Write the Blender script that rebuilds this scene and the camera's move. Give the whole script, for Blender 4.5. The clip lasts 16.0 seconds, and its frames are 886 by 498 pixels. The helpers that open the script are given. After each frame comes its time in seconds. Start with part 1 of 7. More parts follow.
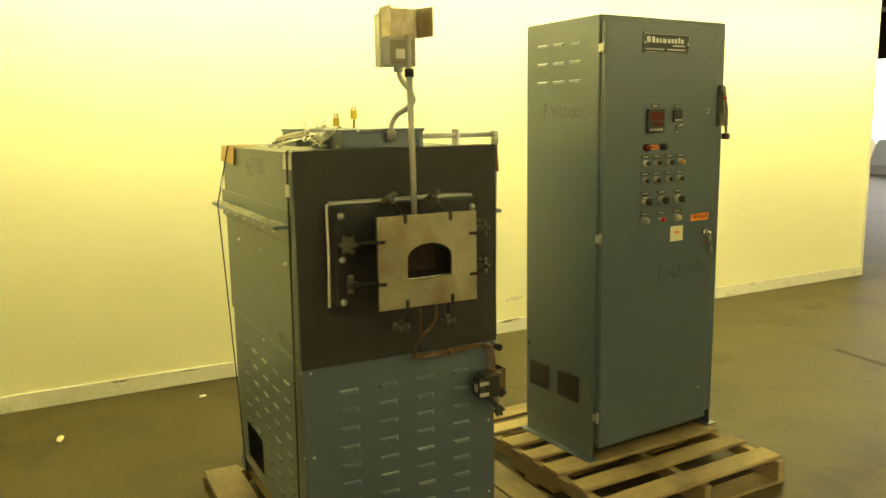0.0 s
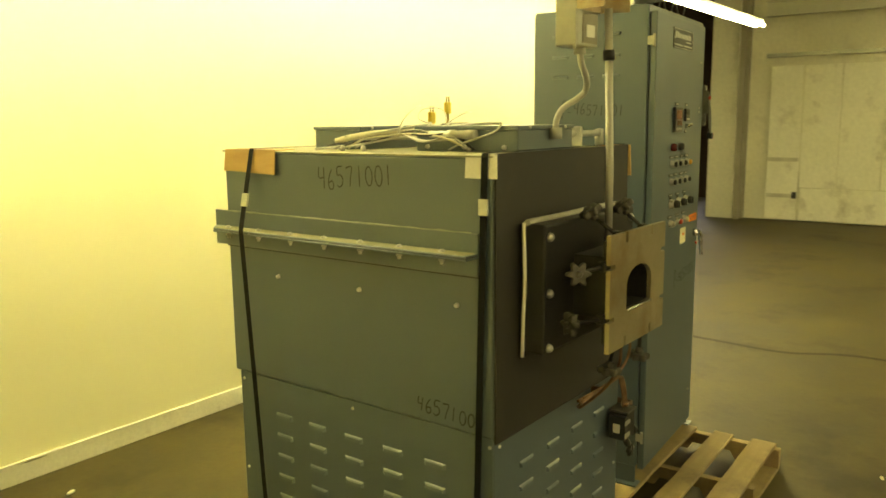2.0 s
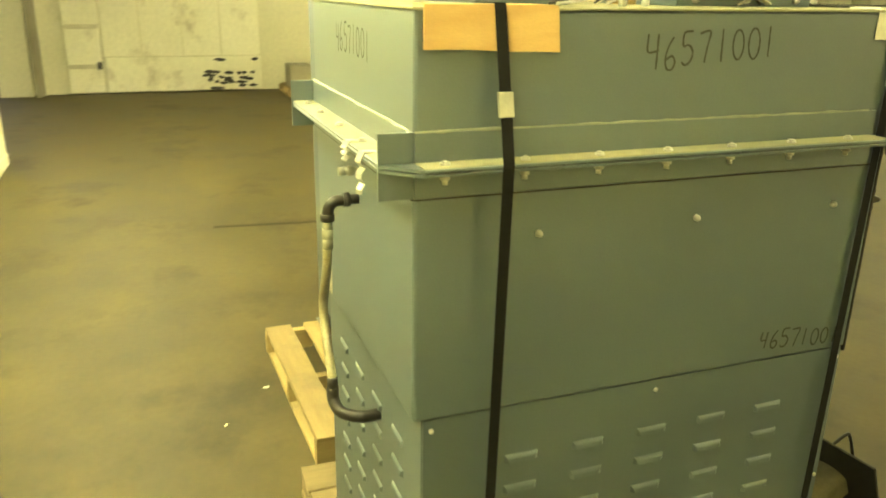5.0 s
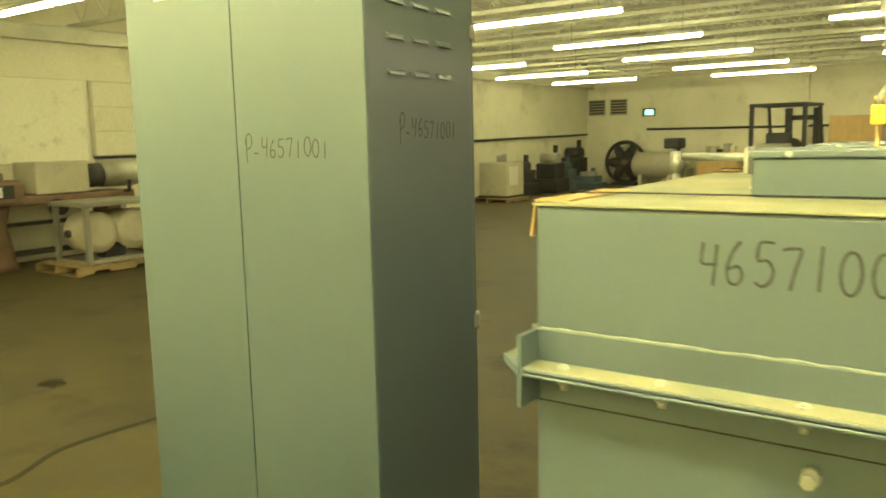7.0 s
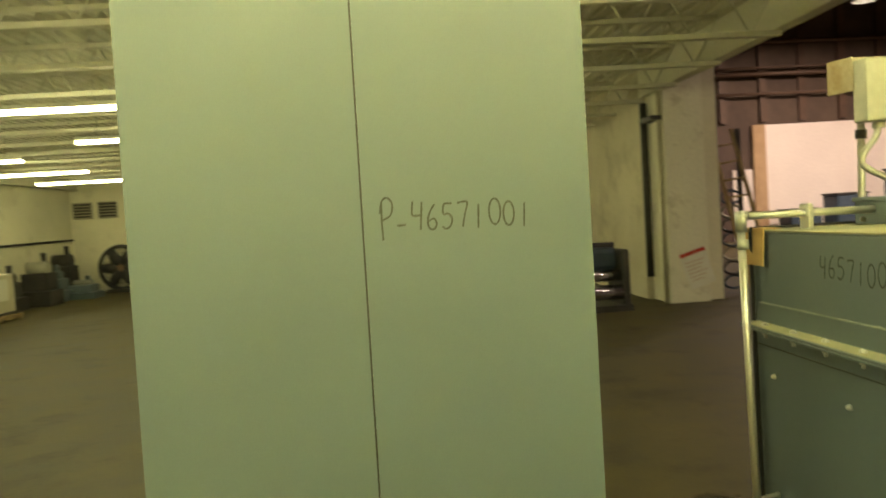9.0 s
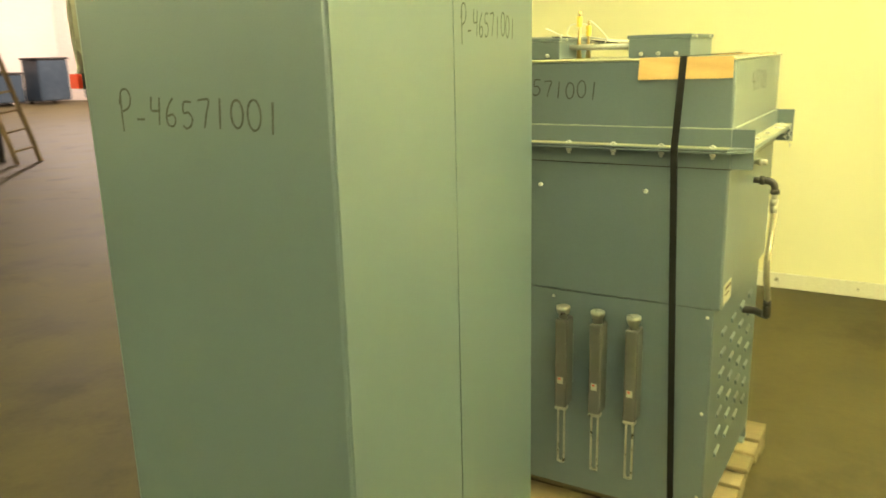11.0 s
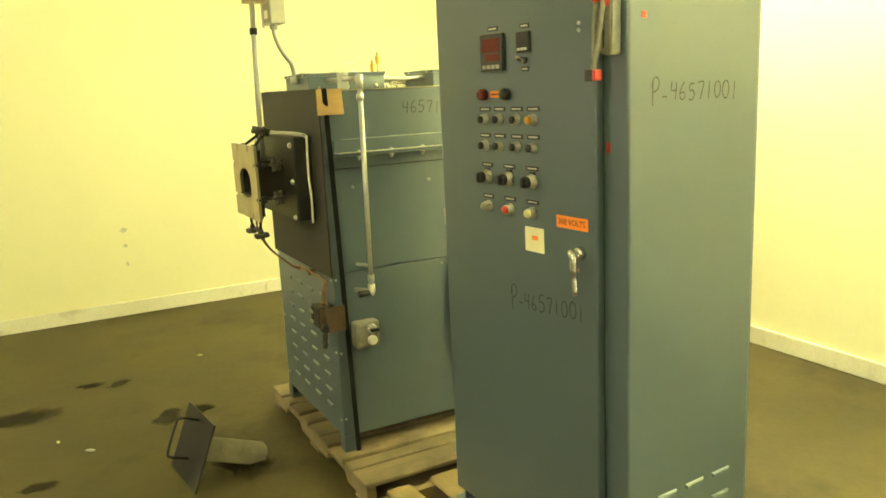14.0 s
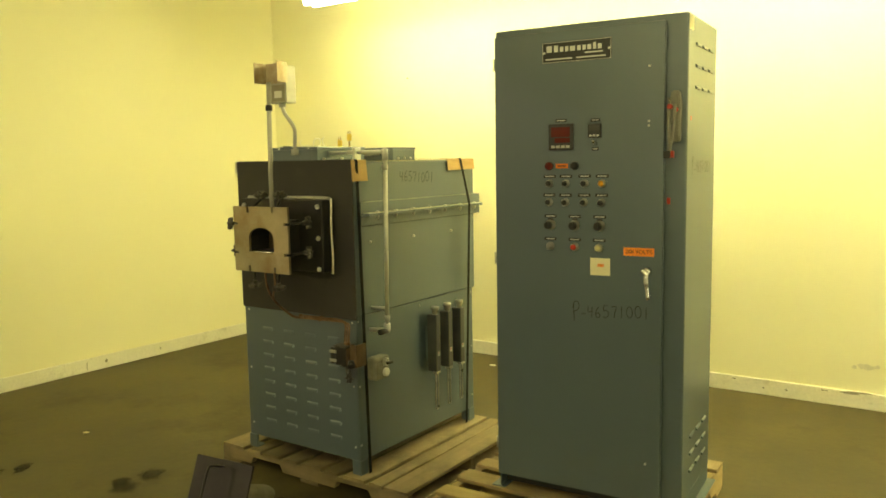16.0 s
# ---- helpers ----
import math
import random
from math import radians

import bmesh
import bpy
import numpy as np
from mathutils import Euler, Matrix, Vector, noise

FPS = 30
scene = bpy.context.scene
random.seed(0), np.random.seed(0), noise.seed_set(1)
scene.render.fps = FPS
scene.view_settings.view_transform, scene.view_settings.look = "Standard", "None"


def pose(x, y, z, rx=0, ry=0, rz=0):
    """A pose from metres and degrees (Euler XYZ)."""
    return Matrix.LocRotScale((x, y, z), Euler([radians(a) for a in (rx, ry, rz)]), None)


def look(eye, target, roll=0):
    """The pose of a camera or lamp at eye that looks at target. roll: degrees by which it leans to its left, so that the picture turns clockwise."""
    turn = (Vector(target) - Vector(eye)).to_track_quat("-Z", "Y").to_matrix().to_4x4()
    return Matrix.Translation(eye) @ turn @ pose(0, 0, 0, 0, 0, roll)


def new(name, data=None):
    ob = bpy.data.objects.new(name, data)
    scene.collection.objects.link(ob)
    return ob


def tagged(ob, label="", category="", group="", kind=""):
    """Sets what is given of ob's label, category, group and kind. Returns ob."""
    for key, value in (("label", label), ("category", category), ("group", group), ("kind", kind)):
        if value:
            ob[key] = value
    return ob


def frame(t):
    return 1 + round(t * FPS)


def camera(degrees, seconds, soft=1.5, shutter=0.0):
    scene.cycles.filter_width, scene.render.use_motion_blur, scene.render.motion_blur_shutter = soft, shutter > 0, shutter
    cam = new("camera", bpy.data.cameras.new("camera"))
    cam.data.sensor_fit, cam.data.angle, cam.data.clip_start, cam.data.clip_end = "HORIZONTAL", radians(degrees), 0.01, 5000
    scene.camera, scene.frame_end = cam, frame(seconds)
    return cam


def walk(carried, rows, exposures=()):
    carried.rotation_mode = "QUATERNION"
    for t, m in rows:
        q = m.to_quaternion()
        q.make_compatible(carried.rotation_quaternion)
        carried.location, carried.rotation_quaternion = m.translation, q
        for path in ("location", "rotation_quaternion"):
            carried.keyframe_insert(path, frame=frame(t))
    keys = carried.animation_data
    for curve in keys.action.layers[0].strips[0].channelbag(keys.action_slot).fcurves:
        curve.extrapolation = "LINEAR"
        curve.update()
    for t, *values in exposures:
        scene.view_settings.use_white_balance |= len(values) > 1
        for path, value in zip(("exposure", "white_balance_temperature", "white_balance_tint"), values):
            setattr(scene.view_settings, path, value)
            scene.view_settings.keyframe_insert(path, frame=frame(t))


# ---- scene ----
cam = camera(58.9, 16.0, 1.6, 0.3)
PATH = [
    (0, (-0.71, -2.363, 1.593), (0.202, -0.613, 1.268), -0.9),
    (0.5, (-1.013, -2.105, 1.577), (0.054, -0.444, 1.254), -1.3),
    (1, (-1.238, -1.765, 1.569), (0.006, -0.232, 1.253), 0.1),
    (1.5, (-1.34, -1.37, 1.589), (0.062, 0.024, 1.291), 1.1),
    (2, (-1.507, -0.986, 1.581), (0.071, 0.199, 1.258), -0.6),
    (2.5, (-1.544, -0.593, 1.535), (0.161, 0.361, 1.106), -0.9),
    (3, (-1.556, -0.193, 1.524), (0.211, 0.490, 0.891), -1.0),
    (3.2, (-1.572, -0.022, 1.518), (0.204, 0.550, 0.814), -1.0),
    (5.3, (-0.98, 1.488, 1.531), (0.733, 0.62, 0.97), -0.2),
    (5.5, (-0.878, 1.573, 1.557), (0.783, 0.586, 1.040), -1.1),
    (6, (-0.551, 1.801, 1.558), (0.941, 0.54, 1.13), -1.0),
    (6.5, (-0.187, 1.924, 1.555), (1.114, 0.451, 1.182), -0.1),
    (7, (0.194, 1.954, 1.594), (1.336, 0.336, 1.314), -1.3),
    (7.5, (0.577, 2.021, 1.603), (1.467, 0.239, 1.421), -1.2),
    (8, (0.933, 1.996, 1.592), (1.551, 0.096, 1.512), -2.0),
    (8.5, (1.271, 1.955, 1.598), (1.589, -0.019, 1.594), -2.3),
    (9, (1.634, 1.965, 1.574), (1.518, -0.03, 1.498), -3.4),
    (9.5, (1.938, 1.829, 1.539), (1.421, -0.09, 1.319), -3.7),
    (10, (2.259, 1.748, 1.525), (1.343, 0.001, 1.19), -3.0),
    (10.2, (2.417, 1.718, 1.529), (1.297, 0.103, 1.161), -2.6),
    (12.3, (3.293, 0.478, 1.535), (1.438, 0.220, 0.857), -2.3),
    (12.5, (3.354, 0.347, 1.470), (1.491, 0.172, 0.763), -3.0),
    (13, (3.459, -0.098, 1.499), (1.616, 0.148, 0.764), -3.1),
    (13.3, (3.433, -0.341, 1.503), (1.583, 0.159, 0.929), -2.7),
    (13.5, (3.414, -0.505, 1.501), (1.586, 0.118, 0.981), -2.9),
    (14, (3.478, -0.974, 1.489), (1.745, -0.06, 1.087), -2.7),
    (14.5, (3.454, -1.394, 1.491), (1.839, -0.265, 1.148), -1.6),
    (15, (3.32, -1.769, 1.518), (1.854, -0.428, 1.289), -2.1),
    (15.2, (3.266, -1.969, 1.497), (1.876, -0.544, 1.304), -1.6),
    (15.5, (3.213, -2.219, 1.504), (1.924, -0.7, 1.327), -0.6),
    (16, (2.98, -2.564, 1.489), (1.845, -0.932, 1.268), -1.0),
]
EXPOSURE = [(0, 0.06, 7100, 10), (2, 0.12, 7300, 10), (3, 0.78, 6700, 10), (5.5, 0.87, 6500, 10), (6, 0.57, 6450, 10), (7, 0.2, 6400, 10), (8, -0.05, 6400, 10), (8.5, -0.22, 6450, 10), (9, -0.26, 6500, 10), (9.5, -0.1, 6500, 10), (10, 0.12, 6450, 10),
            (12.5, 1.04, 6200, 10), (13, 1.08, 6200, 10), (13.5, 0.99, 6250, 10), (14.5, 0.64, 6350, 10), (15.2, 0.42, 6600, 10), (16, 0.1, 6800, 10)]
walk(cam, [(t, look(eye, target, roll)) for t, eye, target, roll in PATH], EXPOSURE)

# ---- light ----
world = bpy.data.worlds.new("world")
scene.world = world
world.use_nodes = True
world.node_tree.nodes["Background"].inputs["Color"].default_value = (0.75, 0.85, 1.0, 1)
world.node_tree.nodes["Background"].inputs["Strength"].default_value = 0.6
NEAR_COLOR = (1.0, 0.945, 0.46)
NEAR_STRENGTH = 62.0
HALL_COLOR = (1.0, 0.95, 0.46)
HALL_STRENGTH = 44.0


def area_light(name, m, sx, sy, power, color):
    data = bpy.data.lights.new(name, "AREA")
    data.shape, data.size, data.size_y, data.energy, data.color = "RECTANGLE", sx, sy, power, color
    ob = new(name, data)
    ob.matrix_world = m
    return ob


# ---- materials ----
def node_set(mat):
    mat.use_nodes = True
    nt = mat.node_tree
    return nt, nt.nodes, nt.links, nt.nodes["Principled BSDF"]


def surface(name, c1, c2, scale=2.5, rough=0.5, metal=0.0, bump=0.15, grain=90.0, stretch=(1, 1, 1), vary=0.0,
            dirt=None, contrast=0.3, spec=0.5, fine_amount=0.12, rough_vary=0.12):
    """A procedural surface: slow blotches between two colours, fine grain, relief and optional stains."""
    mat = bpy.data.materials.new(name)
    nt, nodes, links, bsdf = node_set(mat)
    co = nodes.new("ShaderNodeTexCoord")
    mp = nodes.new("ShaderNodeMapping")
    mp.inputs["Scale"].default_value = stretch
    links.new(co.outputs["Object"], mp.inputs["Vector"])
    blot = nodes.new("ShaderNodeTexNoise")
    blot.inputs["Scale"].default_value, blot.inputs["Detail"].default_value = scale, 6
    blot.inputs["Roughness"].default_value = 0.6
    links.new(mp.outputs["Vector"], blot.inputs["Vector"])
    ramp = nodes.new("ShaderNodeMapRange")
    ramp.inputs["From Min"].default_value, ramp.inputs["From Max"].default_value = 0.5 - contrast / 2, 0.5 + contrast / 2
    links.new(blot.outputs["Fac"], ramp.inputs["Value"])
    mix = nodes.new("ShaderNodeMix")
    mix.data_type = "RGBA"
    links.new(ramp.outputs["Result"], mix.inputs[0])
    mix.inputs[6].default_value, mix.inputs[7].default_value = (*c1, 1), (*c2, 1)
    fine = nodes.new("ShaderNodeTexNoise")
    fine.inputs["Scale"].default_value, fine.inputs["Detail"].default_value = grain, 4
    links.new(mp.outputs["Vector"], fine.inputs["Vector"])
    val = nodes.new("ShaderNodeMapRange")
    val.inputs["To Min"].default_value, val.inputs["To Max"].default_value = 1 - fine_amount, 1 + fine_amount
    links.new(fine.outputs["Fac"], val.inputs["Value"])
    hsv = nodes.new("ShaderNodeHueSaturation")
    links.new(mix.outputs[2], hsv.inputs["Color"])
    links.new(val.outputs["Result"], hsv.inputs["Value"])
    out = hsv.outputs["Color"]
    if vary:
        info = nodes.new("ShaderNodeObjectInfo")
        rnd = nodes.new("ShaderNodeMapRange")
        rnd.inputs["To Min"].default_value, rnd.inputs["To Max"].default_value = 1 - vary, 1 + vary
        links.new(info.outputs["Random"], rnd.inputs["Value"])
        hs2 = nodes.new("ShaderNodeHueSaturation")
        links.new(out, hs2.inputs["Color"])
        links.new(rnd.outputs["Result"], hs2.inputs["Value"])
        out = hs2.outputs["Color"]
    if dirt:
        color, dscale, low, high, amount = dirt
        dn = nodes.new("ShaderNodeTexNoise")
        dn.inputs["Scale"].default_value, dn.inputs["Detail"].default_value = dscale, 8
        dn.inputs["Roughness"].default_value = 0.65
        links.new(co.outputs["Object"], dn.inputs["Vector"])
        dr = nodes.new("ShaderNodeMapRange")
        dr.inputs["From Min"].default_value, dr.inputs["From Max"].default_value = low, high
        dr.inputs["To Max"].default_value = amount
        links.new(dn.outputs["Fac"], dr.inputs["Value"])
        dm = nodes.new("ShaderNodeMix")
        dm.data_type = "RGBA"
        links.new(dr.outputs["Result"], dm.inputs[0])
        links.new(out, dm.inputs[6])
        dm.inputs[7].default_value = (*color, 1)
        out = dm.outputs[2]
    links.new(out, bsdf.inputs["Base Color"])
    rr = nodes.new("ShaderNodeMapRange")
    rr.inputs["To Min"].default_value, rr.inputs["To Max"].default_value = max(rough - rough_vary, 0.03), min(rough + rough_vary, 1)
    links.new(blot.outputs["Fac"], rr.inputs["Value"])
    links.new(rr.outputs["Result"], bsdf.inputs["Roughness"])
    bsdf.inputs["Metallic"].default_value = metal
    bsdf.inputs["Specular IOR Level"].default_value = spec
    if bump:
        bp = nodes.new("ShaderNodeBump")
        bp.inputs["Strength"].default_value, bp.inputs["Distance"].default_value = bump, 0.002
        links.new(fine.outputs["Fac"], bp.inputs["Height"])
        links.new(bp.outputs["Normal"], bsdf.inputs["Normal"])
    return mat


def glowing(name, color, strength):
    mat = bpy.data.materials.new(name)
    nt, nodes, links, bsdf = node_set(mat)
    bsdf.inputs["Base Color"].default_value = (*color, 1)
    bsdf.inputs["Emission Color"].default_value = (*color, 1)
    bsdf.inputs["Emission Strength"].default_value = strength
    return mat


PAINT = surface("teal_paint", (0.079, 0.108, 0.127), (0.089, 0.120, 0.140), 1.2, 0.34, 0.0, 0.05, 260, dirt=((0.088, 0.106, 0.105), 3.0, 0.60, 0.8, 0.4), spec=1.0, rough_vary=0.03)
PAINT_CAB = surface("cabinet_paint", (0.071, 0.100, 0.117), (0.078, 0.110, 0.128), 0.9, 0.33, 0.0, 0.05, 420, spec=1.0, rough_vary=0.02)
BEAD = surface("pale_sealant", (0.20, 0.23, 0.20), (0.30, 0.32, 0.26), 30.0, 0.6, 0.0, 0.2, 200)
PAINT_DUSTY = surface("dusty_teal_paint", (0.22, 0.24, 0.17), (0.42, 0.38, 0.24), 5.0, 0.8, 0.0, 0.2, 120, contrast=0.4)
BLACK_PANEL = surface("black_insulation_board", (0.02, 0.018, 0.015), (0.032, 0.028, 0.022), 3.0, 0.62, 0.0, 0.25, 150, dirt=((0.05, 0.04, 0.03), 6.0, 0.62, 0.8, 0.5))
BLACK_STEEL = surface("black_steel", (0.018, 0.017, 0.016), (0.035, 0.032, 0.028), 6.0, 0.45, 0.3, 0.2, 200)
BARE_STEEL = surface("heat_stained_steel", (0.36, 0.31, 0.20), (0.52, 0.45, 0.31), 4.0, 0.36, 0.75, 0.08, 300, contrast=0.35, dirt=((0.26, 0.15, 0.055), 4.5, 0.48, 0.70, 0.7))
BRAID = surface("braided_steel", (0.34, 0.30, 0.20), (0.50, 0.46, 0.34), 160.0, 0.42, 0.6, 0.6, 500, contrast=0.5)
HEAT_STEEL = surface("heat_browned_steel", (0.56, 0.50, 0.36), (0.36, 0.26, 0.15), 14.0, 0.45, 0.6, 0.1, 200, contrast=0.4, dirt=((0.10, 0.06, 0.04), 9.0, 0.56, 0.75, 0.7))
ZINC = surface("galvanised_steel", (0.52, 0.52, 0.49), (0.64, 0.63, 0.59), 14.0, 0.36, 0.7, 0.1, 200)
GREY_STEEL = surface("grey_conduit", (0.36, 0.35, 0.31), (0.46, 0.45, 0.40), 6.0, 0.5, 0.3, 0.1, 200)
CHROME = surface("chrome", (0.70, 0.70, 0.68), (0.78, 0.78, 0.76), 4.0, 0.16, 1.0, 0.02, 200)
COPPER = surface("copper_tube", (0.33, 0.20, 0.12), (0.17, 0.095, 0.055), 22.0, 0.4, 0.85, 0.08, 200)
BRASS = surface("brass", (0.5, 0.36, 0.14), (0.42, 0.30, 0.12), 9.0, 0.35, 0.9, 0.05, 200)
REFRACTORY = surface("sooty_refractory", (0.15, 0.135, 0.095), (0.27, 0.25, 0.19), 9.0, 0.9, 0.0, 0.5, 120, contrast=0.4)
SHADED_LINING = surface("shaded_firebrick_lining", (0.06, 0.045, 0.03), (0.10, 0.07, 0.045), 12.0, 0.95, 0.0, 0.6, 90)
CARDBOARD = surface("cardboard", (0.52, 0.33, 0.13), (0.60, 0.40, 0.17), 5.0, 0.9, 0.0, 0.15, 150, stretch=(1, 1, 6))
WHITE_CARD = surface("white_card", (0.78, 0.76, 0.66), (0.84, 0.82, 0.74), 5.0, 0.85, 0.0, 0.05, 150)
STRAP = surface("black_strapping", (0.008, 0.008, 0.008), (0.013, 0.013, 0.013), 9.0, 0.75, 0.0, 0.1, 400, spec=0.15)
WOOD = surface("pallet_wood", (0.25, 0.182, 0.082), (0.37, 0.28, 0.13), 3.0, 0.8, 0.0, 0.5, 50, stretch=(1, 9, 9), vary=0.28, dirt=((0.16, 0.12, 0.08), 4.0, 0.50, 0.72, 0.75), contrast=0.5)
OLD_WOOD = surface("weathered_pallet_wood", (0.16, 0.122, 0.064), (0.25, 0.195, 0.105), 3.0, 0.85, 0.0, 0.5, 50, stretch=(1, 9, 9), vary=0.25, dirt=((0.10, 0.08, 0.055), 5.0, 0.48, 0.7, 0.7), contrast=0.5)
PLYWOOD = surface("plywood", (0.52, 0.34, 0.14), (0.60, 0.42, 0.2), 2.0, 0.75, 0.0, 0.2, 60, stretch=(6, 6, 1))
ALUMINIUM = surface("dull_aluminium", (0.52, 0.51, 0.46), (0.62, 0.61, 0.56), 12.0, 0.42, 0.35, 0.05, 200)
FILTER = surface("dark_brown_filter", (0.045, 0.032, 0.022), (0.075, 0.052, 0.034), 18.0, 0.85, 0.0, 0.3, 200)
METER = surface("dark_grey_case", (0.052, 0.053, 0.050), (0.075, 0.076, 0.072), 10.0, 0.38, 0.0, 0.05, 200)
BROWN_PLATE = surface("dark_rusted_plate", (0.09, 0.06, 0.038), (0.14, 0.09, 0.055), 16.0, 0.8, 0.1, 0.4, 120)
CREAM_SLEEVE = surface("cream_fibre_sleeve", (0.60, 0.55, 0.40), (0.70, 0.65, 0.49), 40.0, 0.8, 0.0, 0.4, 260)
CHROME_DULL = surface("dulled_chrome", (0.46, 0.45, 0.40), (0.60, 0.59, 0.53), 40.0, 0.30, 0.85, 0.03, 200)
AMBER = surface("amber_lens", (0.62, 0.30, 0.03), (0.70, 0.36, 0.04), 20.0, 0.3, 0.0, 0.03, 200)
CREAM_LENS = surface("cream_lens", (0.66, 0.62, 0.30), (0.72, 0.68, 0.36), 20.0, 0.3, 0.0, 0.03, 200)
CASTING = surface("grey_casting", (0.17, 0.165, 0.13), (0.25, 0.24, 0.195), 25.0, 0.55, 0.2, 0.3, 160)
KNOB = surface("dusty_cast_knob", (0.05, 0.047, 0.04), (0.14, 0.13, 0.105), 30.0, 0.5, 0.5, 0.2, 200, contrast=0.4)
FAINT_SCUFF = surface("faint_rub_mark", (0.66, 0.63, 0.43), (0.74, 0.70, 0.48), 20.0, 0.8, 0.0, 0.0, 200)
GRIME = surface("baseboard_grime", (0.22, 0.20, 0.13), (0.34, 0.31, 0.21), 40.0, 0.8, 0.0, 0.0, 200)
SCUFF = surface("rub_mark", (0.56, 0.53, 0.42), (0.66, 0.63, 0.5), 20.0, 0.8, 0.0, 0.0, 200)
PLASTIC = surface("black_plastic", (0.014, 0.014, 0.014), (0.022, 0.022, 0.022), 8.0, 0.35, 0.0, 0.05, 300)
WHITE_PLASTIC = surface("white_plastic", (0.7, 0.68, 0.6), (0.76, 0.74, 0.66), 5.0, 0.45, 0.0, 0.03, 200)
YELLOW = surface("yellow_plastic", (0.76, 0.54, 0.06), (0.82, 0.60, 0.08), 5.0, 0.45, 0.0, 0.05, 200)
ORANGE = surface("orange_label", (0.85, 0.22, 0.02), (0.9, 0.27, 0.03), 5.0, 0.6, 0.0, 0.03, 200)
FADED_PRINT = surface("faded_red_print", (0.55, 0.36, 0.28), (0.62, 0.43, 0.34), 30.0, 0.8, 0.0, 0.0, 200)
RED = surface("red_plastic", (0.5, 0.03, 0.02), (0.56, 0.05, 0.03), 5.0, 0.35, 0.0, 0.03, 200)
DARK_RED = surface("dark_red_lens", (0.10, 0.012, 0.01), (0.14, 0.02, 0.015), 8.0, 0.25, 0.0, 0.03, 200)
INK = surface("marker_ink", (0.03, 0.035, 0.03), (0.055, 0.06, 0.05), 30.0, 0.7, 0.0, 0.0, 200)
SILVER_PAINT = surface("silver_print", (0.55, 0.55, 0.5), (0.62, 0.62, 0.57), 20.0, 0.4, 0.5, 0.0, 200)
PAPER = surface("paper_tag", (0.72, 0.66, 0.42), (0.78, 0.72, 0.48), 6.0, 0.85, 0.0, 0.05, 200)
WALL = surface("cream_wall_paint", (0.86, 0.82, 0.53), (0.88, 0.84, 0.55), 0.5, 0.65, 0.0, 0.04, 140, dirt=((0.70, 0.65, 0.50), 0.8, 0.62, 0.85, 0.35), fine_amount=0.02)
SKIRTING = surface("scuffed_skirting", (0.74, 0.71, 0.56), (0.80, 0.77, 0.63), 3.0, 0.7, 0.0, 0.4, 60, dirt=((0.34, 0.29, 0.18), 7.0, 0.56, 0.74, 0.5))
CONCRETE = surface("dirty_concrete_floor", (0.050, 0.0405, 0.0148), (0.091, 0.073, 0.028), 1.7, 0.58, 0.0, 0.35, 28, contrast=0.32, dirt=((0.027, 0.021, 0.009), 1.3, 0.53, 0.66, 0.7), spec=0.32)
STAIN = surface("oil_stain", (0.022, 0.018, 0.010), (0.040, 0.032, 0.017), 9.0, 0.7, 0.0, 0.2, 60, spec=0.3)
SOAKED = surface("soaked_oil", (0.020, 0.016, 0.009), (0.038, 0.030, 0.016), 9.0, 0.62, 0.0, 0.2, 60, spec=0.3)


def feathered(mat, low, high, most):
    """Oil soaks out unevenly: let the patch thin out towards its rim."""
    nodes, links = mat.node_tree.nodes, mat.node_tree.links
    bsdf = next(n for n in nodes if n.type == "BSDF_PRINCIPLED")
    co = nodes.new("ShaderNodeTexCoord")
    sub = nodes.new("ShaderNodeVectorMath")
    sub.operation = "MULTIPLY_ADD"
    sub.inputs[1].default_value, sub.inputs[2].default_value = (2, 2, 0), (-1, -1, 0)
    links.new(co.outputs["Generated"], sub.inputs[0])
    size = nodes.new("ShaderNodeVectorMath")
    size.operation = "LENGTH"
    links.new(sub.outputs[0], size.inputs[0])
    noise = nodes.new("ShaderNodeTexNoise")
    noise.inputs["Scale"].default_value, noise.inputs["Detail"].default_value = 16, 7
    noise.inputs["Roughness"].default_value = 0.65
    links.new(co.outputs["Object"], noise.inputs["Vector"])
    add = nodes.new("ShaderNodeMath")
    add.operation = "MULTIPLY_ADD"
    add.inputs[1].default_value = 1.1
    links.new(noise.outputs["Fac"], add.inputs[0])
    links.new(size.outputs["Value"], add.inputs[2])
    fade = nodes.new("ShaderNodeMapRange")
    fade.inputs["From Min"].default_value, fade.inputs["From Max"].default_value = low, high
    fade.inputs["To Min"].default_value, fade.inputs["To Max"].default_value = most, 0.0
    links.new(add.outputs[0], fade.inputs["Value"])
    links.new(fade.outputs["Result"], bsdf.inputs["Alpha"])


feathered(SOAKED, 0.8, 1.4, 0.66)
FAR_WALL = surface("aged_white_block_wall", (0.68, 0.65, 0.50), (0.78, 0.74, 0.58), 0.6, 0.85, 0.0, 0.4, 20, dirt=((0.30, 0.26, 0.17), 0.9, 0.55, 0.8, 0.6))
CHIPPED = surface("chipped_white_paint", (0.80, 0.77, 0.62), (0.86, 0.83, 0.69), 0.9, 0.8, 0.0, 0.3, 20, dirt=((0.40, 0.34, 0.24), 2.2, 0.56, 0.72, 0.7))
RAW_WALL = surface("bare_concrete_wall", (0.52, 0.48, 0.37), (0.66, 0.61, 0.48), 0.7, 0.9, 0.0, 0.6, 16, contrast=0.5, dirt=((0.26, 0.23, 0.17), 1.1, 0.52, 0.74, 0.7))
BROWN_WALL = surface("dark_brown_wall", (0.07, 0.045, 0.035), (0.11, 0.075, 0.055), 0.8, 0.85, 0.0, 0.4, 12)
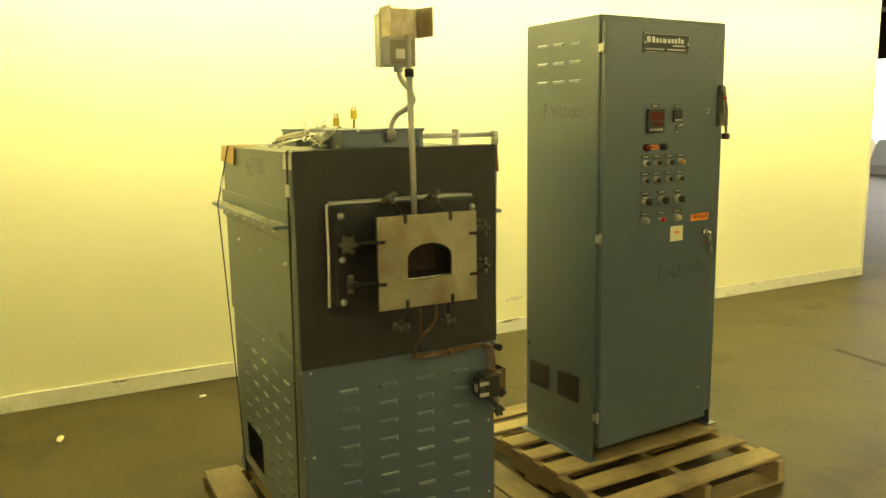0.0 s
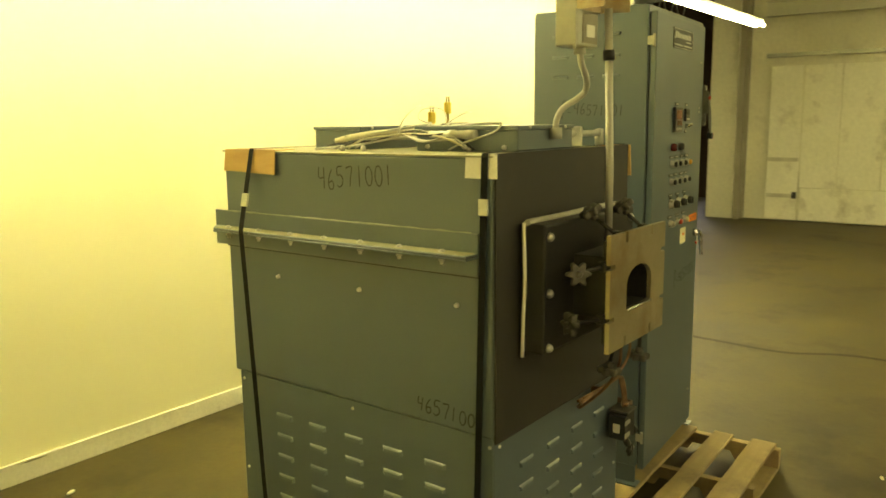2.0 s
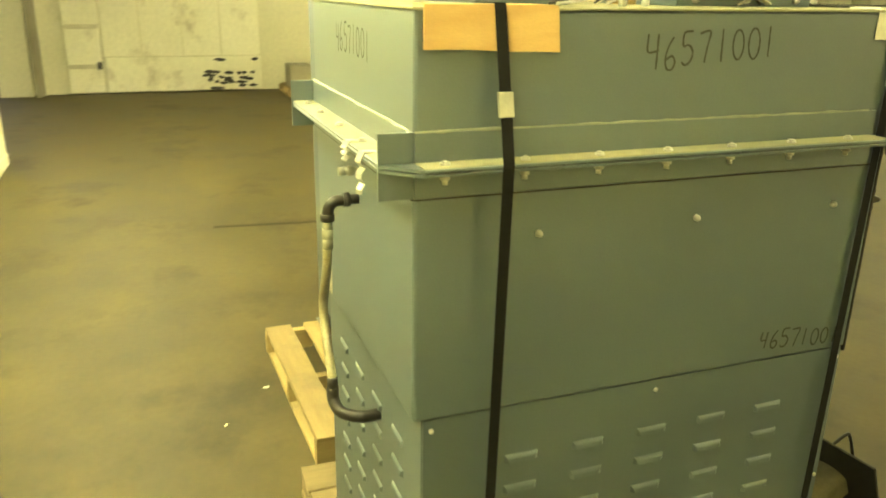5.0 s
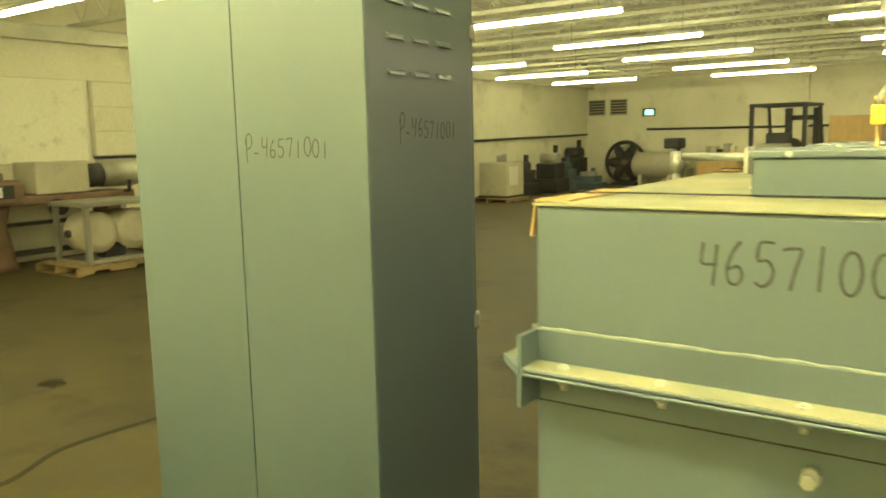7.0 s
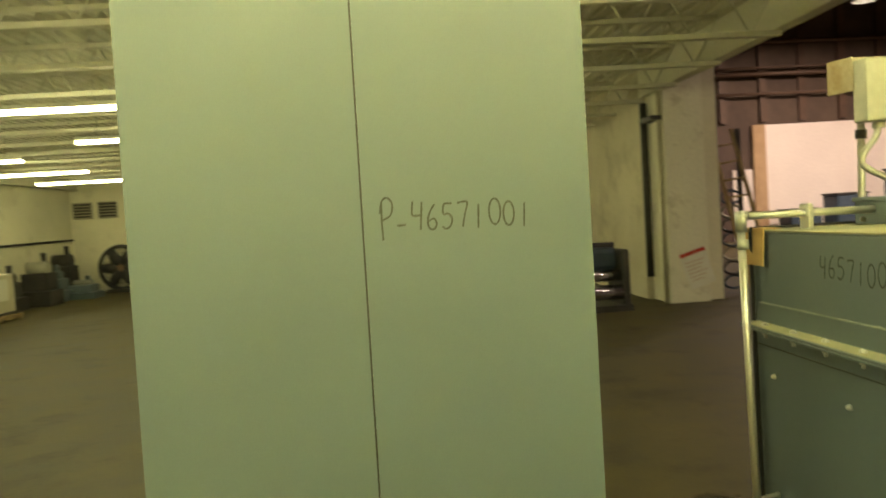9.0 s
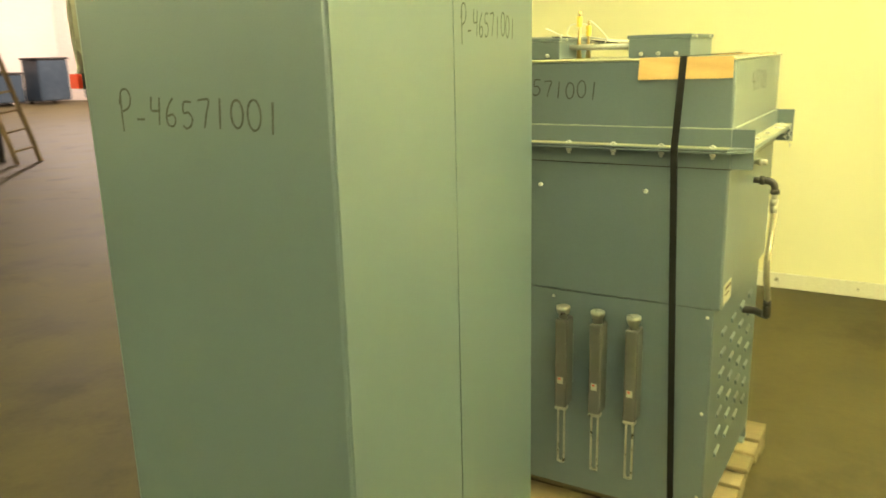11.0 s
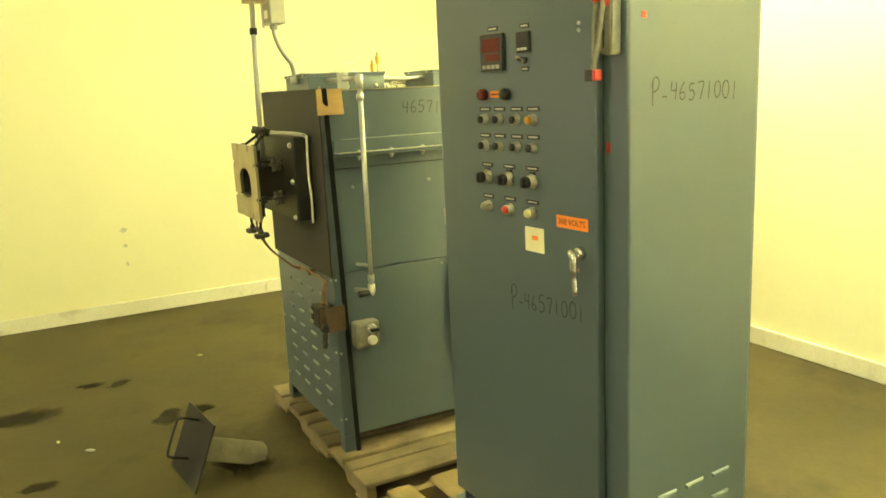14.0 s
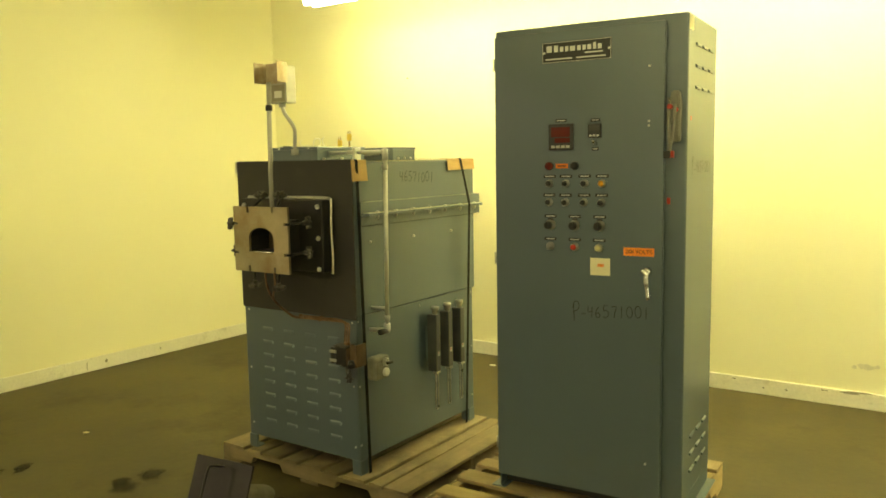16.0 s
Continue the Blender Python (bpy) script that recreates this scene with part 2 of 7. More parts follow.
TAN_POST = surface("tan_timber", (0.34, 0.22, 0.12), (0.44, 0.30, 0.17), 2.0, 0.8, 0.0, 0.3, 20)
PINK_WALL = surface("pale_partition", (0.70, 0.62, 0.58), (0.76, 0.68, 0.63), 0.5, 0.8, 0.0, 0.2, 12)
PIER = surface("brown_steel", (0.075, 0.042, 0.027), (0.11, 0.062, 0.04), 2.0, 0.6, 0.1, 0.2, 20)
DECK = surface("painted_roof_deck", (0.70, 0.68, 0.55), (0.77, 0.75, 0.62), 0.8, 0.75, 0.0, 0.2, 20)
JOIST = surface("painted_joist", (0.58, 0.56, 0.45), (0.66, 0.64, 0.52), 2.0, 0.6, 0.2, 0.2, 40)
DARK = surface("dark_metal", (0.03, 0.03, 0.032), (0.055, 0.05, 0.048), 4.0, 0.55, 0.2, 0.2, 60)
DARK_BLUE = surface("dark_blue_paint", (0.03, 0.05, 0.08), (0.05, 0.075, 0.11), 3.0, 0.5, 0.0, 0.2, 60)
CREAM = surface("cream_machine_paint", (0.52, 0.48, 0.36), (0.60, 0.56, 0.43), 2.0, 0.55, 0.0, 0.2, 40, dirt=((0.2, 0.17, 0.12), 3.0, 0.55, 0.8, 0.5))
OLIVE_GREY = surface("olive_grey_machine_paint", (0.22, 0.205, 0.14), (0.29, 0.27, 0.19), 2.0, 0.55, 0.0, 0.2, 40, dirt=((0.12, 0.10, 0.07), 3.0, 0.55, 0.8, 0.5))
TAUPE = surface("taupe_cabinet_paint", (0.27, 0.24, 0.17), (0.33, 0.30, 0.22), 2.0, 0.55, 0.0, 0.1, 40)
OXIDE = surface("oxide_red_machine", (0.19, 0.12, 0.08), (0.27, 0.18, 0.12), 2.0, 0.7, 0.1, 0.3, 40, dirt=((0.1, 0.07, 0.05), 4.0, 0.5, 0.7, 0.6))
GALV = surface("dull_galvanised_sheet", (0.34, 0.33, 0.27), (0.44, 0.43, 0.36), 3.0, 0.45, 0.5, 0.2, 50)
LIME = surface("lime_green_paint", (0.42, 0.50, 0.05), (0.48, 0.56, 0.08), 2.0, 0.42, 0.0, 0.1, 40)
RUBBER = surface("tyre_rubber", (0.018, 0.017, 0.016), (0.03, 0.028, 0.025), 8.0, 0.8, 0.0, 0.3, 60)
BAY_BULB = glowing("bay_bulb", (1.0, 0.85, 0.75), 40.0)
GREEN_SIGN = glowing("green_exit_glow", (0.25, 1.0, 0.75), 2.5)
# Tube strength is tuned by row to balance the wall against the hall.
NEAR_TUBE = glowing("near_lit_tube", NEAR_COLOR, NEAR_STRENGTH)
HALL_TUBE = glowing("hall_lit_tube", HALL_COLOR, HALL_STRENGTH)
DIM_TUBE = glowing("dim_lit_tube", HALL_COLOR, HALL_STRENGTH * 0.58)
DAYLIGHT = glowing("overcast_daylight", (1.0, 0.97, 0.90), 5.0)


# ---- helpers for building ----
def box(bm, x0, x1, y0, y1, z0, z1, bevel=0.0):
    made = bmesh.ops.create_cube(bm, size=1)["verts"]
    for v in made:
        v.co = Vector(((x0 + x1) / 2 + v.co.x * (x1 - x0), (y0 + y1) / 2 + v.co.y * (y1 - y0), (z0 + z1) / 2 + v.co.z * (z1 - z0)))
    if bevel:
        edges = list({e for v in made for e in v.link_edges})
        bmesh.ops.bevel(bm, geom=edges, offset=bevel, segments=2, affect="EDGES", profile=0.5)
    return made


def tube(bm, pts, r, seg=10, cap=True):
    """A round bar along the points; r is one radius or one for each point."""
    pts = [Vector(p) for p in pts]
    rs = r if isinstance(r, (list, tuple)) else [r] * len(pts)
    rings, side = [], None
    for i, p in enumerate(pts):
        d = (pts[min(i + 1, len(pts) - 1)] - pts[max(i - 1, 0)]).normalized()
        if side is None:
            side = d.orthogonal().normalized()
        side = (side - d * side.dot(d)).normalized()
        up = d.cross(side)
        rings.append([bm.verts.new(p + rs[i] * (math.cos(a) * side + math.sin(a) * up)) for a in (2 * math.pi * k / seg for k in range(seg))])
    for a, b in zip(rings, rings[1:]):
        for k in range(seg):
            bm.faces.new((a[k], a[(k + 1) % seg], b[(k + 1) % seg], b[k])).smooth = True
    if cap:
        bm.faces.new(rings[0][::-1])
        bm.faces.new(rings[-1])
    bm.normal_update()


def bent(pts, n=6):
    """A smooth line through the points (Catmull-Rom)."""
    p = [Vector(q) for q in pts]
    p = [2 * p[0] - p[1]] + p + [2 * p[-1] - p[-2]]
    out = []
    for i in range(1, len(p) - 2):
        for k in range(n):
            t = k / n
            out.append(0.5 * (2 * p[i] + (p[i + 1] - p[i - 1]) * t + (2 * p[i - 1] - 5 * p[i] + 4 * p[i + 1] - p[i + 2]) * t * t + (3 * p[i] - p[i - 1] - 3 * p[i + 1] + p[i + 2]) * t ** 3))
    return out + [p[-2]]


def prism(bm, outline, y0, y1, holes=()):
    """A plate with the outline in x and z, and holes through it, from y0 to y1."""
    edges = []
    for loop in (outline, *holes):
        vs = [bm.verts.new((x, y0, z)) for x, z in loop]
        edges += [bm.edges.new((vs[i], vs[(i + 1) % len(vs)])) for i in range(len(vs))]
    faces = [g for g in bmesh.ops.triangle_fill(bm, edges=edges, use_beauty=True)["geom"] if isinstance(g, bmesh.types.BMFace)]
    moved = bmesh.ops.extrude_face_region(bm, geom=faces)["geom"]
    for v in moved:
        if isinstance(v, bmesh.types.BMVert):
            v.co.y = y1
    bmesh.ops.recalc_face_normals(bm, faces=bm.faces[:])


def ribbon(bm, pts, width, side, thick=0.0012):
    """A flat band along the points, its width along side."""
    pts = [Vector(p) for p in pts]
    side = Vector(side) * width / 2
    rows = []
    for i, p in enumerate(pts):
        d = (pts[min(i + 1, len(pts) - 1)] - pts[max(i - 1, 0)]).normalized()
        n = d.cross(side).normalized() * thick
        rows.append([bm.verts.new(q) for q in (p - side, p + side, p + side + n, p - side + n)])
    for a, b in zip(rows, rows[1:]):
        for k in range(4):
            bm.faces.new((a[k], a[(k + 1) % 4], b[(k + 1) % 4], b[k]))
    bm.faces.new(rows[0])
    bm.faces.new(rows[-1][::-1])
    bmesh.ops.recalc_face_normals(bm, faces=bm.faces[:])


def mesh_of(name, bm, mat):
    me = bpy.data.meshes.new(name)
    bm.to_mesh(me)
    bm.free()
    me.materials.append(mat)
    return me


def part(name, bm, mat, parent, label="", m=None):
    ob = new(name, mesh_of(name, bm, mat))
    ob.parent = parent
    if m is not None:
        ob.matrix_local = m
    return tagged(ob, label) if label else ob


def shared(name, me, parent, m):
    ob = new(name, me)
    ob.parent = parent
    ob.matrix_local = m
    return ob


def thing(name, m, label, category, group="", kind=""):
    ob = new(name)
    ob.empty_display_size = 0.1
    ob.matrix_world = m
    return tagged(ob, label, category, group, kind)


def bm_box(*a, **k):
    bm = bmesh.new()
    box(bm, *a, **k)
    return bm


def bm_tube(*a, **k):
    bm = bmesh.new()
    tube(bm, *a, **k)
    return bm


def structure(name, bm, mat, label=""):
    return tagged(new(name, mesh_of(name, bm, mat)), label, kind="structure")


STROKES = {
    "0": [[(0.3 + 0.26 * math.sin(a), 0.5 + 0.48 * math.cos(a)) for a in (i * math.pi / 8 for i in range(17))]],
    "1": [[(0.32, 1.0), (0.3, 0.5), (0.28, 0.0)]],
    "4": [[(0.1, 0.98), (0.06, 0.5), (0.32, 0.46), (0.52, 0.5)], [(0.5, 0.95), (0.46, 0.45), (0.42, -0.05)]],
    "5": [[(0.52, 1.0), (0.14, 0.97), (0.1, 0.58), (0.34, 0.6), (0.52, 0.38), (0.42, 0.1), (0.2, 0.0), (0.04, 0.1)]],
    "6": [[(0.42, 1.0), (0.2, 0.72), (0.07, 0.35), (0.14, 0.05), (0.36, 0.0), (0.5, 0.2), (0.38, 0.42), (0.12, 0.34)]],
    "7": [[(0.05, 0.95), (0.3, 1.0), (0.56, 0.97), (0.42, 0.5), (0.3, 0.0)]],
    "P": [[(0.12, 1.0), (0.10, 0.4), (0.14, -0.42)], [(0.02, 0.62), (0.14, 1.12), (0.42, 1.22), (0.62, 0.95), (0.52, 0.55), (0.16, 0.36)]],
    "-": [[(0.08, 0.2), (0.5, 0.22)]],
}


def handwriting(text, width, height, m, parent, seed, thick=0.0032, fade=INK, skip=0):
    """Felt-pen figures on a panel: narrow flat strokes, a little uneven, in the plane x, z facing -y."""
    rnd = random.Random(seed)
    bm = bmesh.new()
    step = width / len(text)
    for i, ch in enumerate(text):
        if i < skip:
            continue
        dx, dz, s = i * step + rnd.uniform(-0.05, 0.05) * step, rnd.uniform(-0.06, 0.06) * height, rnd.uniform(0.92, 1.08)
        for line in STROKES[ch]:
            pts = bent([(dx + x * step * 1.35 * s, 0, dz + z * height * s) for x, z in line], 4)
            vs = []
            for k, p in enumerate(pts):
                d = (pts[min(k + 1, len(pts) - 1)] - pts[max(k - 1, 0)]).normalized()
                n = Vector((-d.z, 0, d.x)) * thick / 2 * rnd.uniform(0.75, 1.1)
                vs.append((bm.verts.new(p + n), bm.verts.new(p - n)))
            for (a, b), (c, d) in zip(vs, vs[1:]):
                bm.faces.new((a, b, d, c))
    for v in bm.verts:
        v.co.y -= 0.0011
    bmesh.ops.recalc_face_normals(bm, faces=bm.faces[:])
    return part("writing", bm, fade, parent, "faint hand-written black marker number", m)


def lettering(text, size, mat, parent, m):
    curve = bpy.data.curves.new("text", "FONT")
    curve.body, curve.size, curve.align_x, curve.align_y = text, size, "CENTER", "CENTER"
    temp = new("text", curve)
    me = bpy.data.meshes.new_from_object(temp)
    bpy.data.objects.remove(temp)
    me.materials.append(mat)
    ob = new("lettering", me)
    ob.parent, ob.matrix_local = parent, m
    return ob


def louver_mesh(w, h, d, mat):
    """A pressed louver: a sloping top, an upright lip and closed ends."""
    bm = bmesh.new()
    rows = []
    for k, (y, z) in enumerate(((0, h / 2), (-d * 0.55, h * 0.30), (-d * 0.85, h * 0.05), (-d, -h / 2))):
        inset = 0.16 * h * k
        rows.append([bm.verts.new((s * (w / 2 - inset), y, z)) for s in (-1, 1)])
    foot = [bm.verts.new((s * w / 2, 0, -h / 2)) for s in (-1, 1)]
    for a, b in zip(rows, rows[1:]):
        bm.faces.new((a[0], b[0], b[1], a[1]))
    bm.faces.new((rows[3][0], foot[0], foot[1], rows[3][1]))
    for s in (0, 1):
        bm.faces.new([r[s] for r in rows] + [foot[s]])
    bmesh.ops.recalc_face_normals(bm, faces=bm.faces[:])
    return mesh_of("louver", bm, mat)


def dome_mesh(r, mat, tall=0.6):
    bm = bmesh.new()
    tube(bm, [(0, 0, 0), (0, -r * tall * 0.5, 0), (0, -r * tall * 0.85, 0), (0, -r * tall, 0)], [r, r * 0.92, r * 0.6, r * 0.15], 10)
    return mesh_of("bolt_head", bm, mat)


FACING = {"front": 0, "left": -90, "back": 180, "right": 90}

# ---- setting ----
bm = bmesh.new()
bmesh.ops.create_grid(bm, x_segments=60, y_segments=60, size=1)
for v in bm.verts:
    v.co = Vector((-17.0 + v.co.x * 43, -12 + v.co.y * 34, 0))
structure("floor", bm, CONCRETE, "stained brown concrete floor")
structure("wall_north", bm_box(-2.6, 6.53, 2.53, 2.72, 0, 3.75), WALL, "cream painted partition wall")
structure("wall_west", bm_box(-2.6, -2.40, -3.22, 2.53, 0, 3.75), WALL, "cream painted partition wall")
bm = bmesh.new()
box(bm, -2.385, 6.545, 2.512, 2.529, 0, 0.098, 0.003)
structure("baseboard_north", bm, SKIRTING, "scuffed white baseboard")
bm = bmesh.new()
box(bm, -2.399, -2.382, -3.23, 2.51, 0, 0.098, 0.003)
structure("baseboard_west", bm, SKIRTING, "scuffed white baseboard")
structure("trim_north_end", bm_box(6.53, 6.56, 2.525, 2.73, 0, 3.7), SKIRTING, "worn end board of the partition")
structure("trim_west_end", bm_box(-2.615, -2.39, -3.245, -3.22, 0, 3.7), SKIRTING, "worn end board of the partition")
# long hall to the south and east
structure("wall_south", bm_box(-2.75, 11.5, -22.5, -22.3, 0, 3.9), FAR_WALL, "aged white block wall")
structure("wall_east", bm_box(11.35, 11.55, -22.3, 3.05, 0, 3.9), FAR_WALL, "aged white wall")
structure("wall_southwest", bm_box(-2.8, -2.6, -22.3, -11.2, 0, 3.9), RAW_WALL, "bare patchy concrete wall")
# loading end behind the partition
bm = bmesh.new()
box(bm, 14.3, 14.5, 2.9, 4.6, 0, 3.9)
box(bm, 14.3, 14.5, 8.4, 12.5, 0, 3.9)
box(bm, 14.3, 14.5, 4.6, 8.4, 2.65, 3.9)
structure("wall_loading", bm, BROWN_WALL, "dark wall with an open loading door")
structure("wall_loading_north", bm_box(-2.6, 14.5, 12.4, 12.6, 0, 3.9), BROWN_WALL)
structure("wall_loading_west", bm_box(-2.75, -2.6, 2.72, 12.5, 0, 3.9), BROWN_WALL)
structure("wall_loading_south", bm_box(11.55, 14.5, 2.9, 3.05, 0, 3.9), BROWN_WALL)
structure("ground", bm_box(14.5, 45, -10, 25, -0.12, -0.005), CONCRETE, "bright concrete yard outside")
structure("backdrop", bm_box(34, 34.1, -20, 40, -0.1, 14), DAYLIGHT, "bright overcast daylight outside")
# taller bay to the west
structure("wall_bay_south", bm_box(-34, -2.8, -28.3, -28.1, 0, 10), BROWN_WALL, "dark brown wall of the high bay")
structure("wall_bay_partition_1", bm_box(-16.9, -12.9, -28.08, -28.0, 0, 4.5), PINK_WALL, "pale panelled partition")
bm = bm_box(0, 4.85, -0.05, 0.05, 0, 4.55)
bmesh.ops.transform(bm, matrix=pose(-16.86, -28.0, 0, 0, 0, 115), verts=bm.verts[:])
structure("wall_bay_partition_2", bm, PINK_WALL, "pale panelled partition, turned towards the bay")
structure("trim_bay_post", bm_box(-12.9, -12.4, -28.06, -27.86, 0, 4.5), TAN_POST, "tan timber post at the partition's edge")
structure("wall_bay_partition_3", bm_box(-12.4, -11.6, -28.08, -28.0, 0, 2.8), PINK_WALL, "low pale panel beside the post")
structure("wall_bay_west", bm_box(-34.2, -34, -28, 2.6, 0, 10), BROWN_WALL)
structure("wall_bay_north", bm_box(-34, -2.6, 2.6, 2.8, 0, 10), BROWN_WALL)
structure("wall_bay_east", bm_box(-2.8, -2.62, -28.1, 2.6, 3.9, 10), BROWN_WALL)
structure("ceiling_bay", bm_box(-34, -2.62, -28.1, 2.8, 10, 10.2), BROWN_WALL)
# ribbed roof deck
bm = bmesh.new()
prof, x = [], -2.8
while x < 14.6:
    prof += [(x, 3.9), (x + 0.07, 3.9), (x + 0.095, 3.94), (x + 0.155, 3.94)]
    x += 0.18
va = [bm.verts.new((px, -22.5, pz)) for px, pz in prof]
vb = [bm.verts.new((px, 12.6, pz)) for px, pz in prof]
for i in range(len(prof) - 1):
    bm.faces.new((va[i], va[i + 1], vb[i + 1], vb[i]))
up = bmesh.ops.extrude_face_region(bm, geom=bm.faces[:])["geom"]
for v in up:
    if isinstance(v, bmesh.types.BMVert):
        v.co.z = 4.0
bmesh.ops.recalc_face_normals(bm, faces=bm.faces[:])
structure("ceiling", bm, DECK, "painted ribbed steel roof deck")


def joist_mesh(length):
    bm = bmesh.new()
    for z0, z1 in ((3.28, 3.335), (3.845, 3.9)):
        box(bm, 0, length, -0.045, -0.006, z0, z1)
        box(bm, 0, length, 0.006, 0.045, z0, z1)
    n = int(length / 0.62)
    for i in range(n):
        a, b = i * length / n, (i + 0.5) * length / n
        tube(bm, [(a, 0, 3.86), (b, 0, 3.31)], 0.011, 5)
        tube(bm, [(b, 0, 3.31), ((i + 1) * length / n, 0, 3.86)], 0.011, 5)
    return mesh_of("joist", bm, JOIST)


joist = joist_mesh(13.8)
y = -21.6
while y < 12:
    ob = new("beam", joist)
    ob.matrix_world = pose(-2.5, y, 0) if y < 2.7 else pose(0.4, y, 0)
    tagged(ob, "open-web steel roof joist", kind="structure")
    y += 1.55
bm = bmesh.new()
x = 11.15
box(bm, x - 0.07, x + 0.07, -22.3, 2.4, 3.06, 3.075)
box(bm, x - 0.005, x + 0.005, -22.3, 2.4, 3.075, 3.26)
box(bm, x - 0.07, x + 0.07, -22.3, 2.4, 3.26, 3.279)
structure("beam_edge", bm_box(-2.78, -2.60, -11.2, 2.5, 3.42, 3.899), DECK, "boxed edge beam over the passage to the high bay")
structure("beam_girder", bm, JOIST, "painted steel girder under the joists")


def fluorescent(x0, y, lit=True, z=3.0, pair=False, glow=HALL_TUBE):
    t = thing("fluorescent_lamp", pose(x0, y, z), "lit eight-foot fluorescent tube lamp hung under the roof" if lit else "unlit fluorescent tube lamp hung under the roof", "lamp", "ceiling tube lamps")
    bm = bmesh.new()
    box(bm, 0, 2.42, -0.04, 0.04, 0.035, 0.085, 0.006)
    part("housing", bm, WHITE_PLASTIC, t)
    for s in ((-0.045, 0.045) if pair else (0.0,)):
        # Single tubes are drawn extra thick to imitate their bloom.
        part("tube", bm_tube([(0.02, s, 0.012), (2.40, s, 0.012)], 0.022 if pair else 0.031, 8), (NEAR_TUBE if pair else glow) if lit else WHITE_PLASTIC, t)
    for u in (0.3, 2.1):
        part("hanger", bm_tube([(u, 0, 0.08), (u, 0, 3.92 - z)], 0.004, 6), DARK, t)


# rows of tubes over the hall
for y in (-10.1, -13.2, -16.2, -19.2):
    fluorescent(-0.23, y, z=3.08)
fluorescent(-0.23, -7.0, lit=False)
for y in (-6.9, -9.9, -12.8, -15.7, -18.6):
    fluorescent(3.83, y)
for y in (-6.2, -9.1, -12.1, -15.0, -18.0):
    fluorescent(8.0, y)
# The lamp at -2.0 is added, unseen, to brighten the west wall.
for x in (-2.0, 0.5, 3.0, 5.5, 8.0):
    fluorescent(x, -2.45, glow=DIM_TUBE)
# Near row: a second tube is added to each lamp for more light.
for x in (-1.24, 1.24, 3.72, 6.2):
    fluorescent(x, 1.8, z=2.66, pair=True)


def high_bay_and_fill_lamp(x, y, power):
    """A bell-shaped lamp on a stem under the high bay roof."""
    t = thing("high_bay_and_fill_lamp", pose(x, y, 7.6), "lit bell-shaped high bay lamp, two of the four added as fill", "lamp", "high bay lamps")
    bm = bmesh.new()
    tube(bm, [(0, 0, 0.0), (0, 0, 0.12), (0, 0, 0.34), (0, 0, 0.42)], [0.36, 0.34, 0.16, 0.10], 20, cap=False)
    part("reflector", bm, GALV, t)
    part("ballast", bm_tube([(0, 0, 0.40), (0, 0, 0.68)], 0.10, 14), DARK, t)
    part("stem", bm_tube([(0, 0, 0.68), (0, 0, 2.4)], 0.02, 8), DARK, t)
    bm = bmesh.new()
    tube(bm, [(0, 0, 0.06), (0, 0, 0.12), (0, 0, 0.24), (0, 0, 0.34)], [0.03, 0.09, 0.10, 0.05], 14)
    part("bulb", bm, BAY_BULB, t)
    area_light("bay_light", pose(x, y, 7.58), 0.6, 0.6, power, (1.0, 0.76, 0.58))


# First lamp known, third inferred from a lit column, the others added as fill.
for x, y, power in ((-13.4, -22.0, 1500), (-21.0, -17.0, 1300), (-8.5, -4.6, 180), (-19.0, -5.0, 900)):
    high_bay_and_fill_lamp(x, y, power)
for k in range(9):
    x = -22.5 + 1.6 * k
    structure("pier_bay_%d" % (k + 1), bm_box(x - 0.13, x + 0.13, -28.1, -27.9 - 0.05 * (k % 2), 4.62, 10), PIER, "brown steel pier above the partition")
for k, (z, r, y) in enumerate(((5.6, 0.06, -27.75), (6.35, 0.09, -27.7), (6.6, 0.05, -27.7), (7.6, 0.08, -27.75))):
    structure("trim_bay_pipe_%d" % (k + 1), bm_tube([(-24, y, z), (-9, y, z + 0.1)], r, 8), PIER, "brown pipe along the high bay wall")


# ---- pallets ----
def board_mesh(length, width, thick, mat, seed):
    """A sawn board along x with slightly uneven edges and bevelled arrises."""
    rnd = random.Random(seed)
    bm = bmesh.new()
    n = 5
    rings = []
    for i in range(n + 1):
        x = i * length / n
        w, c = width / 2 + rnd.uniform(-0.0025, 0.002), rnd.uniform(-0.002, 0.002)
        b = 0.003
        prof = ((-w + b, 0), (w - b, 0), (w, b), (w, thick - b), (w - b, thick), (-w + b, thick), (-w, thick - b), (-w, b))
        rings.append([bm.verts.new((x + (rnd.uniform(-0.004, 0.004) if i in (0, n) else 0), c + py, pz + rnd.uniform(-0.001, 0.001))) for py, pz in prof])
    for a, b in zip(rings, rings[1:]):
        for k in range(8):
            bm.faces.new((a[k], b[k], b[(k + 1) % 8], a[(k + 1) % 8]))
    bm.faces.new(rings[0])
    bm.faces.new(rings[-1][::-1])
    bmesh.ops.recalc_face_normals(bm, faces=bm.faces[:])
    return mesh_of("board", bm, mat)


def stringer_mesh(length, height, thick, mat):
    bm = bmesh.new()
    a, b, c, d = length * 0.17, length * 0.36, length * 0.64, length * 0.83
    notch = 0.036
    out = [(0, 0), (a, 0), (a + 0.02, notch), (b - 0.02, notch), (b, 0), (c, 0), (c + 0.02, notch), (d - 0.02, notch), (d, 0), (length, 0), (length, height), (0, height)]
    prism(bm, out, -thick / 2, thick / 2)
    return mesh_of("stringer", bm, mat)


